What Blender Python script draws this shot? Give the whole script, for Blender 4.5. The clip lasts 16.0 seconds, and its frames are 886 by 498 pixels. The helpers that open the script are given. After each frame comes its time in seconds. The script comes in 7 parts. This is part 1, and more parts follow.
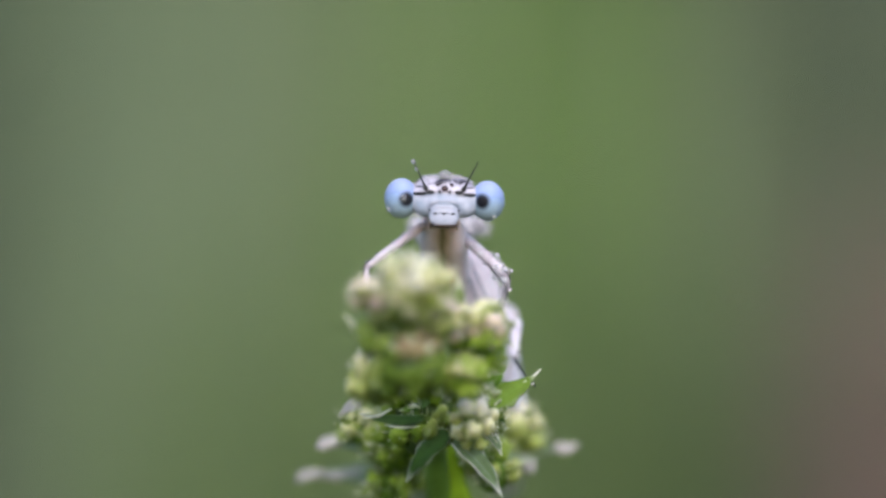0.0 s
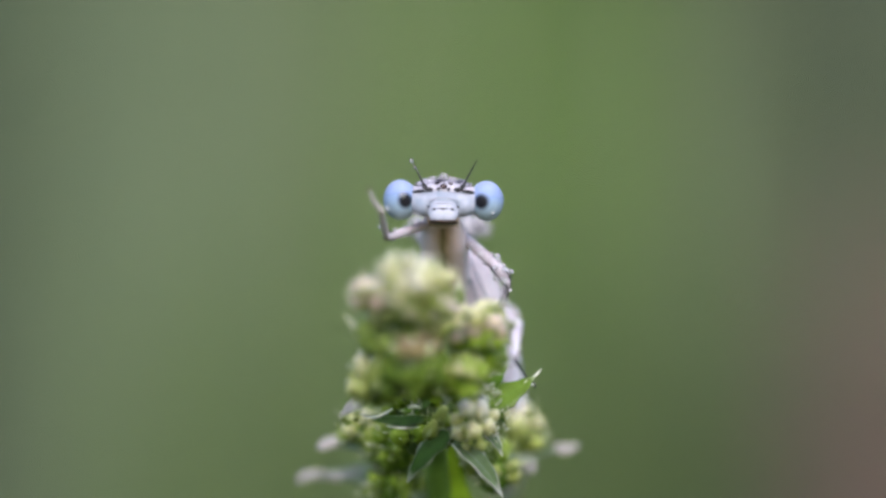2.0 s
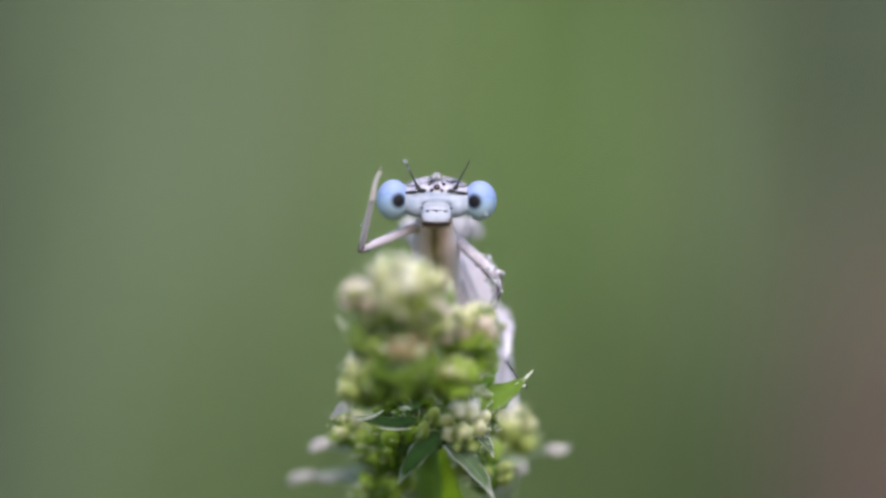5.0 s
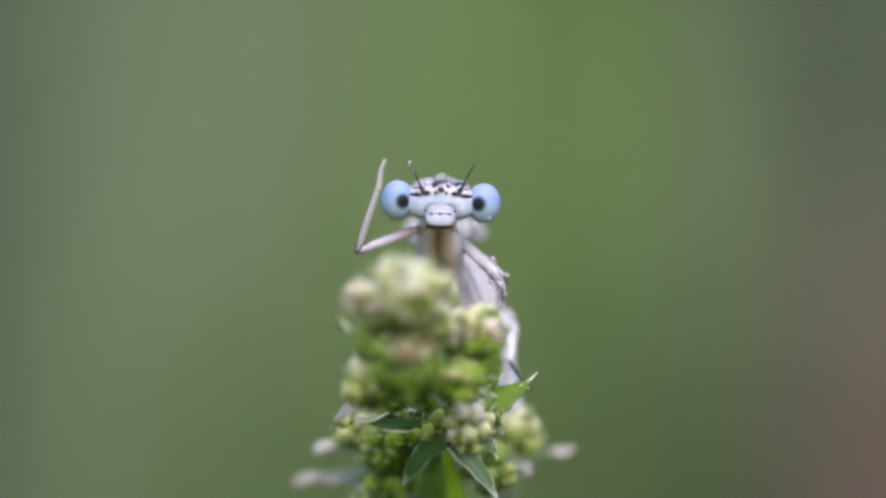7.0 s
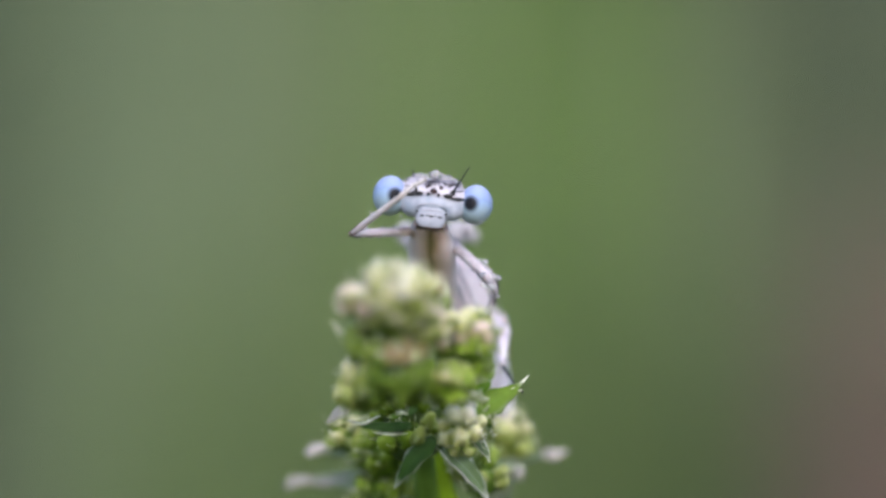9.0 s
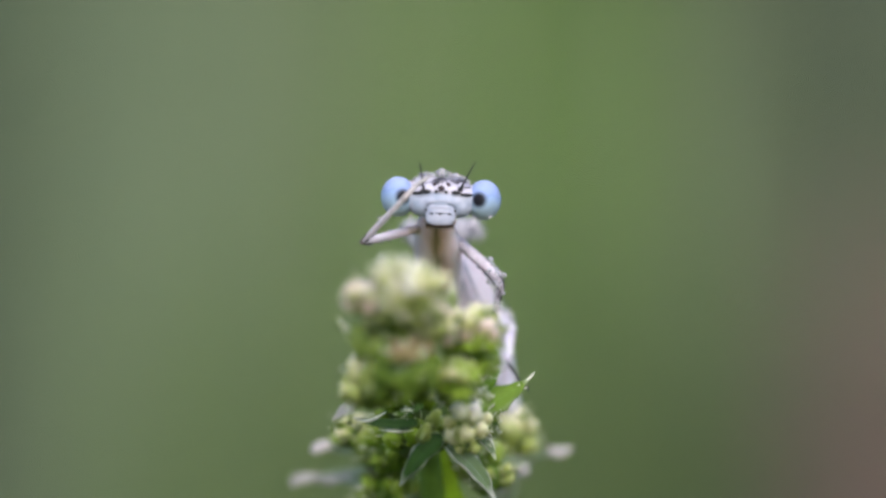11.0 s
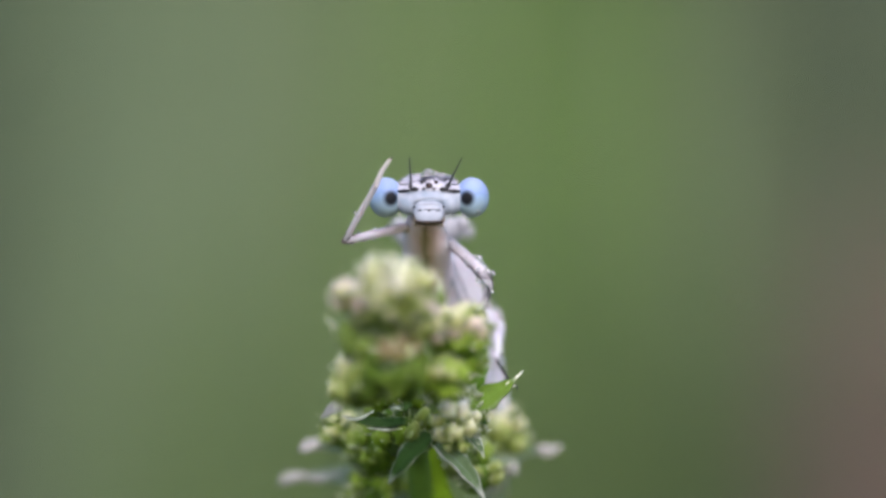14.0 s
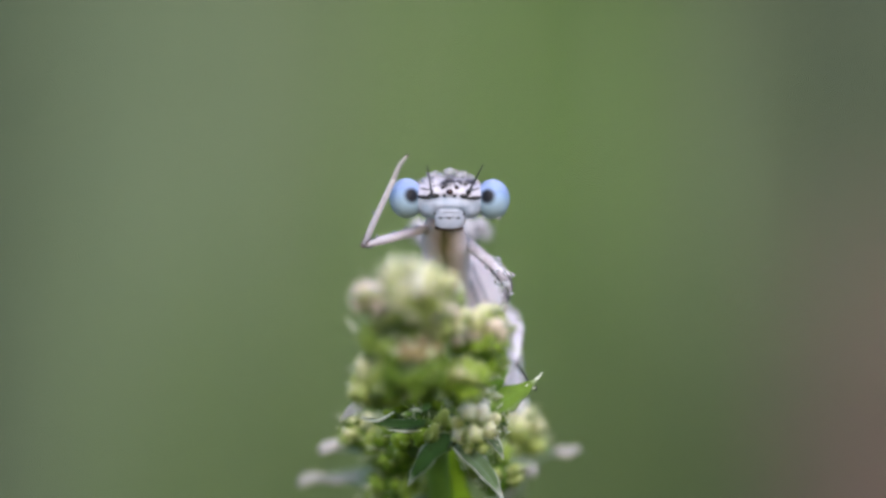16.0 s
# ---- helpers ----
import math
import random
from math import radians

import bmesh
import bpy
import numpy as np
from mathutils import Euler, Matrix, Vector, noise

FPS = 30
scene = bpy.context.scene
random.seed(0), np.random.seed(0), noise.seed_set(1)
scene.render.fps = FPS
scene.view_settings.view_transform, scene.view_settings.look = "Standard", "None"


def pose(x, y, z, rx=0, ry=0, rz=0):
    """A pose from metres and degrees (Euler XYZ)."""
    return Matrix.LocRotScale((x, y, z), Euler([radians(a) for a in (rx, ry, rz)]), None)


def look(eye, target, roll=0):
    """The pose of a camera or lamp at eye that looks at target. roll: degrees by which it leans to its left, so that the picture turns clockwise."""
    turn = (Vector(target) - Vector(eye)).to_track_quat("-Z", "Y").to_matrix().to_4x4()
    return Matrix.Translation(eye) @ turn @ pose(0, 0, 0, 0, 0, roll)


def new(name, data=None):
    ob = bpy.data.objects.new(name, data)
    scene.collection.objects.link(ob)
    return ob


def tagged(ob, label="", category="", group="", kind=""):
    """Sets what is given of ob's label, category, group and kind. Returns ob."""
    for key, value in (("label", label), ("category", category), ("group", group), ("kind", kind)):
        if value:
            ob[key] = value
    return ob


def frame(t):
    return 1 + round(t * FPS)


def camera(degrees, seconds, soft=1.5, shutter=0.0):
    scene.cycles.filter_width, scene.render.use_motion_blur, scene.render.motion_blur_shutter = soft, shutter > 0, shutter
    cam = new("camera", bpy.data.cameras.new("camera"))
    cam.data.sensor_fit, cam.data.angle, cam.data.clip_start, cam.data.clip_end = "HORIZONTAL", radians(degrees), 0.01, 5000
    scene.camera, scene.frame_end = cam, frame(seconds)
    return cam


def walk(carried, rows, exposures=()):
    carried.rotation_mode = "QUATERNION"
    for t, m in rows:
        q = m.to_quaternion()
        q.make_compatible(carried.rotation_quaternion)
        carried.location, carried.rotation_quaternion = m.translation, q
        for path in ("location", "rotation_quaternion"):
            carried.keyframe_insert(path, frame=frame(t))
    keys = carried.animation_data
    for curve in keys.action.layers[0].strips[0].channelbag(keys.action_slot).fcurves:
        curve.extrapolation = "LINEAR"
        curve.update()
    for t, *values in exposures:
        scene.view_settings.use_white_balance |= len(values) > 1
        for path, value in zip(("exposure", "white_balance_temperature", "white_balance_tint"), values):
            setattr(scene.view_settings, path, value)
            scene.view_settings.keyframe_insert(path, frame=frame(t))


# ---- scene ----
# a damselfly on a flower spike, filmed close with a long lens; the subject plane lies 0.15 m before the camera
cam = camera(12.7806, 16.0, soft=3.0, shutter=0.5)
cam.data.dof.use_dof = True
cam.data.dof.focus_distance = 0.1495
cam.data.dof.aperture_fstop = 16.0
EYE_HEIGHT = 0.5
walk(cam, [(0, look((0, -0.15, EYE_HEIGHT), (0, 1, EYE_HEIGHT))), (16, look((0, -0.15, EYE_HEIGHT), (0, 1, EYE_HEIGHT)))],
     exposures=[(0, 0.46, 6080, 13), (16, 0.46, 6080, 13)])

# ---- light: a bright overcast sky ----
world = bpy.data.worlds.new("overcast_sky")
scene.world = world
world.use_nodes = True
wn = world.node_tree.nodes
sky = wn.new("ShaderNodeTexSky")
sky.sky_type = "NISHITA"
sky.sun_disc = False
sky.sun_elevation = radians(42)
sky.sun_rotation = radians(172)
sky.air_density, sky.dust_density = 1.0, 3.0
wn["Background"].inputs["Strength"].default_value = 0.18
world.node_tree.links.new(sky.outputs[0], wn["Background"].inputs["Color"])
sun_data = bpy.data.lights.new("sun", "SUN")
sun_data.energy, sun_data.angle, sun_data.color = 1.15, radians(60), (1.0, 0.96, 0.9)
sun = new("sun", sun_data)
sun.matrix_world = look((0.14, -1.0, 1.43), (0, 0, 0.5))

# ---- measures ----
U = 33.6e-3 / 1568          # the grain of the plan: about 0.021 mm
R0 = 0.15


def at(u, v, d=0.0):
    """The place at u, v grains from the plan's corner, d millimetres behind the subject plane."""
    k = (R0 + d / 1000) / R0 * U
    return Vector(((u - 784) * k, d / 1000, EYE_HEIGHT + (441 - v) * k))


ROOT = Vector((at(772, 700, 0.5).x, 0.0005, 0.0))
FLY = at(830, 560, 3.5)


# ---- materials ----
def material(name, rough=0.5, metal=0.0, coat=0.0, ss=0.0):
    mat = bpy.data.materials.new(name)
    mat.use_nodes = True
    p = mat.node_tree.nodes["Principled BSDF"]
    p.inputs["Roughness"].default_value = rough
    p.inputs["Metallic"].default_value = metal
    p.inputs["Coat Weight"].default_value = coat
    if ss:
        p.inputs["Subsurface Weight"].default_value = ss
        p.inputs["Subsurface Radius"].default_value = (0.0005, 0.0004, 0.0004)
        p.inputs["Subsurface Scale"].default_value = 1.0
    return mat, mat.node_tree.nodes, mat.node_tree.links, p


def ramp(nodes, stops):
    r = nodes.new("ShaderNodeValToRGB")
    while len(r.color_ramp.elements) < len(stops):
        r.color_ramp.elements.new(0.5)
    for e, (pos, col) in zip(r.color_ramp.elements, stops):
        e.position, e.color = pos, (*col, 1)
    return r


def math_node(nodes, links, op, a, b=0.0):
    n = nodes.new("ShaderNodeMath")
    n.operation = op
    for i, v in enumerate((a, b)):
        if isinstance(v, (int, float)):
            n.inputs[i].default_value = v
        else:
            links.new(v, n.inputs[i])
    return n.outputs[0]


def noise_node(nodes, links, scale, detail=3.0, coords=None):
    n = nodes.new("ShaderNodeTexNoise")
    n.inputs["Scale"].default_value, n.inputs["Detail"].default_value = scale, detail
    if coords is None:
        coords = nodes.new("ShaderNodeTexCoord").outputs["Object"]
    links.new(coords, n.inputs["Vector"])
    return n.outputs["Fac"]


def mix(nodes, links, fac, a, b, kind="MIX"):
    m = nodes.new("ShaderNodeMix")
    m.data_type, m.blend_type = "RGBA", kind
    for i, v in ((0, fac), (6, a), (7, b)):
        if isinstance(v, (int, float)):
            m.inputs[i].default_value = v
        elif isinstance(v, tuple):
            m.inputs[i].default_value = (*v, 1)
        else:
            links.new(v, m.inputs[i])
    return m.outputs[2]


def bump(nodes, links, p, height, distance, strength=0.5):
    b = nodes.new("ShaderNodeBump")
    b.inputs["Distance"].default_value, b.inputs["Strength"].default_value = distance, strength
    links.new(height, b.inputs["Height"])
    links.new(b.outputs[0], p.inputs["Normal"])


def mottled(name, stops, scale, rough=0.5, fine=4.0, relief=0.0, coat=0.0, ss=0.0, spread=0.25):
    """A surface of two scales of blotches through a ramp of colours, varied from piece to piece."""
    mat, n, l, p = material(name, rough, 0, coat, ss)
    a = noise_node(n, l, scale)
    b = noise_node(n, l, scale * fine, 5)
    v = math_node(n, l, "ADD", math_node(n, l, "MULTIPLY", a, 0.65), math_node(n, l, "MULTIPLY", b, 0.35))
    info = n.new("ShaderNodeObjectInfo")
    v = math_node(n, l, "ADD", v, math_node(n, l, "MULTIPLY", math_node(n, l, "SUBTRACT", info.outputs["Random"], 0.5), spread))
    r = ramp(n, stops)
    l.new(v, r.inputs[0])
    l.new(r.outputs[0], p.inputs["Base Color"])
    if relief:
        bump(n, l, p, b, relief)
    return mat


def along(name, stops, low, high, axis=2, scale=3000, jitter=0.12, rough=0.5, relief=0.0, coat=0.0, ss=0.0, spread=0.15, gloss=0.5):
    """A colour that runs along one axis of the thing itself, between two places on it, broken by grain."""
    mat, n, l, p = material(name, rough, 0, coat, ss)
    p.inputs["Specular IOR Level"].default_value = gloss
    tc = n.new("ShaderNodeTexCoord")
    sep = n.new("ShaderNodeSeparateXYZ")
    l.new(tc.outputs["Object"], sep.inputs[0])
    mr = n.new("ShaderNodeMapRange")
    mr.inputs["From Min"].default_value, mr.inputs["From Max"].default_value = low, high
    l.new(sep.outputs[axis], mr.inputs["Value"])
    g = noise_node(n, l, scale, 4, tc.outputs["Object"])
    info = n.new("ShaderNodeObjectInfo")
    v = math_node(n, l, "ADD", mr.outputs[0], math_node(n, l, "MULTIPLY", math_node(n, l, "SUBTRACT", g, 0.5), jitter * 2))
    v = math_node(n, l, "ADD", v, math_node(n, l, "MULTIPLY", math_node(n, l, "SUBTRACT", info.outputs["Random"], 0.5), spread))
    r = ramp(n, stops)
    l.new(v, r.inputs[0])
    l.new(r.outputs[0], p.inputs["Base Color"])
    if relief:
        bump(n, l, p, g, relief)
    return mat


def eye_material(name, side):
    """Faceted blue eye: deeper blue above, pale below, a dark spot towards the inner front."""
    mat, n, l, p = material(name, 0.5)
    p.inputs["Specular IOR Level"].default_value = 0.3
    tc = n.new("ShaderNodeTexCoord")
    sep = n.new("ShaderNodeSeparateXYZ")
    l.new(tc.outputs["Object"], sep.inputs[0])
    mr = n.new("ShaderNodeMapRange")
    mr.inputs["From Min"].default_value, mr.inputs["From Max"].default_value = -36 * U, 36 * U
    l.new(sep.outputs[2], mr.inputs["Value"])
    g = noise_node(n, l, 2600, 3, tc.outputs["Object"])
    v = math_node(n, l, "ADD", mr.outputs[0], math_node(n, l, "MULTIPLY", math_node(n, l, "SUBTRACT", g, 0.5), 0.3))
    r = ramp(n, [(0.0, (0.36, 0.44, 0.46)), (0.35, (0.31, 0.42, 0.55)), (0.56, (0.26, 0.37, 0.60)), (0.6, (0.235, 0.33, 0.56)), (0.66, (0.27, 0.36, 0.62)), (1.0, (0.36, 0.42, 0.64))])
    l.new(v, r.inputs[0])
    d = n.new("ShaderNodeVectorMath")
    d.operation = "DISTANCE"
    d.inputs[1].default_value = Vector((-side * 10 * U, -32 * U, -2 * U))
    l.new(tc.outputs["Object"], d.inputs[0])
    s = n.new("ShaderNodeMapRange")
    s.interpolation_type = "SMOOTHSTEP"
    s.inputs["From Min"].default_value, s.inputs["From Max"].default_value = 8 * U, 19 * U
    l.new(d.outputs["Value"], s.inputs["Value"])
    c = mix(n, l, s.outputs[0], (0.003, 0.003, 0.007), r.outputs[0])
    l.new(c, p.inputs["Base Color"])
    vor = n.new("ShaderNodeTexVoronoi")
    vor.inputs["Scale"].default_value = 26000
    l.new(tc.outputs["Object"], vor.inputs["Vector"])
    bump(n, l, p, vor.outputs["Distance"], 0.000008, 0.5)
    return mat


def leaf_material(name, body, rim, vein, rough=0.6, tip_from=0.8, rimmed=0.85, glow=0.3):
    """Leaf tissue: body colour with blotches, pale hairy rim and a pale midrib, by the leaf's own width; light shines through."""
    mat, n, l, p = material(name, rough)
    uv = n.new("ShaderNodeTexCoord")
    sep = n.new("ShaderNodeSeparateXYZ")
    l.new(uv.outputs["UV"], sep.inputs[0])
    side = math_node(n, l, "ABSOLUTE", math_node(n, l, "SUBTRACT", sep.outputs[0], 0.5))
    g = noise_node(n, l, 2500, 5, uv.outputs["Object"])
    tone = mix(n, l, g, tuple(c * 0.55 for c in body), tuple(min(1, c * 1.5) for c in body))
    edge = n.new("ShaderNodeMapRange")
    edge.inputs["From Min"].default_value, edge.inputs["From Max"].default_value = 0.41, 0.5
    l.new(math_node(n, l, "ADD", side, math_node(n, l, "MULTIPLY", math_node(n, l, "SUBTRACT", noise_node(n, l, 900, 2, uv.outputs["Object"]), 0.5), 0.42)), edge.inputs["Value"])
    tip = n.new("ShaderNodeMapRange")
    tip.inputs["From Min"].default_value, tip.inputs["From Max"].default_value = tip_from, tip_from + 0.17
    l.new(sep.outputs[1], tip.inputs["Value"])
    e = math_node(n, l, "MAXIMUM", math_node(n, l, "MULTIPLY", edge.outputs[0], rimmed), math_node(n, l, "MULTIPLY", tip.outputs[0], 0.85))
    c = mix(n, l, e, tone, rim)
    p.inputs["Specular IOR Level"].default_value = 0.3
    rib = n.new("ShaderNodeMapRange")
    rib.inputs["From Min"].default_value, rib.inputs["From Max"].default_value = 0.05, 0.015
    l.new(side, rib.inputs["Value"])
    c = mix(n, l, math_node(n, l, "MULTIPLY", rib.outputs[0], 0.5), c, vein)
    l.new(c, p.inputs["Base Color"])
    bump(n, l, p, g, 0.00006, 0.6)
    trans = n.new("ShaderNodeBsdfTranslucent")
    l.new(c, trans.inputs["Color"])
    m = n.new("ShaderNodeMixShader")
    m.inputs[0].default_value = glow
    l.new(p.outputs[0], m.inputs[1])
    l.new(trans.outputs[0], m.inputs[2])
    l.new(m.outputs[0], n["Material Output"].inputs["Surface"])
    return mat


def water_material():
    mat, n, l, p = material("water", 0.02)
    # not fully clear: some diffuse white paints in the drops' bright sparkle
    p.inputs["Transmission Weight"].default_value = 0.82
    p.inputs["Base Color"].default_value = (0.96, 0.96, 0.98, 1)
    p.inputs["IOR"].default_value = 1.333
    return mat


def blade_material(name, low, high, scale=40.0, rough=0.55):
    """Grass blades: colour varied from blade to blade and along it."""
    mat, n, l, p = material(name, rough)
    geo = n.new("ShaderNodeNewGeometry")
    g = noise_node(n, l, scale, 4)
    v = math_node(n, l, "ADD", math_node(n, l, "MULTIPLY", geo.outputs["Random Per Island"], 0.6), math_node(n, l, "MULTIPLY", g, 0.4))
    l.new(mix(n, l, v, low, high), p.inputs["Base Color"])
    trans = n.new("ShaderNodeBsdfTranslucent")
    trans.inputs["Color"].default_value = (*high, 1)
    m = n.new("ShaderNodeMixShader")
    m.inputs[0].default_value = 0.2
    l.new(p.outputs[0], m.inputs[1])
    l.new(trans.outputs[0], m.inputs[2])
    l.new(m.outputs[0], n["Material Output"].inputs["Surface"])
    return mat


WATER = water_material()
LIP = mottled("lilac_white_lip", [(0.3, (0.34, 0.37, 0.46)), (0.5, (0.40, 0.42, 0.51)), (0.7, (0.46, 0.47, 0.55))], 2200, 0.4, relief=0.00002)
BLACK = mottled("black_chitin", [(0.3, (0.006, 0.006, 0.008)), (0.7, (0.03, 0.026, 0.028))], 4000, 0.35)
MANDIBLE = mottled("dark_brown_mandible", [(0.3, (0.02, 0.008, 0.006)), (0.7, (0.10, 0.05, 0.03))], 3000, 0.35)
OCELLUS = mottled("dark_red_ocellus", [(0.3, (0.016, 0.006, 0.008)), (0.7, (0.045, 0.014, 0.016))], 4000, 0.15, coat=0.6)
ANTENNA = mottled("dark_antenna", [(0.3, (0.004, 0.004, 0.005)), (0.7, (0.016, 0.014, 0.015))], 5000, 0.45)
LEG = along("pale_lilac_leg", [(0.0, (0.66, 0.54, 0.49)), (0.2, (0.60, 0.52, 0.56)), (0.55, (0.60, 0.54, 0.61)), (1.0, (0.55, 0.49, 0.54))], 0, 130 * U, 2, 2600, 0.3, 0.45, relief=0.00002, ss=0.6)
SHIN = along("pale_lilac_shin", [(0.0, (0.52, 0.47, 0.51)), (0.4, (0.58, 0.53, 0.57)), (0.85, (0.57, 0.52, 0.53)), (1.0, (0.55, 0.48, 0.46))], 0, 134 * U, 2, 2600, 0.25, 0.45, relief=0.00002, ss=0.5)
TARSUS = along("pale_tarsus", [(0.0, (0.55, 0.48, 0.46)), (0.3, (0.55, 0.51, 0.51)), (0.86, (0.54, 0.51, 0.48)), (0.95, (0.20, 0.17, 0.13)), (1.0, (0.03, 0.025, 0.02))], 0, 60 * U, 2, 3000, 0.1, 0.45)
BODY = mottled("lilac_grey_cuticle", [(0.30, (0.58, 0.51, 0.57)), (0.5, (0.70, 0.63, 0.70)), (0.68, (0.80, 0.75, 0.80))], 900, 0.45, relief=0.00004, ss=0.6)
ABDOMEN = mottled("bluish_white_abdomen", [(0.3, (0.74, 0.70, 0.84)), (0.55, (0.84, 0.81, 0.91)), (0.72, (0.90, 0.88, 0.94))], 1100, 0.42, relief=0.00003, ss=0.5)
GENA = mottled("lilac_white_shoulder", [(0.3, (0.34, 0.33, 0.36)), (0.7, (0.46, 0.44, 0.48))], 1500, 0.4)
WING = material("clear_wing", 0.12)[0]
WING.node_tree.nodes["Principled BSDF"].inputs["Base Color"].default_value = (0.8, 0.82, 0.86, 1)
WING.node_tree.nodes["Principled BSDF"].inputs["Alpha"].default_value = 0.35

def bud_skin(name, stops):
    """Juicy bud tissue, green at its base and paler towards its tip; light seeps through it."""
    mat = along(name, stops, -12 * U, 20 * U, 2, 3500, 0.10, 0.55, 0.00004, ss=0.5, gloss=0.2)
    mat.node_tree.nodes["Principled BSDF"].inputs["Subsurface Radius"].default_value = (0.0007, 0.0008, 0.0003)
    return mat


BUD = bud_skin("cream_green_bud", [(0.0, (0.16, 0.22, 0.03)), (0.3, (0.38, 0.43, 0.09)), (0.6, (0.56, 0.57, 0.28)), (1.0, (0.72, 0.70, 0.47))])
BUD_PINK = bud_skin("pinkish_bud", [(0.0, (0.14, 0.16, 0.03)), (0.35, (0.38, 0.36, 0.14)), (0.7, (0.64, 0.53, 0.42)), (1.0, (0.80, 0.68, 0.63))])
BUD_DULL = bud_skin("brownish_bud", [(0.0, (0.05, 0.08, 0.012)), (0.4, (0.12, 0.14, 0.03)), (0.75, (0.28, 0.22, 0.11)), (1.0, (0.36, 0.27, 0.17))])
BUD_GREEN = bud_skin("green_bud", [(0.0, (0.0537, 0.112, 0.0115)), (0.4, (0.134, 0.229, 0.023)), (0.8, (0.248, 0.346, 0.0517)), (1.0, (0.43, 0.502, 0.184))])
BUD_OLIVE = bud_skin("olive_bud", [(0.0, (0.0831, 0.135, 0.0175)), (0.4, (0.197, 0.259, 0.0491)), (0.8, (0.322, 0.373, 0.109)), (1.0, (0.519, 0.529, 0.273))])
BUD_WHITE = bud_skin("white_bud", [(0.0, (0.16, 0.24, 0.05)), (0.3, (0.48, 0.53, 0.24)), (0.6, (0.76, 0.76, 0.56)), (1.0, (0.88, 0.87, 0.78))])
# two darker bud greens with the shade between the knots painted in
BUD_HALF_SHADE = bud_skin("half_shade_green_bud", [(0.0, (0.0527, 0.102, 0.0096)), (0.4, (0.117, 0.204, 0.0144)), (0.8, (0.199, 0.3, 0.024)), (1.0, (0.304, 0.396, 0.072))])
BUD_IN_SHADE = bud_skin("green_bud_in_shade", [(0.0, (0.0196, 0.0432, 0.004)), (0.4, (0.042, 0.081, 0.006)), (0.8, (0.077, 0.128, 0.01)), (1.0, (0.126, 0.176, 0.025))])
CALYX = mottled("green_calyx", [(0.3, (0.05, 0.10, 0.01)), (0.5, (0.10, 0.19, 0.016)), (0.7, (0.19, 0.30, 0.03))], 1400, 0.65, relief=0.00008)
CALYX.node_tree.nodes["Principled BSDF"].inputs["Specular IOR Level"].default_value = 0.2
LEAF_TIP = mottled("whitish_pink_tip", [(0.3, (0.24, 0.26, 0.21)), (0.5, (0.36, 0.35, 0.33)), (0.7, (0.50, 0.47, 0.47))], 700, 0.5, relief=0.00004)
HAIR = mottled("white_hair", [(0.3, (0.72, 0.76, 0.58)), (0.7, (0.90, 0.91, 0.80))], 2000, 0.4)
STEM = mottled("green_stem", [(0.3, (0.07, 0.15, 0.02)), (0.7, (0.20, 0.34, 0.05))], 300, 0.5, relief=0.0001)
LEAF = leaf_material("fresh_green_leaf", (0.09, 0.19, 0.012), (0.50, 0.58, 0.36), (0.20, 0.32, 0.06), rimmed=0.4)
LEAF_BRIGHT = leaf_material("bright_green_leaf", (0.15, 0.255, 0.022), (0.62, 0.66, 0.50), (0.18, 0.32, 0.04), tip_from=0.88, rimmed=0.12)
LEAF_DARK = leaf_material("dark_green_leaf", (0.035, 0.095, 0.009), (0.58, 0.62, 0.50), (0.05, 0.11, 0.02), 0.6, rimmed=0.6)
LEAF_PALE = leaf_material("silky_green_leaf", (0.13, 0.19, 0.08), (0.84, 0.80, 0.80), (0.24, 0.30, 0.16), 0.6, 0.3)
LEAF_DULL = leaf_material("dull_green_leaf", (0.31, 0.41, 0.25), (0.52, 0.58, 0.48), (0.38, 0.48, 0.32), 0.6, 0.9, 0.3, 0.5)
LEAF_SILVER = leaf_material("silvery_green_leaf", (0.15, 0.225, 0.10), (0.82, 0.82, 0.78), (0.36, 0.44, 0.32), 0.4, 0.74, 1.0)
LEAF_LIGHT = leaf_material("yellow_green_leaf", (0.36, 0.56, 0.02), (0.13, 0.26, 0.012), (0.36, 0.52, 0.06), rimmed=0.9, tip_from=0.98, glow=0.4)


# ---- mesh helpers ----
def part(name, bm, mat, parent=None, label="", place=None):
    me = bpy.data.meshes.new(name)
    bm.to_mesh(me)
    bm.free()
    me.polygons.foreach_set("use_smooth", [True] * len(me.polygons))
    me.materials.append(mat)
    ob = new(name, me)
    if parent:
        ob.parent = parent
    if place is not None:
        ob.matrix_basis = place
    return tagged(ob, label)


def blob(bm, c, r, seg=20, rings=12, square=1.0, warp=None, turn=None):
    """A rounded body with radii r about c; square below 1 makes it boxier; warp moves each unit point."""
    rows = []
    c, r = Vector(c), Vector(r)

    def place(v):
        q = Vector([math.copysign(abs(a) ** square, a) for a in v])
        if warp:
            q = warp(q)
        q = Vector((q.x * r.x, q.y * r.y, q.z * r.z))
        if turn:
            q = turn @ q
        return bm.verts.new(c + q)

    top, bottom = place(Vector((0, 0, 1))), place(Vector((0, 0, -1)))
    for i in range(1, rings):
        a = math.pi * i / rings
        rows.append([place(Vector((math.sin(a) * math.cos(b), math.sin(a) * math.sin(b), math.cos(a)))) for b in [2 * math.pi * j / seg for j in range(seg)]])
    for j in range(seg):
        k = (j + 1) % seg
        bm.faces.new((top, rows[0][j], rows[0][k]))
        bm.faces.new((bottom, rows[-1][k], rows[-1][j]))
        for a, b in zip(rows, rows[1:]):
            bm.faces.new((a[j], b[j], b[k], a[k]))
    return bm


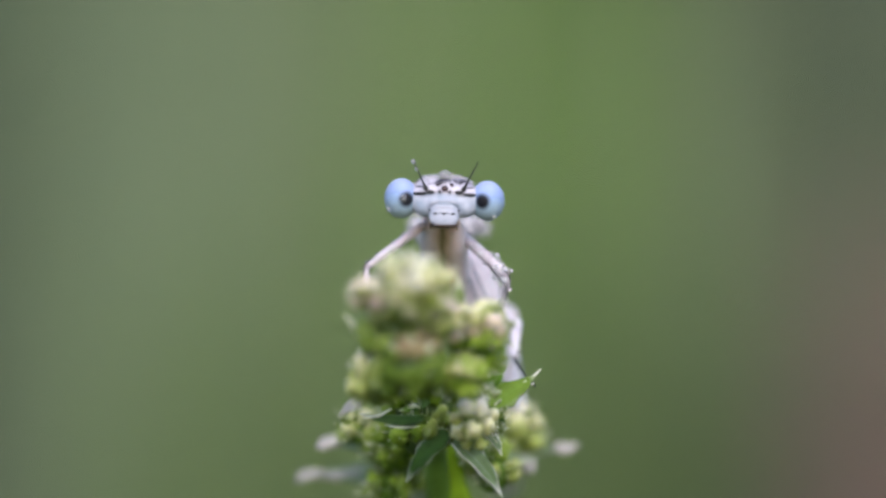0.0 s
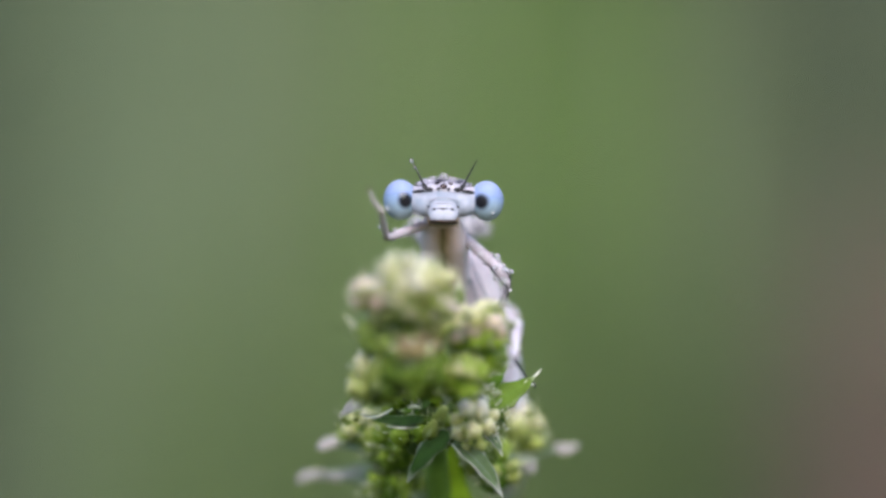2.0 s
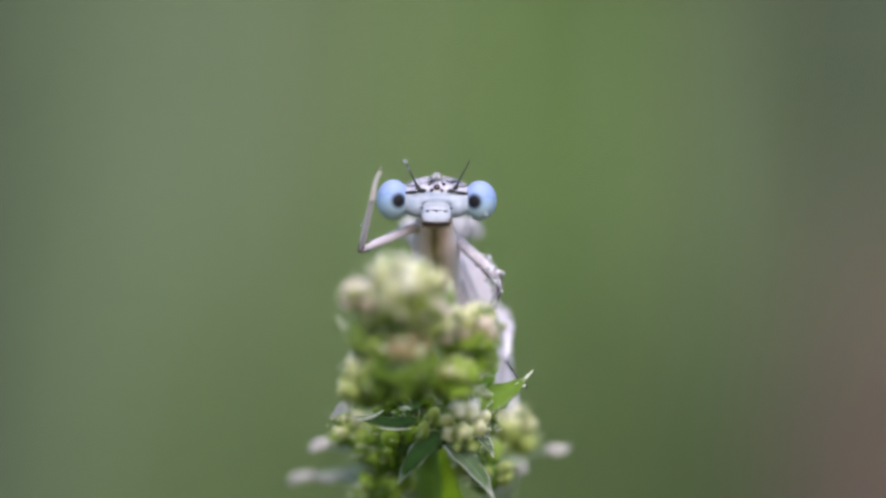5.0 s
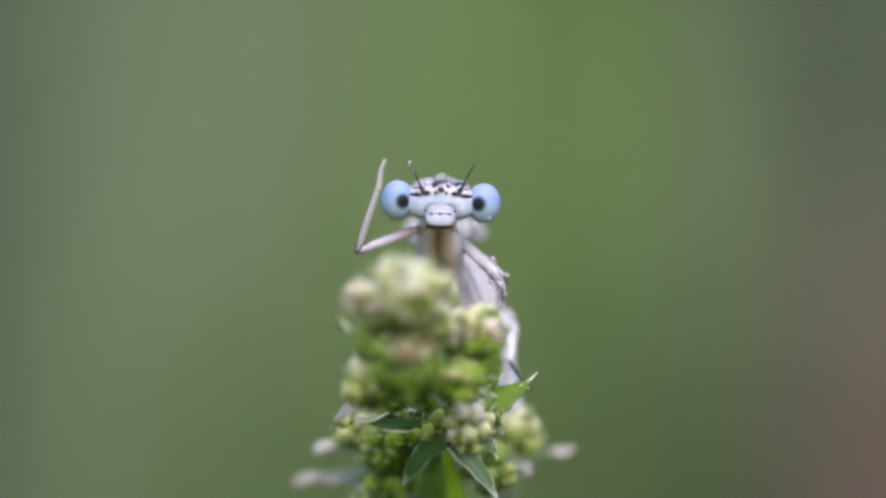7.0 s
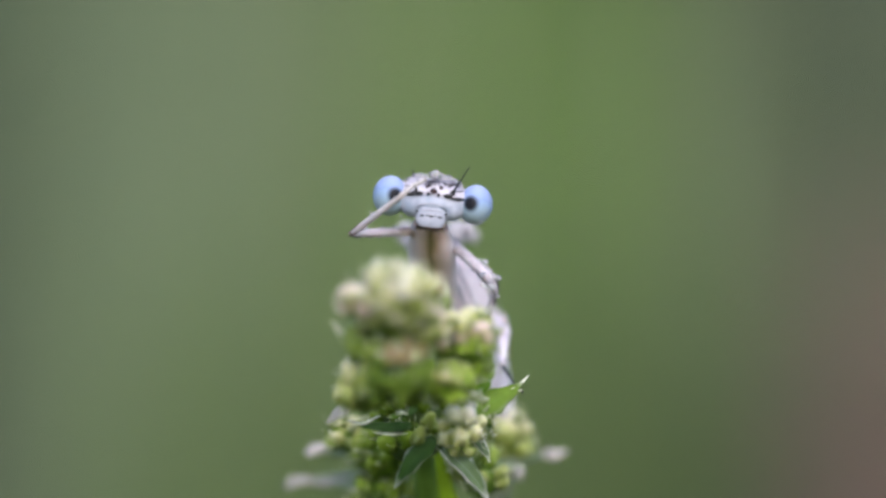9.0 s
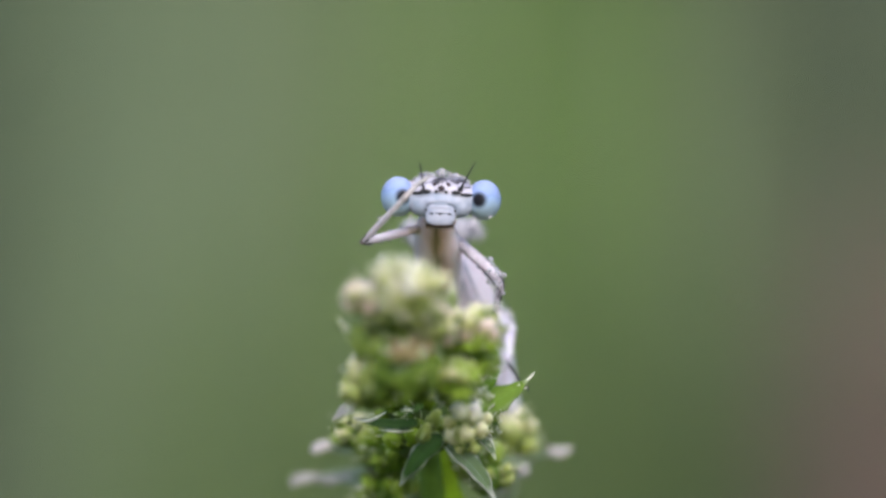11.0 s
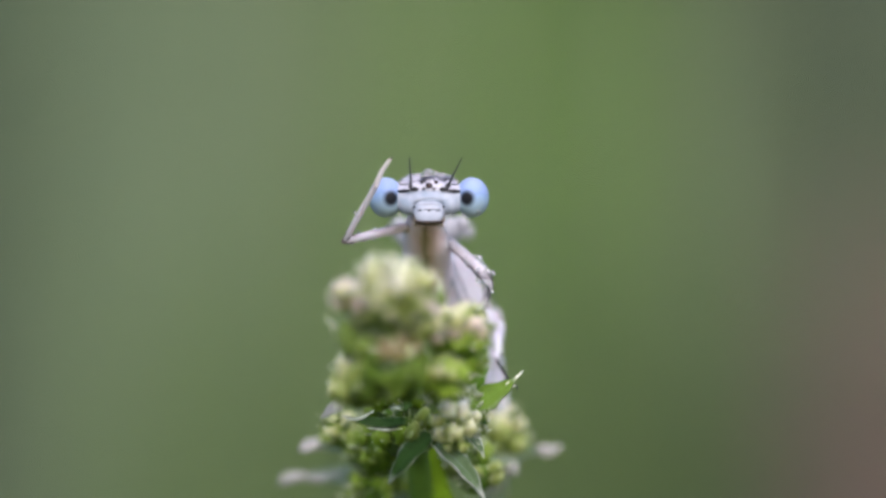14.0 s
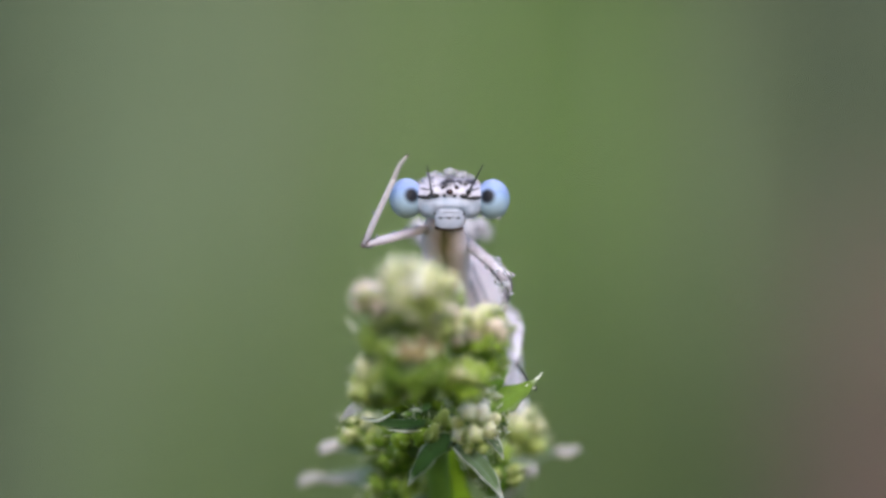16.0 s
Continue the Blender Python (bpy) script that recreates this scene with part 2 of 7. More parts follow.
def tube(bm, pts, radii, seg=10, flat=1.0):
    """A closed tube through points with a radius at each."""
    rows = []
    pts = [Vector(p) for p in pts]
    side = None
    for i, p in enumerate(pts):
        d = (pts[min(i + 1, len(pts) - 1)] - pts[max(i - 1, 0)]).normalized()
        if side is None:
            side = d.orthogonal().normalized()
        side = (side - d * side.dot(d)).normalized()
        other = d.cross(side)
        rows.append([bm.verts.new(p + (side * math.cos(a) + other * math.sin(a) * flat) * radii[i]) for a in [2 * math.pi * j / seg for j in range(seg)]])
    for a, b in zip(rows, rows[1:]):
        for j in range(seg):
            k = (j + 1) % seg
            bm.faces.new((a[j], a[k], b[k], b[j]))
    bm.faces.new(rows[0][::-1])
    bm.faces.new(rows[-1])
    return bm


def curve_points(pts, n):
    """A smooth line through points (Catmull-Rom)."""
    pts = [Vector(p) for p in pts]
    ext = [pts[0] * 2 - pts[1]] + pts + [pts[-1] * 2 - pts[-2]]
    out = []
    for i in range(n + 1):
        s = i / n * (len(pts) - 1)
        k = min(int(s), len(pts) - 2)
        f = s - k
        a, b, c, d = ext[k:k + 4]
        out.append(0.5 * (2 * b + (c - a) * f + (2 * a - 5 * b + 4 * c - d) * f * f + (3 * b - a - 3 * c + d) * f ** 3))
    return out


def thing(name, origin, label, category, group=""):
    ob = new(name)
    ob.empty_display_size = 0.002
    ob.matrix_basis = Matrix.Translation(origin)
    return tagged(ob, label, category, group)


# ---- the far ground and growth ----
def ground():
    bm = bmesh.new()
    rings = [0.0, 0.15, 0.4, 0.9, 1.8, 3.5, 8, 20, 60, 200, 900]
    seg = 40
    rows = []
    for r in rings[1:]:
        rows.append([bm.verts.new((r * math.cos(a), r * math.sin(a), 0.012 * noise.noise(Vector((r * math.cos(a) * 1.5, r * math.sin(a) * 1.5, 0))) if 0.3 < r < 60 else 0)) for a in [2 * math.pi * j / seg for j in range(seg)]])
    c = bm.verts.new((0, 0, 0))
    for j in range(seg):
        k = (j + 1) % seg
        bm.faces.new((c, rows[0][j], rows[0][k]))
        for a, b in zip(rows, rows[1:]):
            bm.faces.new((a[j], b[j], b[k], a[k]))
    mat = mottled("meadow_ground", [(0.3, (0.05, 0.06, 0.02)), (0.5, (0.08, 0.11, 0.03)), (0.7, (0.12, 0.13, 0.05))], 3.0, 0.9, 12, relief=0.01)
    tagged(part("ground", bm, mat), "mossy green meadow soil under the plants", "ground", kind="structure")


def hedge():
    """A dim bank of growth that closes the view behind the grass."""
    bm = bmesh.new()
    nx, nz = 48, 14
    grid = []
    for i in range(nx + 1):
        col = []
        for j in range(nz + 1):
            a = (i / nx - 0.5) * 2.6
            r = 4.0 + 0.35 * noise.noise(Vector((i * 0.5, j * 0.5, 2)))
            z = j / nz * 2.0 + (0.25 * noise.noise(Vector((i * 0.4, 7, 1))) if j == nz else 0)
            col.append(bm.verts.new((r * math.sin(a), r * math.cos(a) - 0.35, z - 0.02)))
        grid.append(col)
    for i in range(nx):
        for j in range(nz):
            bm.faces.new((grid[i][j], grid[i + 1][j], grid[i + 1][j + 1], grid[i][j + 1]))
    mat = mottled("distant_growth", [(0.3, (0.10, 0.14, 0.05)), (0.5, (0.16, 0.22, 0.08)), (0.7, (0.22, 0.28, 0.11))], 6.0, 0.8, 6, relief=0.02)
    tagged(part("backdrop", bm, mat), "far bank of dim green undergrowth", "undergrowth", kind="structure")


def clump(name, label, mat, stands, tall, wide, seed, category="grass"):
    """Stands of upright blades, each (u from, u to, metres back from, to, count)."""
    rnd = random.Random(seed)
    verts, faces = [], []
    for u0, u1, y0, y1, count in stands:
        for i in range(count):
            y = rnd.uniform(y0, y1)
            x = (rnd.uniform(u0, u1) - 784) * U * (R0 + y) / R0
            h = tall * rnd.uniform(0.8, 1.15)
            w = wide * rnd.uniform(0.6, 1.3)
            a = rnd.uniform(-0.9, 0.9)
            lean = Vector((rnd.gauss(0, 0.02), rnd.gauss(0, 0.03), 0)) * h
            side = Vector((math.cos(a), math.sin(a), 0))
            front = Vector((-side.y, side.x, 0))
            base = len(verts)
            for j in range(6):
                f = j / 5
                c = Vector((x, y, f * h)) + lean * (f ** 2 - 0.5 * f)
                ww = w * (1 - f ** 3) * 0.5 + 0.0002
                for q in (c - side * ww, c + front * ww * 0.5, c + side * ww, c - front * ww * 0.1):
                    verts.append(q)
            for j in range(5):
                for k in range(4):
                    b = base + j * 4
                    m = (k + 1) % 4
                    faces.append((b + k, b + m, b + 4 + m, b + 4 + k))
    me = bpy.data.meshes.new(name)
    me.from_pydata(verts, [], faces)
    me.polygons.foreach_set("use_smooth", [True] * len(me.polygons))
    me.materials.append(mat)
    tagged(new(name, me), label, category, kind="stuff")


ground()
hedge()


def meadow():
    """Short grass all over the ground round the plant, well under the lens's view."""
    rnd = random.Random(41)
    verts, faces = [], []
    for i in range(9000):
        r = 0.06 + 3.6 * rnd.random() ** 1.4
        a = rnd.uniform(0, 2 * math.pi)
        x, y = r * math.cos(a), r * math.sin(a)
        if math.hypot(x, y + 0.15) < 0.1:
            continue
        h = rnd.uniform(0.07, 0.24)
        w = rnd.uniform(0.002, 0.005) * (1 + r * 0.6)
        t = rnd.uniform(0, math.pi)
        side = Vector((math.cos(t), math.sin(t), 0)) * w
        bend = Vector((rnd.gauss(0, 0.25), rnd.gauss(0, 0.25), 0)) * h
        b = len(verts)
        for f in (0, 0.5, 0.85):
            c = Vector((x, y, f * h - 0.01)) + bend * f * f
            verts += [c - side * (1 - 0.6 * f), c + side * (1 - 0.6 * f), c + Vector((-side.y, side.x, 0)) * 0.4]
        verts.append(Vector((x, y, h)) + bend)
        for q in (0, 3):
            for m in range(3):
                n = (m + 1) % 3
                faces.append((b + q + m, b + q + n, b + q + 3 + n, b + q + 3 + m))
        faces += [(b + 6, b + 7, b + 9), (b + 7, b + 8, b + 9), (b + 8, b + 6, b + 9)]
    me = bpy.data.meshes.new("meadow_grass")
    me.from_pydata(verts, [], faces)
    me.materials.append(blade_material("meadow_blades", (0.07, 0.12, 0.03), (0.16, 0.23, 0.07)))
    tagged(new("meadow_grass", me), "short green meadow grass covering the ground", "grass", kind="stuff")


def bank_leaves():
    """Leaves that stand off the far bank in uneven tufts."""
    rnd = random.Random(43)
    verts, faces = [], []
    for i in range(7000):
        a = rnd.uniform(-1.3, 1.3)
        z = rnd.uniform(0.0, 2.0)
        r = 4.0 - abs(rnd.gauss(0, 0.22)) - 0.25 * max(0, noise.noise(Vector((a * 5, z * 3, 0))))
        c = Vector((r * math.sin(a), r * math.cos(a) - 0.35, z))
        d = Vector((rnd.uniform(-1, 1), rnd.uniform(-1, 0.2), rnd.uniform(-0.6, 1))).normalized() * rnd.uniform(0.05, 0.11)
        s = d.cross(Vector((rnd.uniform(-1, 1), -1, rnd.uniform(-1, 1)))).normalized() * d.length * 0.3
        up = s.cross(d).normalized() * d.length * 0.08
        b = len(verts)
        verts += [c, c + d * 0.45 + s + up, c + d, c + d * 0.45 - s + up, c + d * 0.45]
        faces += [(b, b + 4, b + 1), (b + 1, b + 4, b + 2), (b, b + 3, b + 4), (b + 3, b + 2, b + 4)]
    me = bpy.data.meshes.new("bank_leaves")
    me.from_pydata(verts, [], faces)
    me.materials.append(blade_material("bank_leaf", (0.05, 0.10, 0.025), (0.13, 0.20, 0.06), 6.0))
    tagged(new("undergrowth", me), "leafy green undergrowth on the far bank", "undergrowth", kind="stuff")


meadow()
bank_leaves()
GREY_GRASS = blade_material("grey_green_blades", (0.145, 0.20, 0.116), (0.22, 0.288, 0.163))
MID_GRASS = blade_material("mid_green_blades", (0.196, 0.264, 0.126), (0.302, 0.385, 0.195))
FRESH_GRASS = blade_material("fresh_green_blades", (0.126, 0.238, 0.038), (0.203, 0.340, 0.076))
# grass green darkened: the shade on the right is painted into the blades
SHADE_GRASS = blade_material("shade_tinted_blades", (0.113, 0.150, 0.091), (0.182, 0.230, 0.135))
LOW_GRASS = blade_material("low_green_blades", (0.122, 0.182, 0.060), (0.200, 0.282, 0.096))
BROWN_GRASS = blade_material("brown_seed_stalks", (0.165, 0.119, 0.090), (0.270, 0.196, 0.154))
DULL_GRASS = blade_material("dull_green_blades", (0.10, 0.155, 0.052), (0.17, 0.24, 0.088))
clump("tall_grass", "tall pale grey-green meadow grass out of focus", GREY_GRASS, [(40, 340, 0.62, 0.8, 190), (300, 620, 0.62, 0.8, 50), (-900, 40, 0.7, 1.0, 300), (-6000, -900, 0.5, 1.6, 500)], 0.72, 0.010, 1)
clump("tall_grass", "tall mid-green meadow grass out of focus", MID_GRASS, [(400, 960, 0.62, 0.85, 370), (60, 520, 0.62, 0.85, 150), (1140, 1260, 0.62, 0.8, 45), (-4000, 5000, 1.3, 2.4, 700)], 0.74, 0.010, 2)
clump("tall_grass", "tall fresh green meadow grass out of focus", FRESH_GRASS, [(995, 1150, 0.62, 0.8, 230), (440, 940, 0.62, 0.8, 40)], 0.72, 0.008, 3)
clump("tall_grass", "tall grass out of focus with shade painted into its green", SHADE_GRASS, [(1190, 1640, 0.62, 0.8, 300), (1600, 2600, 0.7, 1.0, 300), (2600, 7000, 0.5, 1.6, 500)], 0.74, 0.010, 4)
clump("low_grass", "lower green meadow grass out of focus", LOW_GRASS, [(190, 1420, 0.45, 0.55, 330), (330, 760, 0.45, 0.55, 110)], 0.45, 0.006, 6)
clump("low_grass", "lower dull green grass out of focus", DULL_GRASS, [(900, 1440, 0.45, 0.55, 130)], 0.47, 0.006, 7)
# a still darker blade colour paints the deepest part of that shade
clump("low_grass", "lower grass out of focus with deep shade painted into its green", blade_material("deep_shade_tinted_blades", (0.075, 0.10, 0.06), (0.125, 0.158, 0.092)), [(1250, 1430, 0.45, 0.55, 130)], 0.46, 0.006, 8)
clump("dry_grass", "brown dry seeding grass out of focus", BROWN_GRASS, [(1430, 1800, 0.42, 0.5, 370)], 0.448, 0.005, 5, "dry grass")


# ---- the flowering herb ----
herb = thing("flowering_herb", ROOT, "pale green flowering herb spike with cream buds and pointed bracts", "plant")


def hl(u, v, d=0.0):
    return at(u, v, d) - ROOT


def stem():
    bm = bmesh.new()
    foot, neck, top = Vector((0.012, 0.004, -0.01)), hl(778, 900, 4.2), hl(752, 560, -2.5)
    line = []
    for i in range(31):
        f = i / 30
        line.append(foot.lerp(neck, f) + Vector((0.004 * math.sin(f * 5), 0.003 * math.sin(f * 4), 0)) * (1 - f))
    line += [neck.lerp(top, i / 10) for i in range(1, 11)]
    tube(bm, line, [0.0012 - 0.0007 * i / 30 if i < 31 else 0.0005 - 0.00003 * (i - 30) for i in range(41)], 10)
    return part("stem", bm, STEM, herb, "square green stem")


stem()


def bud_mesh(kind, mat):
    """An egg-shaped bud in a small toothed calyx, base at the origin, tip along z."""
    rnd = random.Random(kind)
    bm = bmesh.new()
    ph = [rnd.uniform(0, 6.28) for _ in range(4)]
    point = kind > 5

    def warp(q):
        f = 1 - (0.42 if point else 0.18) * q.z + 0.08 * math.sin(3 * math.atan2(q.y, q.x) + ph[0]) * (1 - abs(q.z))
        lump = 0.16 * noise.noise(q * 2.2 + Vector((kind * 3.7, 0, 0))) + 0.07 * noise.noise(q * 6.0 + Vector((0, kind, 0)))
        turn = math.atan2(q.y, q.x)
        up = max(0.0, q.z)
        f *= 1 + 0.13 * math.cos(5 * turn + ph[2]) * up * (1.6 - up)
        dip = 0.22 * math.exp(-((q.x * q.x + q.y * q.y) / 0.06)) if q.z > 0 and not point else 0.0
        return Vector((q.x * f, q.y * f, q.z * 1.05 - dip)) * (1 + lump)

    blob(bm, (0, 0, 4 * U), (9.5 * U, 9.5 * U, 13 * U), 20, 12, 1.0, warp)
    for j in range(5):
        a = 2 * math.pi * j / 5 + ph[1]
        d = Vector((math.cos(a), math.sin(a), 0))
        t = Vector((-d.y, d.x, 0))
        b0 = d * 9 * U + Vector((0, 0, -6 * U))
        m0 = d * 11 * U + Vector((0, 0, 1 * U))
        tip = d * (10.5 + rnd.uniform(0, 3.5)) * U + Vector((0, 0, rnd.uniform(*((14, 22) if point else (5, 11))) * U))
        vs = [bm.verts.new(p) for p in (b0 - t * 4 * U, b0 + t * 4 * U, m0 + t * 4.5 * U, m0 - t * 4.5 * U, tip, m0 - d * 2.5 * U)]
        for f in ((0, 1, 2, 3), (3, 2, 4), (2, 5, 4), (5, 3, 4), (1, 0, 5), (1, 5, 2), (0, 3, 5)):
            bm.faces.new([vs[i] for i in f])
    me = bpy.data.meshes.new("bud")
    bm.to_mesh(me)
    bm.free()
    me.polygons.foreach_set("use_smooth", [True] * len(me.polygons))
    me.materials.append(mat)
    return me


BUDS = {"cream": [bud_mesh(i, BUD) for i in (1, 2, 3)], "pink": [bud_mesh(i, BUD_PINK) for i in (4, 5)], "green": [bud_mesh(i, BUD_GREEN) for i in (6, 7, 8)],
        "white": [bud_mesh(i, BUD_WHITE) for i in (1, 4)], "dark": [bud_mesh(i, BUD_HALF_SHADE) for i in (2, 9)],
        "dull": [bud_mesh(i, BUD_DULL) for i in (1, 3)], "olive": [bud_mesh(i, BUD_OLIVE) for i in (2, 5)], "in_shade": [bud_mesh(i, BUD_IN_SHADE) for i in (2, 3)]}


LEAF_SEPAL = leaf_material("pale_green_sepal", (0.17, 0.26, 0.035), (0.80, 0.82, 0.62), (0.30, 0.40, 0.10), 0.6, 0.6, 0.8, 0.4)


def sepal_mesh(seed):
    """A small pointed sepal, base at the origin, tip along z, hollow towards its bud."""
    rnd = random.Random(seed)
    ln, wd, bend = rnd.uniform(24, 34) * U, rnd.uniform(5, 7.5) * U, rnd.uniform(-5, 9) * U
    verts, faces, uvs = [], [], []
    for side in (1, -1):
        for i in range(7):
            f = i / 6
            w = wd * (math.sin(math.pi * (0.2 + 0.8 * f)) ** 0.8 if f < 1 else 0.03) * (1 - 0.35 * f)
            for x in (-1, 0, 1):
                verts.append((x * w, bend * f * f - (1 - abs(x)) * w * 0.4 + side * 0.35 * U, ln * f))
                uvs.append((0.5 + 0.5 * x, f))
    for i in range(6):
        for j in range(2):
            a = i * 3 + j
            faces += [(a, a + 1, a + 4, a + 3), (a + 24, a + 25, a + 22, a + 21)]
        for j in (0, 2):
            a = i * 3 + j
            faces.append((a, a + 3, a + 24, a + 21) if j == 0 else (a + 21, a + 24, a + 3, a))
    me = bpy.data.meshes.new("sepal")
    me.from_pydata(verts, [], faces)
    layer = me.uv_layers.new(name="UVMap")
    for lp in me.loops:
        layer.data[lp.index].uv = uvs[lp.vertex_index]
    me.polygons.foreach_set("use_smooth", [True] * len(me.polygons))
    me.materials.append(LEAF_SEPAL)
    return me


SEPALS = [sepal_mesh(90 + i) for i in range(5)]


# calyx green darkened to paint the shade inside the spike
CALYX_IN_SHADE = mottled("green_calyx_in_shade", [(0.3, (0.02, 0.045, 0.006)), (0.5, (0.04, 0.08, 0.008)), (0.7, (0.08, 0.13, 0.016))], 1400, 0.65, relief=0.00008)


def bud_cluster(u, v, d, ru, rv, kinds, count, seed, size=1.0, low=-0.5, mixed=False, frill=0.42, core=None):
    """A knot of buds on a lumpy green base."""
    rnd = random.Random(seed)
    c = hl(u, v, d)
    size, count = size * 0.82, int(count * 1.7)
    bm = bmesh.new()

    def warp(q):
        n = 1 + 0.16 * noise.noise(q * 2.3 + Vector((seed, 0, 0)))
        return q * n

    blob(bm, (0, 0, 0), (ru * 0.78 * U, ru * 0.78 * U, rv * 0.78 * U), 18, 12, 1.0, warp)
    base = part("calyx", bm, core or CALYX, herb, place=Matrix.Translation(c))
    fuzz = bmesh.new()
    for i in range(int(ru * 0.5)):
        z, a = rnd.uniform(low, 1), rnd.uniform(math.pi * 0.95, math.pi * 2.05)
        q = math.sqrt(1 - z * z)
        n = Vector((q * math.cos(a), q * math.sin(a), z))
        p = Vector((n.x * ru, n.y * ru, n.z * rv)) * (0.76 * U)
        w = (n + Vector((rnd.uniform(-0.6, 0.6), rnd.uniform(-0.3, 0.3), rnd.uniform(-0.2, 0.7)))) * rnd.uniform(14, 30) * U
        bend = Vector((rnd.uniform(-1, 1), rnd.uniform(-0.5, 0.5), rnd.uniform(-1, 0.4))) * 6 * U
        tube(fuzz, [p, p + w * 0.6, p + w + bend], [0.8 * U, 0.7 * U, 0.3 * U], 4)
    part("hair_fringe", fuzz, HAIR, base)
    for i in range(int(ru * frill)):
        z, a = rnd.uniform(max(low, -0.55), 0.95), rnd.uniform(math.pi * 0.9, math.pi * 2.1)
        q = math.sqrt(1 - z * z)
        n = Vector((q * math.cos(a), q * math.sin(a), z))
        ob = new("sepal", SEPALS[i % 5])
        ob.parent = base
        way = (n + Vector((rnd.uniform(-0.3, 0.3), -0.1, rnd.uniform(0.1, 0.9)))).normalized()
        ob.matrix_basis = Matrix.Translation(Vector((n.x * ru, n.y * ru, n.z * rv)) * (0.84 * U)) @ way.to_track_quat("Z", "Y").to_matrix().to_4x4() @ Matrix.Rotation(rnd.uniform(0, 6.28), 4, "Z") @ Matrix.Scale(rnd.uniform(0.8, 1.4), 4)
    done = []
    tries = 0
    while len(done) < count and tries < count * 60:
        tries += 1
        z = rnd.uniform(low, 1)
        a = rnd.uniform(0, 2 * math.pi)
        s = math.sqrt(1 - z * z)
        n = Vector((s * math.cos(a), s * math.sin(a), z))
        if n.y > 0.55 or any((n - o).length < 0.25 for o in done):
            continue
        done.append(n)
        p = Vector((n.x * ru * 0.78 * U, n.y * ru * 0.78 * U, n.z * rv * 0.78 * U))
        up = (n + Vector((0, 0, 0.55))).normalized()
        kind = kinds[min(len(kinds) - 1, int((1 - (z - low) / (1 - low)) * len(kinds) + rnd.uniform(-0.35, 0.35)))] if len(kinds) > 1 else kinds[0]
        if mixed:
            kind = rnd.choice(kinds)
        ob = new("bud", rnd.choice(BUDS[kind]))
        ob.parent = base
        k = size * (rnd.uniform(0.55, 1.3) if mixed else rnd.uniform(0.8, 1.2))
        ob.matrix_basis = Matrix.Translation(p) @ up.to_track_quat("Z", "Y").to_matrix().to_4x4() @ Matrix.Rotation(rnd.uniform(0, 6.28), 4, "Z") @ Matrix.Diagonal((k, k, k, 1))
    return base


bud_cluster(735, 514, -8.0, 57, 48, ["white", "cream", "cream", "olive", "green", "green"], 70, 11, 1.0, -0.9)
bud_cluster(712, 556, -6.8, 58, 40, ["cream", "cream", "olive"], 16, 29, 1.3)
bud_cluster(766, 548, -6.2, 36, 36, ["cream", "cream", "olive", "green"], 10, 30, 1.2)
bud_cluster(653, 531, -7.4, 26, 25, ["pink"], 9, 12, 1.5, -0.2)
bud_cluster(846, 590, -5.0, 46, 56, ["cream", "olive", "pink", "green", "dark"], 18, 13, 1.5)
bud_cluster(785, 575, -6.5, 28, 26, ["pink", "cream", "olive"], 7, 14, 1.5)
# shade under the upper knots is painted into this one's colours
bud_cluster(728, 652, -7.4, 52, 56, ["dull", "in_shade", "in_shade", "in_shade"], 16, 15, 1.7, -0.8, frill=0.06, core=CALYX_IN_SHADE)
bud_cluster(668, 682, -4.6, 34, 46, ["cream", "olive", "olive"], 9, 16, 2.0)
bud_cluster(818, 672, -5.6, 34, 38, ["green", "dark", "dark"], 10, 17, 1.5, -0.8, frill=0.15)
bud_cluster(842, 756, 0.2, 34, 44, ["olive", "green", "dark"], 8, 18, 1.35, -0.9, frill=0.25)
bud_cluster(784, 764, 0.6, 24, 40, ["dark", "in_shade"], 4, 19, 1.3, -0.7, frill=0.2)
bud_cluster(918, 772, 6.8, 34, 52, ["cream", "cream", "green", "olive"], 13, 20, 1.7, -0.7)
bud_cluster(640, 767, 4.6, 34, 32, ["cream", "olive", "cream", "olive", "green"], 10, 21, 1.5, frill=0.5)
bud_cluster(704, 790, 4.2, 56, 56, ["dark", "dark", "green"], 8, 22, 2.0, frill=0.4)
bud_cluster(712, 590, -6.0, 62, 52, ["green", "green"], 10, 23, 2.2, frill=0.06)
bud_cluster(843, 646, -4.2, 32, 46, ["green", "dark"], 9, 24, 2.0, frill=0.2)
bud_cluster(705, 862, 5.0, 60, 46, ["dark", "green"], 8, 25, 1.6)
bud_cluster(872, 832, 3.6, 44, 50, ["green", "olive"], 8, 26, 1.6)
# inner knots: the shadow between leaves is painted as darker green
bud_cluster(738, 772, 0.4, 38, 44, ["in_shade", "dark"], 5, 28, 1.9, frill=0.06, core=CALYX_IN_SHADE)
bud_cluster(760, 715, 1.5, 84, 90, ["in_shade", "dark"], 16, 27, 1.8, frill=0.06, core=CALYX_IN_SHADE)


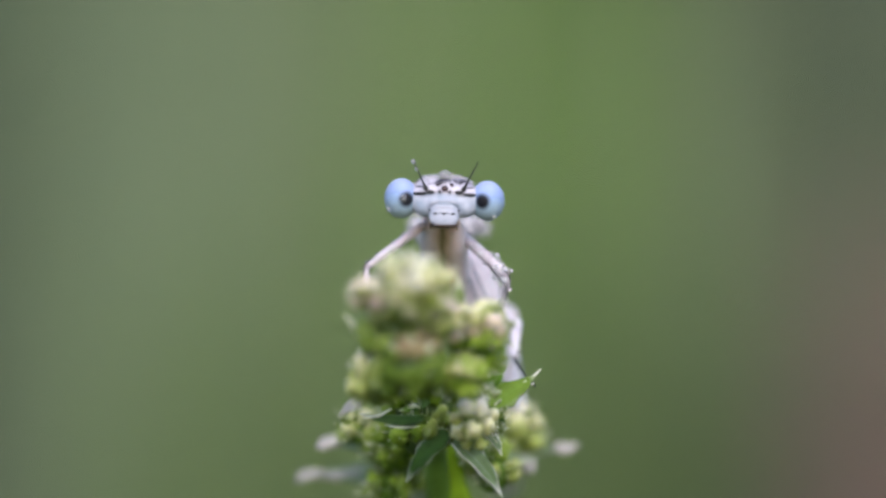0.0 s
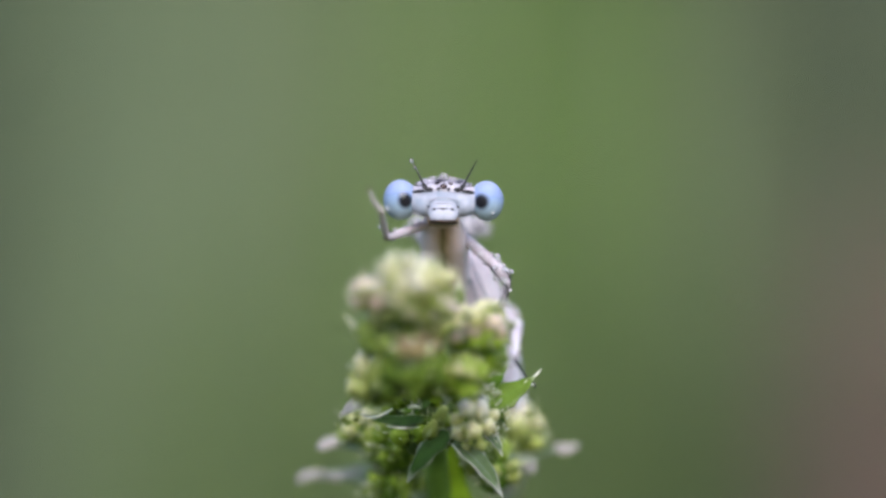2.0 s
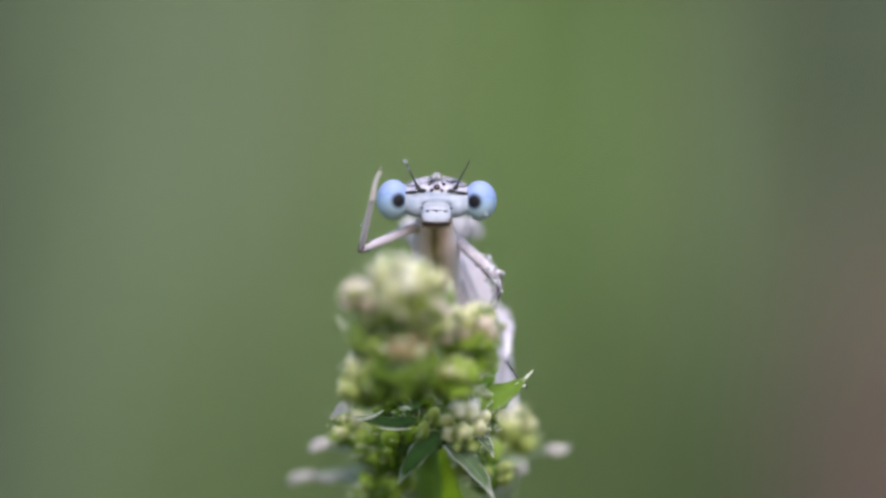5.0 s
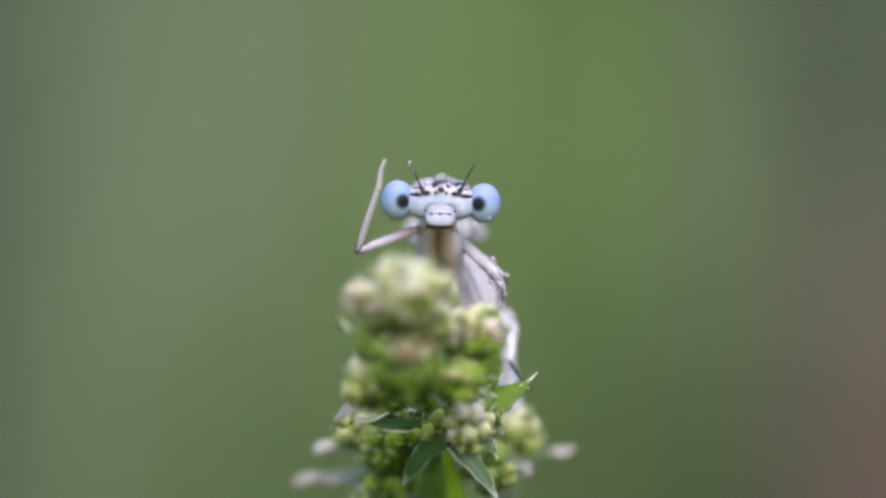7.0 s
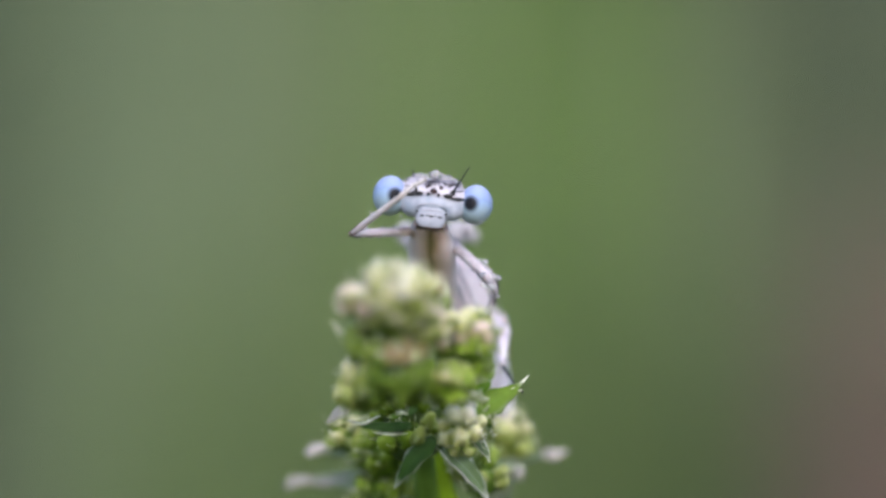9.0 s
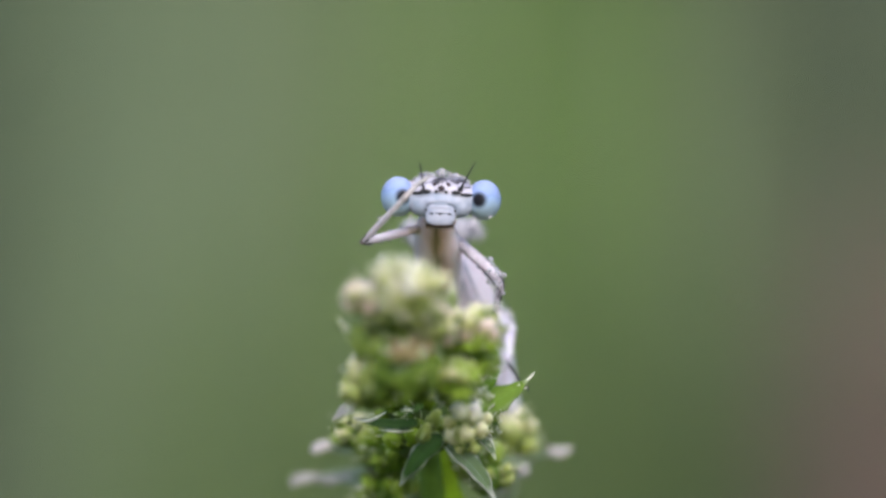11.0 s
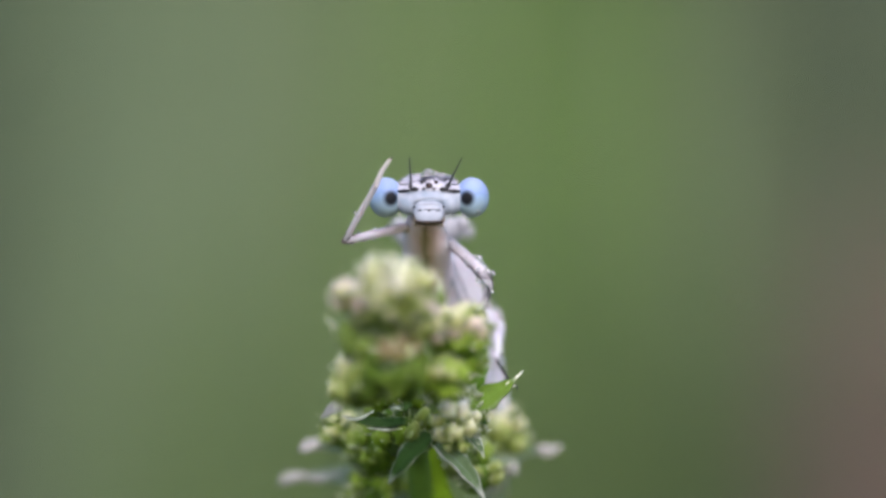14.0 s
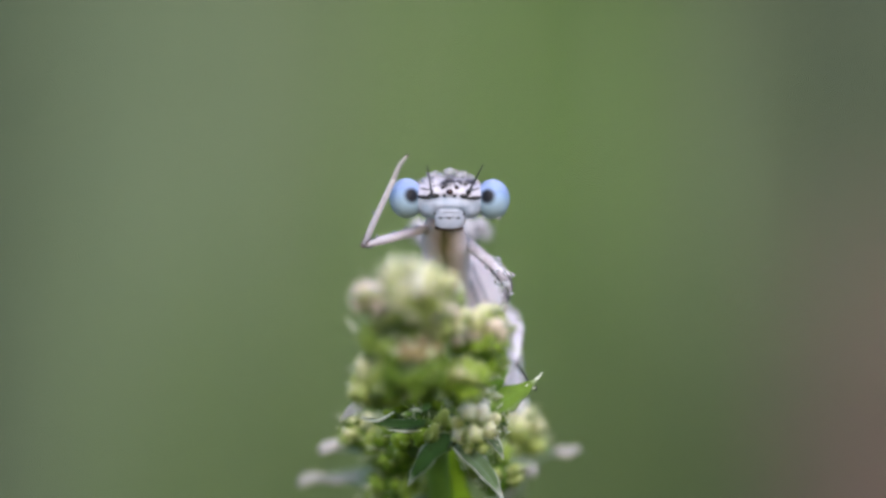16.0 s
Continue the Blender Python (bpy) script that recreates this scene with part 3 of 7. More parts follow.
def spiky_top():
    """Pointed bud tips that stand up round the head of the spike."""
    rnd = random.Random(61)
    for i in range(34):
        a = rnd.uniform(-1.2, 1.3)
        u, v = 734 + 52 * math.sin(a), 506 - 32 * math.cos(a) + rnd.uniform(0, 14) - 12 * math.exp(-((a + 0.55) / 0.4) ** 2)
        lone_bud(u, v, -8.4 + rnd.uniform(-1.5, 1.5), rnd.choice(("cream", "cream", "cream", "white")), rnd.uniform(0.6, 0.95), rnd.uniform(1.3, 2.1), (math.sin(a) + rnd.uniform(-0.4, 0.4), rnd.uniform(-0.7, 0.2), math.cos(a) + 0.3), i)
    for i in range(86):
        x, z = rnd.uniform(-1, 1), rnd.uniform(-1.1, 0.8)
        lone_bud(736 + 49 * x, 513 - 35 * z, -9.7 + 1.0 * (x * x + z * z) + rnd.uniform(-0.3, 0.3), rnd.choice(("cream", "white", "cream") if z > 0.1 else ("cream", "cream", "olive") if z > -0.6 else ("green", "olive", "cream")), rnd.uniform(0.65, 1.0), rnd.uniform(1.1, 1.6), (x * 0.8 + rnd.uniform(-0.5, 0.5), -0.9, z + 0.5), i)
    for i in range(22):
        a = rnd.uniform(-1.3, 1.2)
        u, v, d = 732 + 51 * math.sin(a), 500 - 28 * math.cos(a), -7.6 + rnd.uniform(-1, 1)
        ln = rnd.uniform(16, 34)
        bract(hl(u, v, d), hl(u + ln * math.sin(a) + rnd.uniform(-6, 6), v - ln * math.cos(a), d - 0.3), rnd.uniform(9, 14) * U, LEAF_SEPAL, 0.1, 0.3, (0, -1, 0.2))
    for i in range(9):
        a = rnd.uniform(-1.3, 0.9)
        lone_bud(653 + 19 * math.sin(a), 531 - 18 * math.cos(a), -7.6 + rnd.uniform(-0.8, 0.8), rnd.choice(("pink", "white", "cream")), rnd.uniform(0.6, 0.9), rnd.uniform(1.2, 1.9), (math.sin(a), rnd.uniform(-0.6, 0.1), math.cos(a)), i)


def lone_bud(u, v, d, kind, size, long=1.0, lean=(0, -0.5, 1), seed=0):
    """One bud that stands out from its knot."""
    ob = new("bud", BUDS[kind][seed % len(BUDS[kind])])
    ob.parent = herb
    ob.matrix_basis = Matrix.Translation(hl(u, v, d)) @ Vector(lean).to_track_quat("Z", "Y").to_matrix().to_4x4() @ Matrix.Rotation(seed * 1.3, 4, "Z") @ Matrix.Diagonal((size, size, size * long, 1))


for i, (u, v, d, kind, size, long, lean) in enumerate((
        (826, 724, -3.4, "white", 1.45, 1.0, (-0.2, -0.8, 0.8)), (850, 728, -3.2, "white", 1.4, 1.15, (0.15, -0.7, 0.9)), (808, 742, -2.9, "cream", 1.1, 1.0, (-0.4, -0.8, 0.5)),
        (836, 762, -2.8, "cream", 1.7, 0.95, (0.05, -1, 0.3)), (860, 756, -2.4, "cream", 1.4, 1.1, (0.3, -0.9, 0.4)), (814, 764, -2.1, "cream", 1.5, 1.0, (-0.3, -0.9, 0.2)),
        (850, 784, -2.0, "olive", 1.2, 0.8, (0.1, -0.9, -0.3)), (868, 738, -1.7, "cream", 1.2, 1.2, (0.5, -0.8, 0.5)), (826, 784, -1.6, "olive", 1.1, 1.0, (-0.2, -0.9, -0.3)),
        (760, 768, -1.4, "olive", 1.2, 1.5, (0.35, -0.35, 1)), (766, 758, -1.0, "cream", 0.9, 1.3, (0.5, -0.5, 0.8)), (776, 742, -1.3, "olive", 1.2, 1.5, (0.4, -0.4, 0.9)),
        (766, 630, -6.5, "cream", 1.5, 1.0, (0.3, -0.8, 0.8)), (716, 624, -8.0, "dull", 1.3, 1.0, (0, -0.9, 0.6)), (736, 626, -8.2, "dull", 1.2, 1.0, (0.3, -0.9, 0.6)), (700, 622, -7.6, "cream", 1.0, 1.0, (-0.3, -0.9, 0.6)), (752, 622, -7.6, "cream", 1.2, 1.0, (0.4, -0.8, 0.6)), (728, 611, -7.8, "cream", 1.0, 1.0, (0.1, -0.8, 0.8)),
        (812, 656, -6.8, "cream", 0.9, 1.0, (0, -0.9, 0.6)), (797, 660, -6.4, "olive", 1.1, 1.0, (-0.4, -0.8, 0.6)), (828, 664, -6.2, "olive", 1.0, 1.0, (0.4, -0.8, 0.4)),
        (672, 676, -5.6, "olive", 2.4, 1.5, (0.1, -0.4, 1)), (650, 660, -5.2, "cream", 1.6, 1.4, (-0.5, -0.4, 1)), (652, 690, -5.0, "olive", 1.5, 1.2, (-0.6, -0.6, 0.8)),
        (804, 596, -6.2, "pink", 1.2, 1.0, (0, -0.9, 0.5)), (838, 566, -6.0, "cream", 1.5, 1.1, (0, -0.8, 0.8)), (864, 588, -4.6, "olive", 1.3, 1.2, (0.5, -0.6, 0.8)),
        (884, 742, 1.4, "olive", 1.0, 1.6, (0.1, -0.4, -1)), (922, 730, 7.0, "cream", 1.5, 1.1, (0.2, -0.6, 1)), (912, 766, 6.2, "olive", 2.2, 1.1, (0, -0.8, 0.6)), (940, 758, 6.8, "cream", 1.5, 1.3, (0.6, -0.6, 0.6)), (906, 792, 6.4, "olive", 1.5, 1.0, (-0.2, -0.8, 0.2)))):
    lone_bud(u, v, d, kind, size, long, lean, i)


def bract(a, b, width, mat, bend=0.15, fold=0.35, lift=(0, 0, 1), name="leaf", label=""):
    """A pointed leaf from base a to tip b, folded along its midrib, with real thickness."""
    a, b, lift = Vector(a), Vector(b), Vector(lift)
    d = b - a
    ln = d.length
    side = d.cross(lift)
    if side.length < 1e-9:
        side = d.orthogonal()
    side.normalize()
    nrm = side.cross(d).normalized()
    bm = bmesh.new()
    uv = bm.loops.layers.uv.new("UVMap")
    n = 10
    rows = []
    thick = width * 0.035
    seed = a.x * 9e4
    for s in (1, -1):
        grid = []
        for i in range(n + 1):
            f = i / n
            w = width * 0.5 * (math.sin(math.pi * min(1, f * 0.84 + 0.16)) ** 0.9) * (1 - 0.45 * f) + width * 0.01
            c = a + d * f + nrm * (bend * ln * (math.sin(f * math.pi) - 0.6 * f * f))
            row = []
            for j in range(5):
                x = (j - 2) / 2
                q = c + side * x * w * (1 + 0.13 * math.sin(f * 17 + j * 2.1 + seed) * abs(x)) + nrm * (abs(x) * w * fold + math.sin(f * 19 + j) * w * 0.03) + nrm * s * thick
                row.append((bm.verts.new(q), (0.5 + x * 0.5, f)))
            grid.append(row)
        rows.append(grid)

    def face(vs):
        fc = bm.faces.new([v for v, _ in vs])
        for lp, (_, t) in zip(fc.loops, vs):
            lp[uv].uv = t

    top, bot = rows
    for i in range(n):
        for j in range(4):
            face((top[i][j], top[i][j + 1], top[i + 1][j + 1], top[i + 1][j]))
            face((bot[i][j], bot[i + 1][j], bot[i + 1][j + 1], bot[i][j + 1]))
        for j in (0, 4):
            q = (top[i][j], top[i + 1][j], bot[i + 1][j], bot[i][j])
            face(q if j == 0 else q[::-1])
    for i in (0, n):
        for j in range(4):
            q = (top[i][j], bot[i][j], bot[i][j + 1], top[i][j + 1])
            face(q if i == 0 else q[::-1])
    return part(name, bm, mat, herb, label)


bract(hl(860, 720, -0.9), hl(946, 668, -0.4), 60 * U, LEAF_BRIGHT, -0.04, 0.12, (0.1, -0.7, 0.7), label="bright green bract with a pale tip")
bract(hl(868, 690, 1.0), hl(897, 640, 1.0), 26 * U, LEAF, 0.1, 0.3, (0.1, -0.8, 0.5))
bract(hl(794, 766, -1.4), hl(716, 852, -1.4), 44 * U, LEAF_DARK, 0.12, 0.3, (-0.2, -0.9, 0.4), label="dark bract with a silvery hairy rim")
bract(hl(803, 780, -1.6), hl(893, 880, -1.0), 40 * U, LEAF_SILVER, 0.10, 0.45, (0.2, -0.9, 0.5), label="silvery green bract with a white hairy rim")
bract(hl(836, 782, -0.6), hl(888, 880, -0.2), 30 * U, LEAF_DARK, -0.10, 0.4, (0.2, -0.9, 0.5), label="dark bract with a silvery hairy rim")
bract(hl(858, 762, -0.4), hl(890, 806, -0.6), 22 * U, LEAF_SILVER, 0.15, 0.4, (0.2, -0.9, 0.5))
bract(hl(750, 742, -1.4), hl(636, 736, -0.8), 24 * U, LEAF_DARK, -0.12, 0.35, (0, -0.85, 0.5), label="dark bract with a silvery hairy rim")
bract(hl(656, 690, -2.8), hl(598, 737, -1.8), 24 * U, LEAF_PALE, 0.05, 0.3, (0, -1, 0.15), label="silky whitish bract")
bract(hl(662, 630, -5.0), hl(609, 555, -5.6), 28 * U, LEAF_SEPAL, 0.1, 0.35, (0, -0.8, 0.3), label="green bract with a pale hairy rim")
bract(hl(668, 640, -3.0), hl(630, 596, -3.4), 22 * U, LEAF_BRIGHT, 0.1, 0.3, (0, -0.8, 0.3))
bract(hl(800, 560, -5.0), hl(814, 488, -5.0), 26 * U, LEAF_SEPAL, 0.1, 0.3, (0.5, -0.8, 0.3))
bract(hl(672, 634, -4.6), hl(632, 676, -4.4), 15 * U, LEAF_PALE, 0.12, 0.3, (0, -1, 0.15), label="silky whitish bract")
bract(hl(650, 664, -4.4), hl(644, 712, -4.0), 13 * U, LEAF_PALE, -0.12, 0.3, (0, -1, 0.15), label="silky whitish bract")
bract(hl(864, 640, -1.5), hl(897, 612, -1.0), 20 * U, LEAF, 0.1, 0.3, (0, -0.8, 0.4))


def far_leaf(a, b, width, tip, tilt=0.0):
    """A dull leaf that ends in a whitish rounded tip."""
    leaf = bract(hl(*a), hl(*b), width * U, LEAF_DULL, 0.06, 0.15, (0, -0.55, 0.8), label="dull green leaf with a whitish pink tip")
    bm = bmesh.new()
    d = (hl(*b) - hl(*a)).normalized()
    kk = (R0 + b[2] / 1000) / R0 * U
    blob(bm, (0, 0, 0), (tip[0] * kk, tip[1] * 0.3 * kk, tip[1] * kk), 18, 10, 1.0, lambda q: Vector((q.x, q.y + 0.5 * q.x * q.x, q.z * (1 - 0.3 * q.x) + 0.25 * math.sin(q.x * 3.1 + width))) * (1 + 0.28 * noise.noise(q * 1.9 + Vector((width, a[0], 0)))))
    part("leaf_tip", bm, LEAF_TIP, leaf, "whitish pink leaf tip", Matrix.Translation(hl(*b) + Vector((-math.copysign(tip[0] * 0.6 * kk, d.x), -0.002, 0))) @ Matrix.Rotation(tilt, 4, "Y"))


far_leaf((770, 880, 4.0), (536, 836, 9.5), 84, (30, 9), -0.3)
far_leaf((745, 872, 4.0), (592, 835, 9.0), 80, (32, 8), -0.18)
far_leaf((720, 816, 4.0), (572, 780, 7.5), 64, (25, 10), -0.08)
far_leaf((850, 846, 4.0), (1012, 788, 9.5), 48, (23, 9), -0.2)
far_leaf((860, 848, 4.0), (942, 818, 8.0), 54, (14, 15), -0.3)
bract(hl(806, 1010, 4.5), hl(797, 778, 3.4), 104 * U, LEAF_LIGHT, 0.05, 0.08, (0, -0.9, -0.2), label="yellow-green lower leaf")
spiky_top()
rl = random.Random(31)
for i in range(16):
    u, v = rl.uniform(660, 880), rl.uniform(590, 740)
    d = rl.uniform(-2.0, 1.5)
    sgn = -1 if u < 772 else 1
    a = rl.uniform(-0.7, 0.9)
    ln = rl.uniform(28, 52)
    bract(hl(u, v, d), hl(u + sgn * ln * math.cos(a), v + ln * math.sin(a), d - rl.uniform(0, 1.2)), rl.uniform(16, 26) * U, rl.choice((LEAF, LEAF_DARK, LEAF_DARK)), 0.1, 0.35, (0.1, -0.8, 0.5))


def hair(u, v, d, length, seed, name="hair"):
    """A curled white hair standing off a bud or a rim."""
    rnd = random.Random(seed)
    a = hl(u, v, d)
    way = Vector((rnd.uniform(-1, 1), rnd.uniform(-0.6, 0.1), rnd.uniform(-0.3, 1))).normalized() * length * U
    curl = Vector((rnd.uniform(-1, 1), 0, rnd.uniform(-1, 0.3))) * length * 0.5 * U
    bm = bmesh.new()
    tube(bm, curve_points([a, a + way * 0.6, a + way + curl], 8), [1.25 * U * (1 - 0.08 * i) for i in range(9)], 5)
    part(name, bm, HAIR, herb)


rf = random.Random(83)
for u, v, d, n, su, sv, way in ((852, 682, -2.2, 9, 9, 6, 0.5), (862, 700, -1.9, 7, 7, 7, 0.8), (880, 732, -1.3, 9, 4, 14, 0.6), (882, 766, -0.9, 5, 5, 6, -0.3), (792, 702, -2.0, 7, 9, 6, 0.0), (646, 652, -4.2, 9, 8, 12, -0.8), (636, 684, -4.0, 6, 6, 10, -0.9), (622, 748, 1.6, 7, 9, 8, -0.8), (940, 742, 4.6, 7, 7, 14, 0.9), (872, 566, -5.2, 6, 8, 14, 0.9)):
    for i in range(n):
        ob = new("sepal", SEPALS[i % 5])
        ob.parent = herb
        lean = Vector((way + rf.uniform(-0.5, 0.5), rf.uniform(-0.7, -0.1), rf.uniform(-0.2, 1.0)))
        ob.matrix_basis = Matrix.Translation(hl(u + rf.gauss(0, su), v + rf.gauss(0, sv), d)) @ lean.to_track_quat("Z", "Y").to_matrix().to_4x4() @ Matrix.Rotation(rf.uniform(0, 6.28), 4, "Z") @ Matrix.Scale(rf.uniform(0.45, 0.8), 4)
rh = random.Random(77)
for u, v, d, n, su, sv in ((852, 684, -2.4, 14, 8, 7), (860, 702, -2.0, 8, 7, 8), (882, 735, -1.2, 7, 5, 18), (795, 702, -2.4, 10, 9, 5), (644, 640, -3.6, 14, 9, 10), (628, 666, -3.6, 9, 6, 14), (632, 704, -2.6, 7, 8, 10), (880, 768, -0.8, 5, 6, 5), (735, 720, -2.6, 4, 9, 3)):
    for i in range(n):
        hair(u + rh.gauss(0, su), v + rh.gauss(0, sv), d, rh.uniform(10, 24), rh.random())


for pts, r in (([(926, 677, -0.5), (944, 666, -0.4), (958, 652, -0.4)], 2.4), ([(934, 674, -0.4), (940, 680, -0.4), (946, 678, -0.4)], 1.4), ([(680, 753, -1.0), (712, 757, -1.2), (744, 755, -1.0)], 1.8), ([(646, 738, -1.4), (668, 737, -1.6), (694, 723, -1.6)], 2.6), ([(722, 722, -1.6), (732, 718, -1.8), (744, 722, -1.6)], 3.0)):
    bm = bmesh.new()
    tube(bm, curve_points([hl(*p) for p in pts], 14), [r * U * (0.25 + 0.75 * math.sin(math.pi * i / 14)) for i in range(15)], 6)
    part("hair", bm, HAIR, herb)


# ---- the damselfly ----
damselfly = thing("damselfly", FLY, "pale lilac damselfly with light blue eyes, perched on a flower spike", "insect")


def fl(u, v, d=0.0):
    return at(u, v, d) - FLY


def head_material():
    """Pale blue face, black and white brow above, beige under the chin."""
    mat, n, l, p = material("head_cuticle", 0.42)
    tc = n.new("ShaderNodeTexCoord")
    sep = n.new("ShaderNodeSeparateXYZ")
    l.new(tc.outputs["Object"], sep.inputs[0])
    g = noise_node(n, l, 1900, 3, tc.outputs["Object"])
    f = noise_node(n, l, 7000, 5, tc.outputs["Object"])
    face = ramp(n, [(0.3, (0.28, 0.33, 0.42)), (0.5, (0.36, 0.39, 0.48)), (0.7, (0.45, 0.47, 0.55))])
    l.new(g, face.inputs[0])
    v = math_node(n, l, "ADD", math_node(n, l, "MULTIPLY", g, 0.7), math_node(n, l, "MULTIPLY", f, 0.3))
    brow = ramp(n, [(0.31, (0.012, 0.010, 0.014)), (0.36, (0.05, 0.045, 0.06)), (0.41, (0.40, 0.38, 0.45)), (0.66, (0.60, 0.57, 0.64))])

    def step(out, lo, hi):
        m = n.new("ShaderNodeMapRange")
        m.interpolation_type = "SMOOTHSTEP"
        m.inputs["From Min"].default_value, m.inputs["From Max"].default_value = lo * U, hi * U
        l.new(out, m.inputs["Value"])
        return m.outputs[0]

    z = math_node(n, l, "ADD", sep.outputs[2], math_node(n, l, "MULTIPLY", math_node(n, l, "SUBTRACT", g, 0.5), 10 * U))
    l.new(math_node(n, l, "SUBTRACT", v, math_node(n, l, "MULTIPLY", step(sep.outputs[2], 19, 32), 0.075)), brow.inputs[0])
    c = mix(n, l, step(z, 8.5, 11), face.outputs[0], brow.outputs[0])
    c = mix(n, l, step(z, -30, -37), c, (0.42, 0.31, 0.23))
    l.new(c, p.inputs["Base Color"])
    bump(n, l, p, v, 0.00003, 0.5)
    return mat


def sculpt(shapes, centre, blend, seg=110, rings=70):
    """One skin drawn round overlapping rounded bodies, with soft valleys between them."""
    shapes = [(np.array(c, float), np.array(r, float)) for c, r in shapes]
    c0 = np.array(centre, float)
    dirs = [np.array((1.0, 0, 0)), np.array((-1.0, 0, 0))]
    for i in range(1, rings):
        a = math.pi * i / rings
        for j in range(seg):
            b = 2 * math.pi * j / seg
            dirs.append(np.array((math.cos(a), math.sin(a) * math.cos(b), math.sin(a) * math.sin(b))))
    dirs = np.array(dirs)
    t = np.full(len(dirs), 130.0)
    for _ in range(60):
        p = c0 + dirs * t[:, None]
        total = np.zeros(len(dirs))
        for c, r in shapes:
            q = p - c
            k0 = np.linalg.norm(q / r, axis=1)
            k1 = np.linalg.norm(q / (r * r), axis=1) + 1e-9
            total += np.exp(-np.clip(k0 * (k0 - 1) / k1, -60, 200) / blend)
        d = -blend * np.log(total + 1e-80)
        t = np.maximum(t - 0.7 * d, 2)
    pts = (c0 + dirs * t[:, None]) * U
    bm = bmesh.new()
    vs = [bm.verts.new(p) for p in pts]
    grid = [vs[2 + i * seg:2 + (i + 1) * seg] for i in range(rings - 1)]
    for j in range(seg):
        m = (j + 1) % seg
        bm.faces.new((vs[0], grid[0][j], grid[0][m]))
        bm.faces.new((vs[1], grid[-1][m], grid[-1][j]))
        for a, b in zip(grid, grid[1:]):
            bm.faces.new((a[j], b[j], b[m], a[m]))
    return bm


both = (-1, 1)
head_bm = sculpt([((0, 16, 6), (56, 30, 32)), ((0, -14, -4), (50, 19, 13)), ((0, -20, -8), (30, 15, 9)), ((0, -22, -27), (25, 13, 17)),
                  ((0, -12, 15), (44, 15, 9)), ((0, -6, 27), (20, 16, 10)), ((0, -4, -40), (28, 20, 12))]
                 + [((s * 50, 1, 0), (18, 26, 24)) for s in both] + [((s * 35, -12, -16), (18, 18, 16)) for s in both]
                 + [((s * 34, -18, 12), (8, 9, 8)) for s in both] + [((s * 30, 4, 26), (16, 18, 12)) for s in both], (0, 2, -2), 3.6)
head = part("head", head_bm, head_material(), damselfly, "pale blue face with a black and white brow")


def hp(name, mat, label="", *bodies):
    bm = bmesh.new()
    for b in bodies:
        blob(bm, *b)
    return part(name, bm, mat, head, label)


def k(*v):
    return tuple(a * U for a in v)


def eye(side):
    bm = bmesh.new()
    blob(bm, (0, 0, 0), k(30.5, 34, 35.5), 40, 24)
    return part("eye", bm, eye_material("blue_eye", side), head, "light blue compound eye with a dark spot", Matrix.Translation((side * 76 * U, 0, 0)))


eye_a, eye_b = eye(-1), eye(1)


def lip(q):
    """A shield that widens downwards, with a gently bowed lower edge."""
    return Vector((q.x * (1 - 0.11 * q.z), q.y + 0.1 * q.z, q.z - 0.14 * (1 - q.x * q.x) * (q.z < 0)))


def lipped(q):
    return Vector((q.x, q.y, q.z - 0.6 * (1 - q.x * q.x) * (q.z < 0)))


hp("labrum", LIP, "", (k(0, -28, -27), k(26, 11, 20.5), 36, 24, 0.72, lip))
hp("mandible", MANDIBLE, "dark brown mandible edge", (k(0, -25.5, -46.9), k(26, 12, 3.2), 24, 10, 0.8, lipped))


def strip(name, pts, r, mat, parent, flat=1.0):
    bm = bmesh.new()
    line = curve_points(pts, 10)
    tube(bm, line, [r * (0.55 + 0.45 * math.sin(math.pi * i / 10)) for i in range(11)], 8, flat)
    return part(name, bm, mat, parent)


GREYLINE = mottled("grey_suture", [(0.3, (0.26, 0.27, 0.33)), (0.7, (0.40, 0.40, 0.46))], 4000, 0.5)
for s in (-1, 1):
    strip("brow_stripe", [k(s * 58, -20, 8), k(s * 46, -28, 8), k(s * 33, -33, 8.5)], 3.1 * U, BLACK, head)
    hp("brow_spot", BLACK, "", (k(s * 26, -30, 11.5), k(8, 5, 4.0), 14, 8))
    hp("brow_spot", BLACK, "", (k(s * 9, -31, 12), k(3.0, 4, 3.0), 12, 8))
    strip("brow_stripe", [k(s * 34, -27, 13), k(s * 31, -27, 18), k(s * 35, -25, 23)], 2.6 * U, BLACK, head)
    hp("lip_mark", BLACK, "", (k(s * 15.5, -37.0, -27), k(4.4, 3.0, 2.0), 12, 6))
    hp("lip_mark", BLACK, "", (k(s * 26, -32.5, -20.5), k(2.2, 3.0, 2.2), 10, 6))
    strip("brow_stripe", [k(s * 52, -14, 22), k(s * 43, -20, 21), k(s * 34, -25, 20.5)], 1.3 * U, BLACK, head)
    hp("ocellus", OCELLUS, "", (k(s * 12, -20, 24), k(4.6, 5, 4.2), 12, 8))
hp("lip_mark", BLACK, "", (k(0, -38.6, -27), k(2.6, 2.4, 2.2), 10, 6))
strip("lip_crease", [k(-17, -36.8, -26.4), k(0, -39.0, -26), k(17, -36.8, -26.4)], 1.0 * U, BLACK, head)
strip("clypeus_suture", [k(-28, -33, -16), k(-20, -35.5, -8), k(0, -36.5, -4.5), k(20, -35.5, -8), k(28, -33, -16)], 0.8 * U, GREYLINE, head)
strip("clypeus_suture", [k(-20, -36.2, -17), k(0, -38.8, -16), k(20, -36.2, -17)], 0.9 * U, GREYLINE, head)
hp("ocellus", OCELLUS, "dark red middle ocellus", (k(0, -27.5, 18), k(6.6, 5, 5.6), 14, 8))


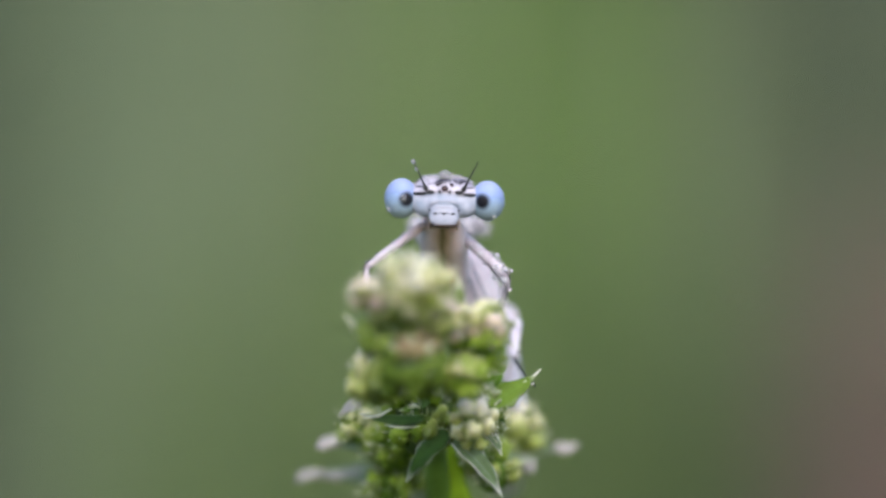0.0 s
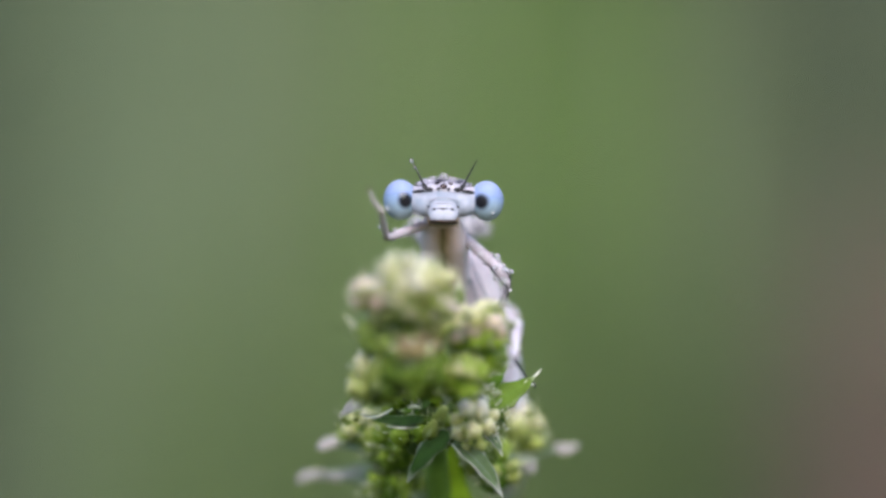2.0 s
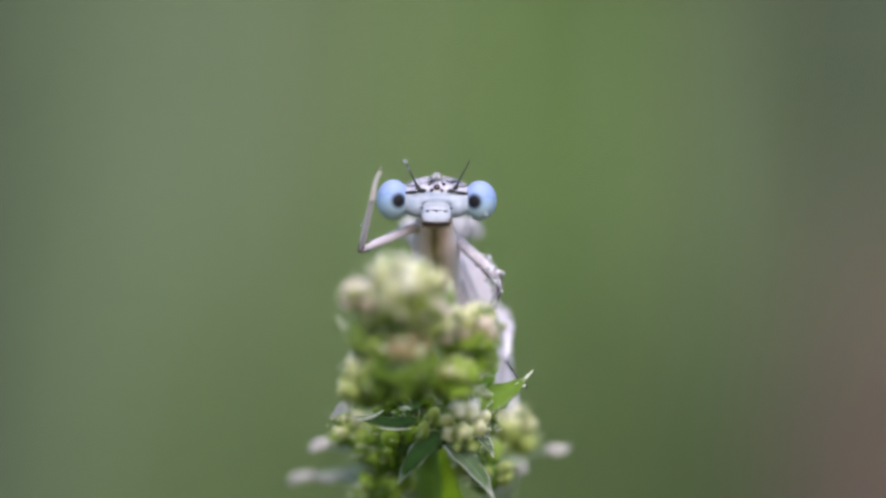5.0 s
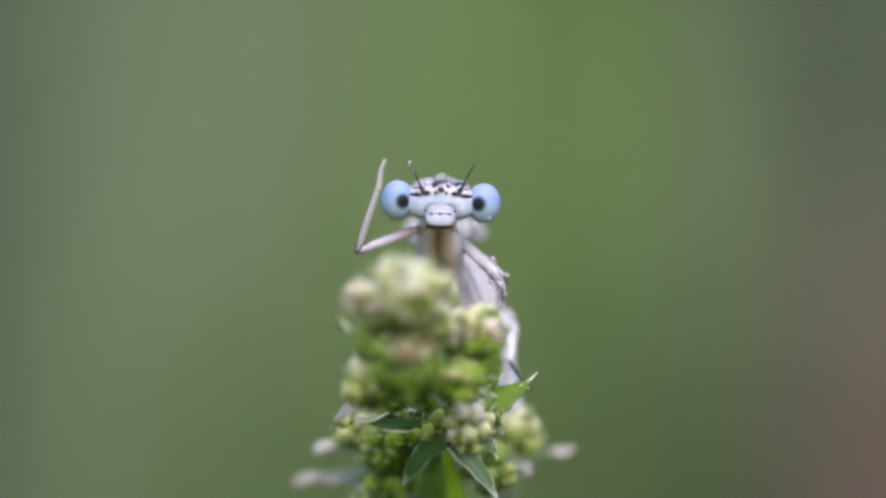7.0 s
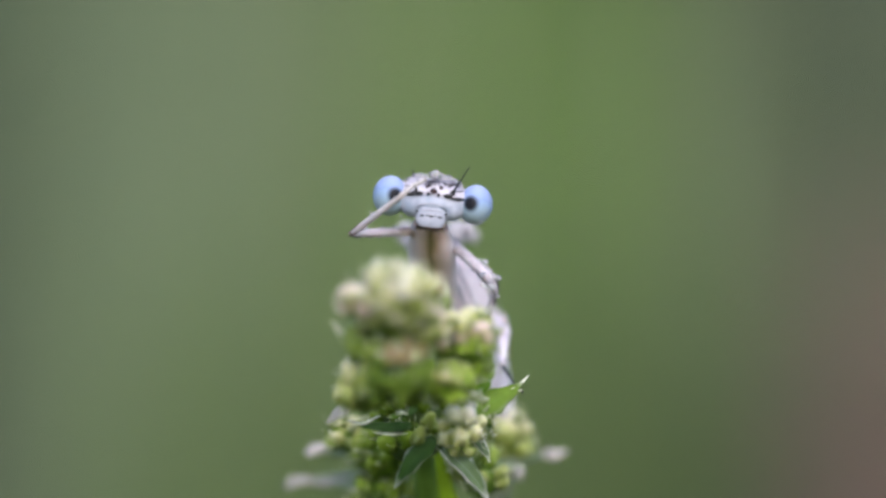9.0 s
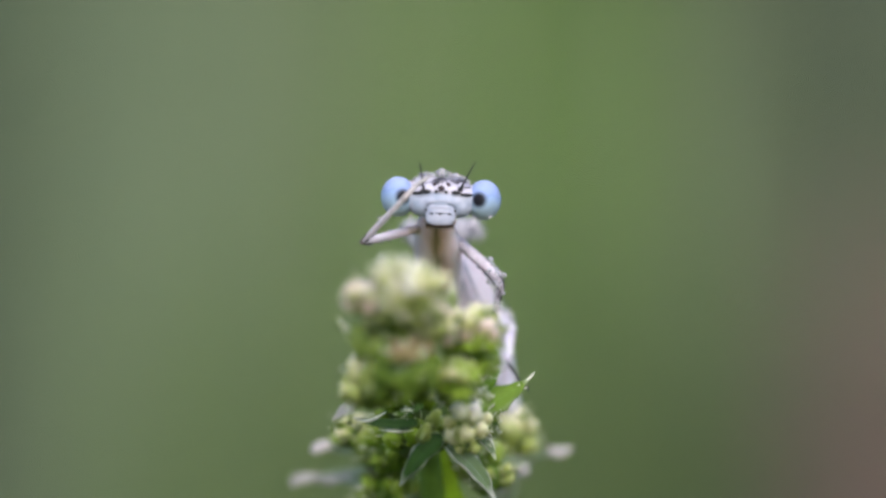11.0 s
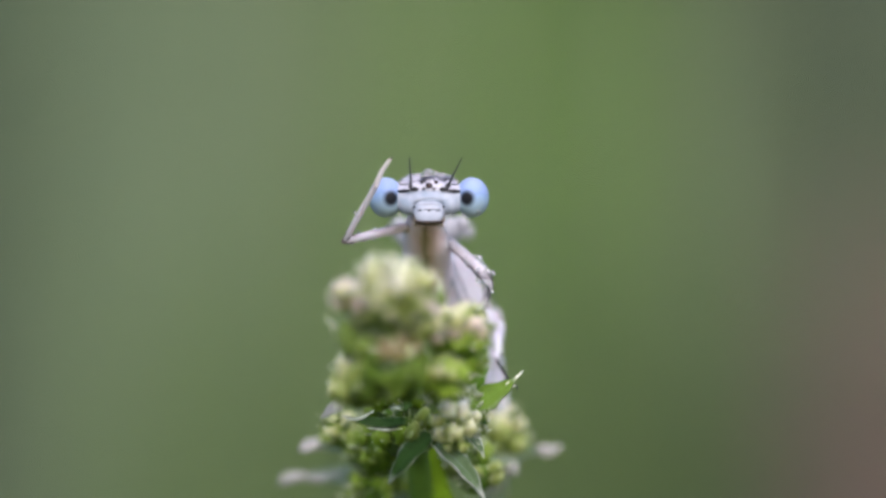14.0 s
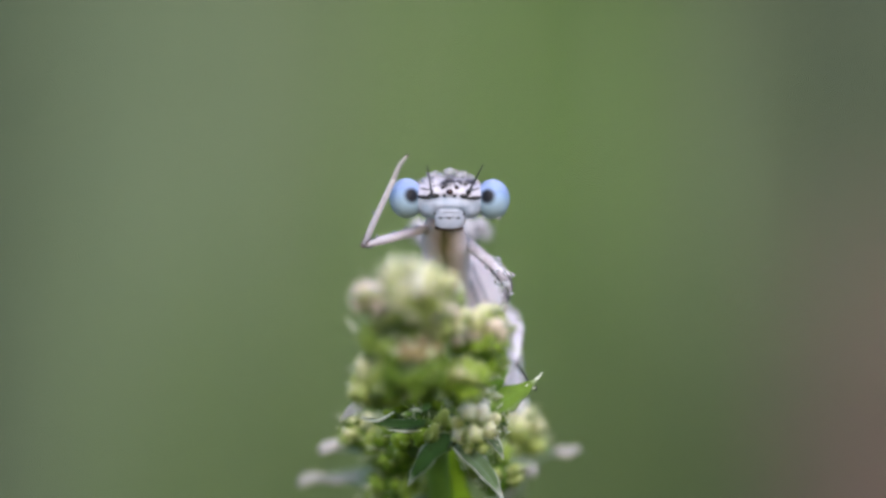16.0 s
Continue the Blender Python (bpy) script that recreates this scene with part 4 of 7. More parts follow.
def antenna(side):
    bm = bmesh.new()
    a, b, c, e = k(0, 4, -4), k(side * 2, 0, 9), k(side * 10, 0, 26), k(side * 24, 2, 54)
    line = curve_points([a, b, c, e], 16)
    tube(bm, line, [(3.9 if i < 4 else 2.8 if i < 6 else 2.2 - 1.3 * (i - 6) / 10) * U for i in range(17)], 8)
    return part("antenna", bm, ANTENNA, head, "dark bristle-like antenna", Matrix.Translation(k(side * 34, -27, 13)))


antenna_a, antenna_b = antenna(-1), antenna(1)


def drop_mesh(seed):
    rnd = random.Random(seed)
    bm = bmesh.new()

    def warp(q):
        return Vector((q.x, q.y, q.z * 0.9 if q.z > 0 else q.z * 0.6))

    blob(bm, (0, 0, 0), (1, 1 * rnd.uniform(0.85, 1.1), 1), 14, 9, 1.0, warp)
    me = bpy.data.meshes.new("water_drop")
    bm.to_mesh(me)
    bm.free()
    me.polygons.foreach_set("use_smooth", [True] * len(me.polygons))
    me.materials.append(WATER)
    return me


DROPS = [drop_mesh(i) for i in range(3)]


def drop(parent, p, r, seed=0, up=(0, 0, 1)):
    ob = new("water_drop", DROPS[seed % 3])
    ob.parent = parent
    ob.matrix_basis = Matrix.Translation(p) @ Vector(up).to_track_quat("Z", "Y").to_matrix().to_4x4() @ Matrix.Diagonal((r, r, r, 1))
    return ob


hairs = bmesh.new()
rb = random.Random(9)
for i in range(150):
    a, b = rb.uniform(-1.2, 1.2), rb.uniform(-0.9, 0.9)
    n = Vector((math.sin(a) * math.cos(b), -math.sin(b), math.cos(a) * math.cos(b)))
    p = Vector((n.x * 56, 14 + n.y * 30, 6 + n.z * 31)) * U
    w = (n + Vector((rb.uniform(-0.4, 0.4), -0.3, 0.3))).normalized() * rb.uniform(6, 15) * U
    tube(hairs, [p, p + w * 0.6, p + w + Vector((0, 0, -1 * U))], [0.9 * U, 0.7 * U, 0.3 * U], 4)
part("hair_fringe", hairs, mottled("lilac_white_hair", [(0.3, (0.52, 0.46, 0.52)), (0.7, (0.76, 0.70, 0.75))], 2000, 0.4), head, "fine white hair on the brow")

chin = bmesh.new()
for i in range(60):
    a = rb.uniform(-1.1, 1.1)
    p = Vector(k(26 * math.sin(a), -6 - 20 * math.cos(a), rb.uniform(-49, -44)))
    w = Vector((math.sin(a) * 0.5 + rb.uniform(-0.4, 0.4), -math.cos(a) * 0.4, -1)).normalized() * rb.uniform(4, 9) * U
    tube(chin, [p, p + w * 0.6, p + w], [1.1 * U, 0.8 * U, 0.3 * U], 4)
part("chin_bristles", chin, mottled("ochre_bristle", [(0.35, (0.12, 0.08, 0.04)), (0.5, (0.34, 0.25, 0.14)), (0.65, (0.60, 0.50, 0.38))], 5000, 0.5), head, "ochre bristles under the chin")

rd = random.Random(5)
for i in range(120):
    a, b = rd.uniform(-1.15, 1.15), rd.uniform(-0.75, 0.9)
    n = Vector((math.sin(a) * math.cos(b), -math.sin(b), math.cos(a) * math.cos(b)))
    p = Vector((n.x * 58, 14 + n.y * 33, 2 + n.z * 30)) * U
    drop(head, p, rd.choice((2.2, 3.0, 4.0, 5.5)) * U, i, n)
for p, r in ((k(0, 12, 45), 9.5), (k(-34, 12, 36), 8), (k(36, 14, 36), 7), (k(-17, 6, 39), 6.5), (k(18, 8, 39), 6.5), (k(-26, 22, 39), 8), (k(24, 24, 39), 8), (k(-45, 8, 31), 6), (k(44, 10, 32), 5), (k(-8, 18, 45), 5), (k(9, 20, 44), 5.5), (k(-38, 20, 40), 4.5), (k(30, 4, 37), 4.5), (k(-2, 0, 38), 5)):
    drop(head, Vector(p), r * U, 0)


def segment(name, pts, radii, mat, parent, flat=1.0, n=16, bristles=0, seed=0, ends=(0.45, 0.5)):
    """A limb piece along points, with bristles down its sides."""
    bm = bmesh.new()
    line = curve_points(pts, n)
    rr = [radii[0] + (radii[1] - radii[0]) * i / n for i in range(n + 1)]
    rr[0] *= ends[0]
    rr[1] *= 0.9
    rr[-1] *= ends[1]
    rr[-2] *= 0.92
    tube(bm, line, rr, 12, flat)
    ob = part(name, bm, mat, parent)
    rnd = random.Random(seed)
    if bristles:
        b = bmesh.new()
        for i in range(bristles):
            j = 1 + int(i / bristles * (n - 2))
            d = (line[j + 1] - line[j - 1]).normalized()
            s = d.orthogonal().normalized()
            s = Matrix.Rotation((0.6 if i % 2 else 3.6) + rnd.uniform(-0.5, 0.5), 3, d) @ s
            p = line[j] + s * rr[j] * 0.8
            tube(b, [p, p + s * 5 * U + d * 6 * U], [0.8 * U, 0.25 * U], 4)
        part("bristles", b, BLACK, ob)
    return ob


# the raised fore leg: thigh, shin and foot, each along its own z axis
fore_femur = segment("fore_femur", [(0, 0, -4 * U), k(0, 2, 65), k(0, 0, 133)], (9.0 * U, 7.2 * U), LEG, damselfly, bristles=10, seed=1)
fore_tibia = segment("fore_tibia", [(0, 0, -3 * U), k(0, -1.5, 66), k(0, 0, 134)], (6.0 * U, 5.2 * U), SHIN, damselfly, bristles=14, seed=2, ends=(0.45, 1.0))
fore_tarsus = segment("fore_tarsus", [(0, 0, -7 * U), k(-1.0, 1.0, 28), k(4.5, 2.5, 55)], (5.4 * U, 2.8 * U), TARSUS, damselfly, bristles=8, seed=3, ends=(0.95, 0.5))
KNEE = bmesh.new()
blob(KNEE, k(0, 0, 131), k(5.4, 5.4, 6), 12, 8)
part("knee", KNEE, mottled("dark_knee", [(0.35, (0.015, 0.012, 0.012)), (0.6, (0.14, 0.11, 0.11))], 5000, 0.4), fore_femur, "dark knee joint")
for i, (x, z, r) in enumerate(((9, 40, 3.5), (8, 66, 3), (-8, 92, 2.5), (9, 100, 3))):
    drop(fore_femur, Vector(k(x, -3, z)), r * U, i)
drop(fore_tibia, Vector(k(-8, -2, 62)), 3.6 * U, 1)
for i, (x, z, r) in enumerate(((-7, 118, 3.2), (8, 124, 2.6), (-9, 74, 2.4), (7, 20, 3.0))):
    drop(fore_femur, Vector(k(x, -4, z)), r * U, i)

for limb, x, y, lo, hi, w in ((fore_femur, 6.2, -4, 104, 133, 1.7), (fore_femur, -6.0, -4.5, 112, 133, 1.5), (fore_tibia, -4.2, -3.8, 2, 24, 1.4), (fore_tibia, 4.0, -4.0, 2, 18, 1.2)):
    bm = bmesh.new()
    tube(bm, [Vector(k(x * (1 - 0.1 * math.sin(i)), y, lo + (hi - lo) * i / 8)) for i in range(9)], [w * U * (0.4 + 0.6 * math.sin(math.pi * i / 8)) for i in range(9)], 6)
    part("leg_stripe", bm, BLACK, limb)

COXA = bmesh.new()
blob(COXA, (0, 0, 0), k(14, 15, 11), 16, 10)
part("coxa", COXA, mottled("peach_coxa", [(0.3, (0.58, 0.42, 0.34)), (0.7, (0.68, 0.54, 0.48))], 1500, 0.5, ss=0.4), damselfly, place=Matrix.Translation(fl(758, 400, 1.5)))
for i, (p, r) in enumerate(((k(88, -22, -30), 3.6), (k(-52, -24, -33), 2.6), (k(60, -20, -33), 2.4))):
    drop(head, Vector(p), r * U, i)

# neck and thorax
PRO = along("beige_neck", [(0.05, (0.72, 0.64, 0.69)), (0.24, (0.70, 0.56, 0.53)), (0.41, (0.46, 0.33, 0.22)), (0.5, (0.20, 0.16, 0.06)), (0.59, (0.46, 0.33, 0.22)), (0.76, (0.70, 0.56, 0.53)), (0.95, (0.72, 0.64, 0.69))], -42 * U, 42 * U, 0, 1600, 0.10, 0.5, 0.00003, ss=0.6, spread=0.0)
bm = bmesh.new()
tube(bm, curve_points([(0, 0, 22 * U), k(0, 34, -10), k(1, 90, -50), k(4, 170, -115)], 18), [(19 + 9.5 * math.sin(min(1, i / 9) * 1.57)) * U for i in range(19)], 28, 1.75)
part("prothorax", bm, PRO, damselfly, "beige neck with an olive stripe", Matrix.Translation(fl(785, 405, 0.9)))
bm = bmesh.new()
axis = (fl(874, 576, 5.6) - fl(822, 470, 3.8))
turn = axis.to_track_quat("Z", "Y").to_matrix()
blob(bm, (0, 0, 0), (35 * U, 52 * U, axis.length * 0.80), 26, 18, 0.95, None, turn)
thorax = part("thorax", bm, BODY, damselfly, "lilac grey thorax", Matrix.Translation((fl(874, 576, 5.6) + fl(822, 470, 3.8)) / 2))
for pts, r, m in (([(814, 446, 3.1), (830, 492, 3.1), (848, 540, 3.4)], 2.4, GREYLINE), ([(830, 456, 3.1), (848, 498, 3.2), (866, 540, 3.6)], 1.8, GREYLINE)):
    bm = bmesh.new()
    tube(bm, curve_points([fl(*p) for p in pts], 12), [r * U * (0.6 + 0.4 * math.sin(i / 12 * math.pi)) for i in range(13)], 8)
    part("thorax_stripe", bm, m, damselfly)
for u, v, d, r in ((738, 402, 6.5, 19), (826, 402, 6.0, 23), (856, 406, 8.0, 13), (750, 418, 4.6, 17), (848, 392, 4.6, 13)):
    bm = bmesh.new()
    blob(bm, (0, 0, 0), k(r * 0.95, r * 0.8, r * 1.15), 16, 10)
    part("shoulder_plate", bm, GENA, damselfly, "", Matrix.Translation(fl(u, v, d)))

bm = bmesh.new()
blob(bm, (0, 0, 0), k(24, 22, 21), 20, 12, 0.8, lambda q: q * (1 + 0.12 * noise.noise(q * 2.1)))
part("wing_base", bm, BODY, damselfly, "lilac grey wing base", Matrix.Translation(fl(894, 562, 6.8)))

# abdomen: ringed segments that run back and down behind the spike
path = curve_points([fl(876, 545, 5.6), fl(892, 590, 5.4), fl(899, 640, 5.8), fl(908, 700, 6.6), fl(914, 750, 8), fl(904, 810, 12), fl(892, 870, 20)], 80)
for i in range(9):
    a, b = i * 80 // 9, (i + 1) * 80 // 9
    pts = path[a:b + 1]
    m = len(pts) - 1
    bm = bmesh.new()
    tube(bm, pts, [(22.5 - 0.4 * i + 1.2 * (j / m) ** 4 - (2.0 if j == 0 else 0)) * U for j in range(m + 1)], 18)
    part("abdomen_segment", bm, ABDOMEN, damselfly)
    bm = bmesh.new()
    e = pts[-1]
    d = (pts[-1] - pts[-2]).normalized()
    tube(bm, [e - d * 5 * U, e - d * 1 * U], [(23.4 - 0.4 * i) * U, (23.6 - 0.4 * i) * U], 18)
    part("segment_ring", bm, GREYLINE, damselfly)

# folded wings along the back
for s in (-1, 1):
    bm = bmesh.new()
    rows = []
    line = curve_points([fl(872, 520, 8.0), fl(898 + 6 * s, 585, 12.5), fl(890 + 5 * s, 760, 25)], 24)
    for i, p in enumerate(line):
        w = (4 + 34 * math.sin(math.pi * min(0.97, i / 24 * 0.85 + 0.12))) * U
        rows.append([bm.verts.new(p + Vector((s * 2 * U + o, w * t, w * t * 0.5))) for t in (0, 0.5, 1) for o in (0, 0.6 * U)])
    for a, b in zip(rows, rows[1:]):
        for j, q in ((0, 2), (2, 4), (4, 5), (5, 3), (3, 1), (1, 0)):
            bm.faces.new((a[j], a[q], b[q], b[j]))
    part("wing", bm, WING, damselfly, "clear folded wing")


def fixed_leg(name, joints, radii, seed, drops=(), skin=None, shin=None):
    """A leg that holds still: thigh, shin and dark foot."""
    f = segment(name + "_femur", [joints[0], (joints[0] + joints[1]) / 2 + Vector((0, 0, 3 * U)), joints[1]], (radii[0] * U, radii[1] * U), skin or LEG_STILL, damselfly, bristles=10, seed=seed)
    segment(name + "_tibia", [joints[1], (joints[1] + joints[2]) / 2, joints[2]], ((radii[2] * 1.3 if shin else radii[1] * 0.8) * U, radii[2] * U), shin or skin or LEG_STILL, damselfly, bristles=14, seed=seed + 1)
    segment(name + "_tarsus", [joints[2], (joints[2] + joints[3]) / 2 + Vector((1.5 * U, 0, 0)), joints[3]], (radii[2] * U, radii[2] * U * 0.6), BLACK, damselfly, bristles=6, seed=seed + 2)
    way, out = joints[1] - joints[0], Vector((radii[0] * U * 0.85, -radii[0] * U * 0.35, radii[0] * U * 0.35))
    for lo, hi, o in () if skin else ((0.3, 0.62, 1.0), (0.66, 0.97, 0.95), (0.5, 0.95, -0.75)):
        bm = bmesh.new()
        tube(bm, [joints[0] + way * (lo + (hi - lo) * i / 8) + out * o + Vector((0, -2 * U, 3 * U * math.sin(i * 2.1))) for i in range(9)], [1.7 * U * (0.4 + 0.6 * math.sin(math.pi * i / 8)) for i in range(9)], 6)
        part("leg_stripe", bm, BLACK, f)
    for i, (t, side, r) in enumerate(drops):
        drop(f, joints[0].lerp(joints[1], t) + Vector((side * 9 * U, -5 * U, side * 6 * U)), r * U, i)


LEG_STILL = mottled("pale_still_leg", [(0.38, (0.08, 0.07, 0.08)), (0.44, (0.44, 0.39, 0.44)), (0.7, (0.66, 0.60, 0.66))], 1700, 0.4, relief=0.00003, ss=0.4)
LEG_PALE = mottled("pale_lilac_still_leg", [(0.36, (0.50, 0.46, 0.54)), (0.5, (0.68, 0.63, 0.71)), (0.7, (0.80, 0.76, 0.83))], 1500, 0.4, relief=0.00003, ss=0.4)
fixed_leg("fore_leg", [fl(810, 412, 1.7), fl(899, 493, 0.0), fl(886, 545, 0.4), fl(868, 596, 0.4)], (10.5, 9.5, 5.5), 20, [(0.55, 1.1, 4), (0.62, 1.5, 6.5), (0.7, 1.1, 5), (0.78, 1.0, 5), (0.86, 0.8, 6), (0.93, 1.1, 6), (0.97, -0.9, 7), (0.9, -1.4, 6)])
rk = random.Random(17)
for i in range(26):
    f = rk.random()
    c = fl(872, 468, 0.2).lerp(fl(899, 495, -0.1), f * 1.6) if f < 0.62 else fl(899, 495, -0.1).lerp(fl(888, 540, 0.2), (f - 0.62) / 0.38)
    drop(damselfly, c + Vector((rk.gauss(-2, 5), rk.uniform(-13, -7), rk.gauss(0, 5))) * U, rk.choice((1.6, 2.2, 3.0, 4.2)) * U, i)
for pts, w in (([(893, 478, -0.25), (902, 492, -0.3), (903, 506, -0.25)], 1.6), ([(902, 508, -0.2), (897, 522, -0.1), (893, 534, 0.0)], 1.5), ([(886, 500, -0.2), (896, 506, -0.25), (892, 522, -0.1)], 1.6), ([(862, 468, 0.2), (876, 484, 0.0), (888, 497, -0.1)], 1.8)):
    bm = bmesh.new()
    tube(bm, curve_points([fl(*p) for p in pts], 10), [w * U * (0.4 + 0.6 * math.sin(math.pi * i / 10)) for i in range(11)], 7)
    part("leg_stripe", bm, BLACK, damselfly)
fixed_leg("mid_leg", [fl(913, 568, 4.0), fl(909, 634, 2.4), fl(936, 676, 0.2), fl(948, 683, 0.0)], (13.5, 7, 1.8), 30, [(0.3, 1, 4), (0.6, 0.9, 4), (0.95, 1, 4)], LEG_PALE, BLACK)
fixed_leg("hind_leg", [fl(882, 550, 5.0), fl(902, 590, 4.6), fl(890, 680, 4.2), fl(884, 716, 3.6)], (11, 8, 5), 40, [(0.7, 1, 5)], LEG_PALE)


# water beads that the leg wipes off: two on the antenna, two on the eye
def water_bead(r, label):
    bm = bmesh.new()
    blob(bm, (0, 0, 0), (r * U, r * U, r * U * 0.92), 16, 10)
    ob = part("water_drop", bm, WATER)
    return tagged(ob, label, "water drop", "water drops on the insect")


bead_a = water_bead(4.6, "clear water drop hanging on the tip of an antenna")
bead_b = water_bead(3.4, "clear water drop hanging on the tip of an antenna")
bead_c = water_bead(7.5, "clear water drop on the blue eye")
bead_d = water_bead(5.0, "clear water drop on the blue eye")


def motions():
    # the stalk sways in a light wind, and the insect with it
    walk(herb, [
        (0, pose(-0.000258, 0.000500, -0.000000, 0, 0.0000, 0)), (0.5, pose(-0.000258, 0.000500, -0.000000, 0, 0.0000, 0)),
        (1, pose(-0.000258, 0.000500, -0.000000, 0, 0.0075, 0)), (1.5, pose(-0.000258, 0.000500, -0.000021, 0, 0.0075, 0)),
        (2, pose(-0.000258, 0.000500, -0.000021, 0, 0.0025, 0)), (2.5, pose(-0.000258, 0.000500, -0.000021, 0, -0.0075, 0)),
        (3, pose(-0.000258, 0.000500, -0.000000, 0, -0.0201, 0)), (3.5, pose(-0.000258, 0.000500, -0.000021, 0, -0.0277, 0)),
        (4, pose(-0.000258, 0.000500, -0.000021, 0, -0.0352, 0)), (4.5, pose(-0.000258, 0.000500, -0.000043, 0, -0.0403, 0)),
        (5.3, pose(-0.000258, 0.000500, -0.000086, 0, -0.0302, 0)), (6, pose(-0.000258, 0.000500, -0.000107, 0, -0.0151, 0)),
        (6.5, pose(-0.000258, 0.000500, -0.000129, 0, -0.0075, 0)), (7, pose(-0.000258, 0.000500, -0.000150, 0, -0.0176, 0)),
        (7.5, pose(-0.000258, 0.000500, -0.000193, 0, -0.0226, 0)), (8, pose(-0.000258, 0.000500, -0.000236, 0, -0.0503, 0)),
        (8.5, pose(-0.000258, 0.000500, -0.000257, 0, -0.0528, 0)), (9, pose(-0.000258, 0.000500, -0.000257, 0, -0.0528, 0)),
        (9.5, pose(-0.000258, 0.000500, -0.000257, 0, -0.0503, 0)), (10.3, pose(-0.000258, 0.000500, -0.000193, 0, -0.0377, 0)),
        (11, pose(-0.000258, 0.000500, -0.000150, 0, -0.0277, 0)), (11.5, pose(-0.000258, 0.000500, -0.000129, 0, -0.0252, 0)),
        (12, pose(-0.000258, 0.000500, -0.000064, 0, -0.0252, 0)), (12.5, pose(-0.000258, 0.000500, -0.000021, 0, -0.0428, 0)),
        (13, pose(-0.000258, 0.000500, -0.000021, 0, -0.0629, 0)), (13.5, pose(-0.000258, 0.000500, -0.000064, 0, -0.0579, 0)),
        (14, pose(-0.000258, 0.000500, -0.000086, 0, -0.0780, 0)), (14.5, pose(-0.000258, 0.000500, -0.000107, 0, -0.0579, 0)),
        (15, pose(-0.000258, 0.000500, -0.000150, 0, -0.0428, 0)), (15.5, pose(-0.000258, 0.000500, -0.000150, 0, -0.0126, 0)),
        (16, pose(-0.000258, 0.000500, -0.000150, 0, 0.0075, 0)),
    ])
    walk(damselfly, [
        (0, pose(0.001009, 0.003500, 0.497391)), (0.5, pose(0.001009, 0.003500, 0.497391)),
        (1, pose(0.001073, 0.003500, 0.497391)), (1.5, pose(0.001073, 0.003500, 0.497369)),
        (2, pose(0.001030, 0.003500, 0.497369)), (2.5, pose(0.000944, 0.003500, 0.497369)),
        (3, pose(0.000837, 0.003500, 0.497391)), (3.5, pose(0.000773, 0.003500, 0.497369)),
        (4, pose(0.000709, 0.003500, 0.497369)), (4.5, pose(0.000666, 0.003500, 0.497348)),
        (5.3, pose(0.000752, 0.003500, 0.497305)), (6, pose(0.000880, 0.003500, 0.497283)),
        (6.5, pose(0.000944, 0.003500, 0.497262)), (7, pose(0.000859, 0.003500, 0.497240)),
        (7.5, pose(0.000816, 0.003500, 0.497198)), (8, pose(0.000580, 0.003500, 0.497155)),
        (8.5, pose(0.000559, 0.003500, 0.497133)), (9, pose(0.000559, 0.003500, 0.497133)),
        (9.5, pose(0.000580, 0.003500, 0.497133)), (10.3, pose(0.000687, 0.003500, 0.497198)),
        (11, pose(0.000773, 0.003500, 0.497240)), (11.5, pose(0.000794, 0.003500, 0.497262)),
        (12, pose(0.000794, 0.003500, 0.497326)), (12.5, pose(0.000644, 0.003500, 0.497369)),
        (13, pose(0.000473, 0.003500, 0.497369)), (13.5, pose(0.000516, 0.003500, 0.497326)),
        (14, pose(0.000344, 0.003500, 0.497305)), (14.5, pose(0.000516, 0.003500, 0.497283)),
        (15, pose(0.000644, 0.003500, 0.497240)), (15.5, pose(0.000902, 0.003500, 0.497240)),
        (16, pose(0.001073, 0.003500, 0.497240)),
    ])
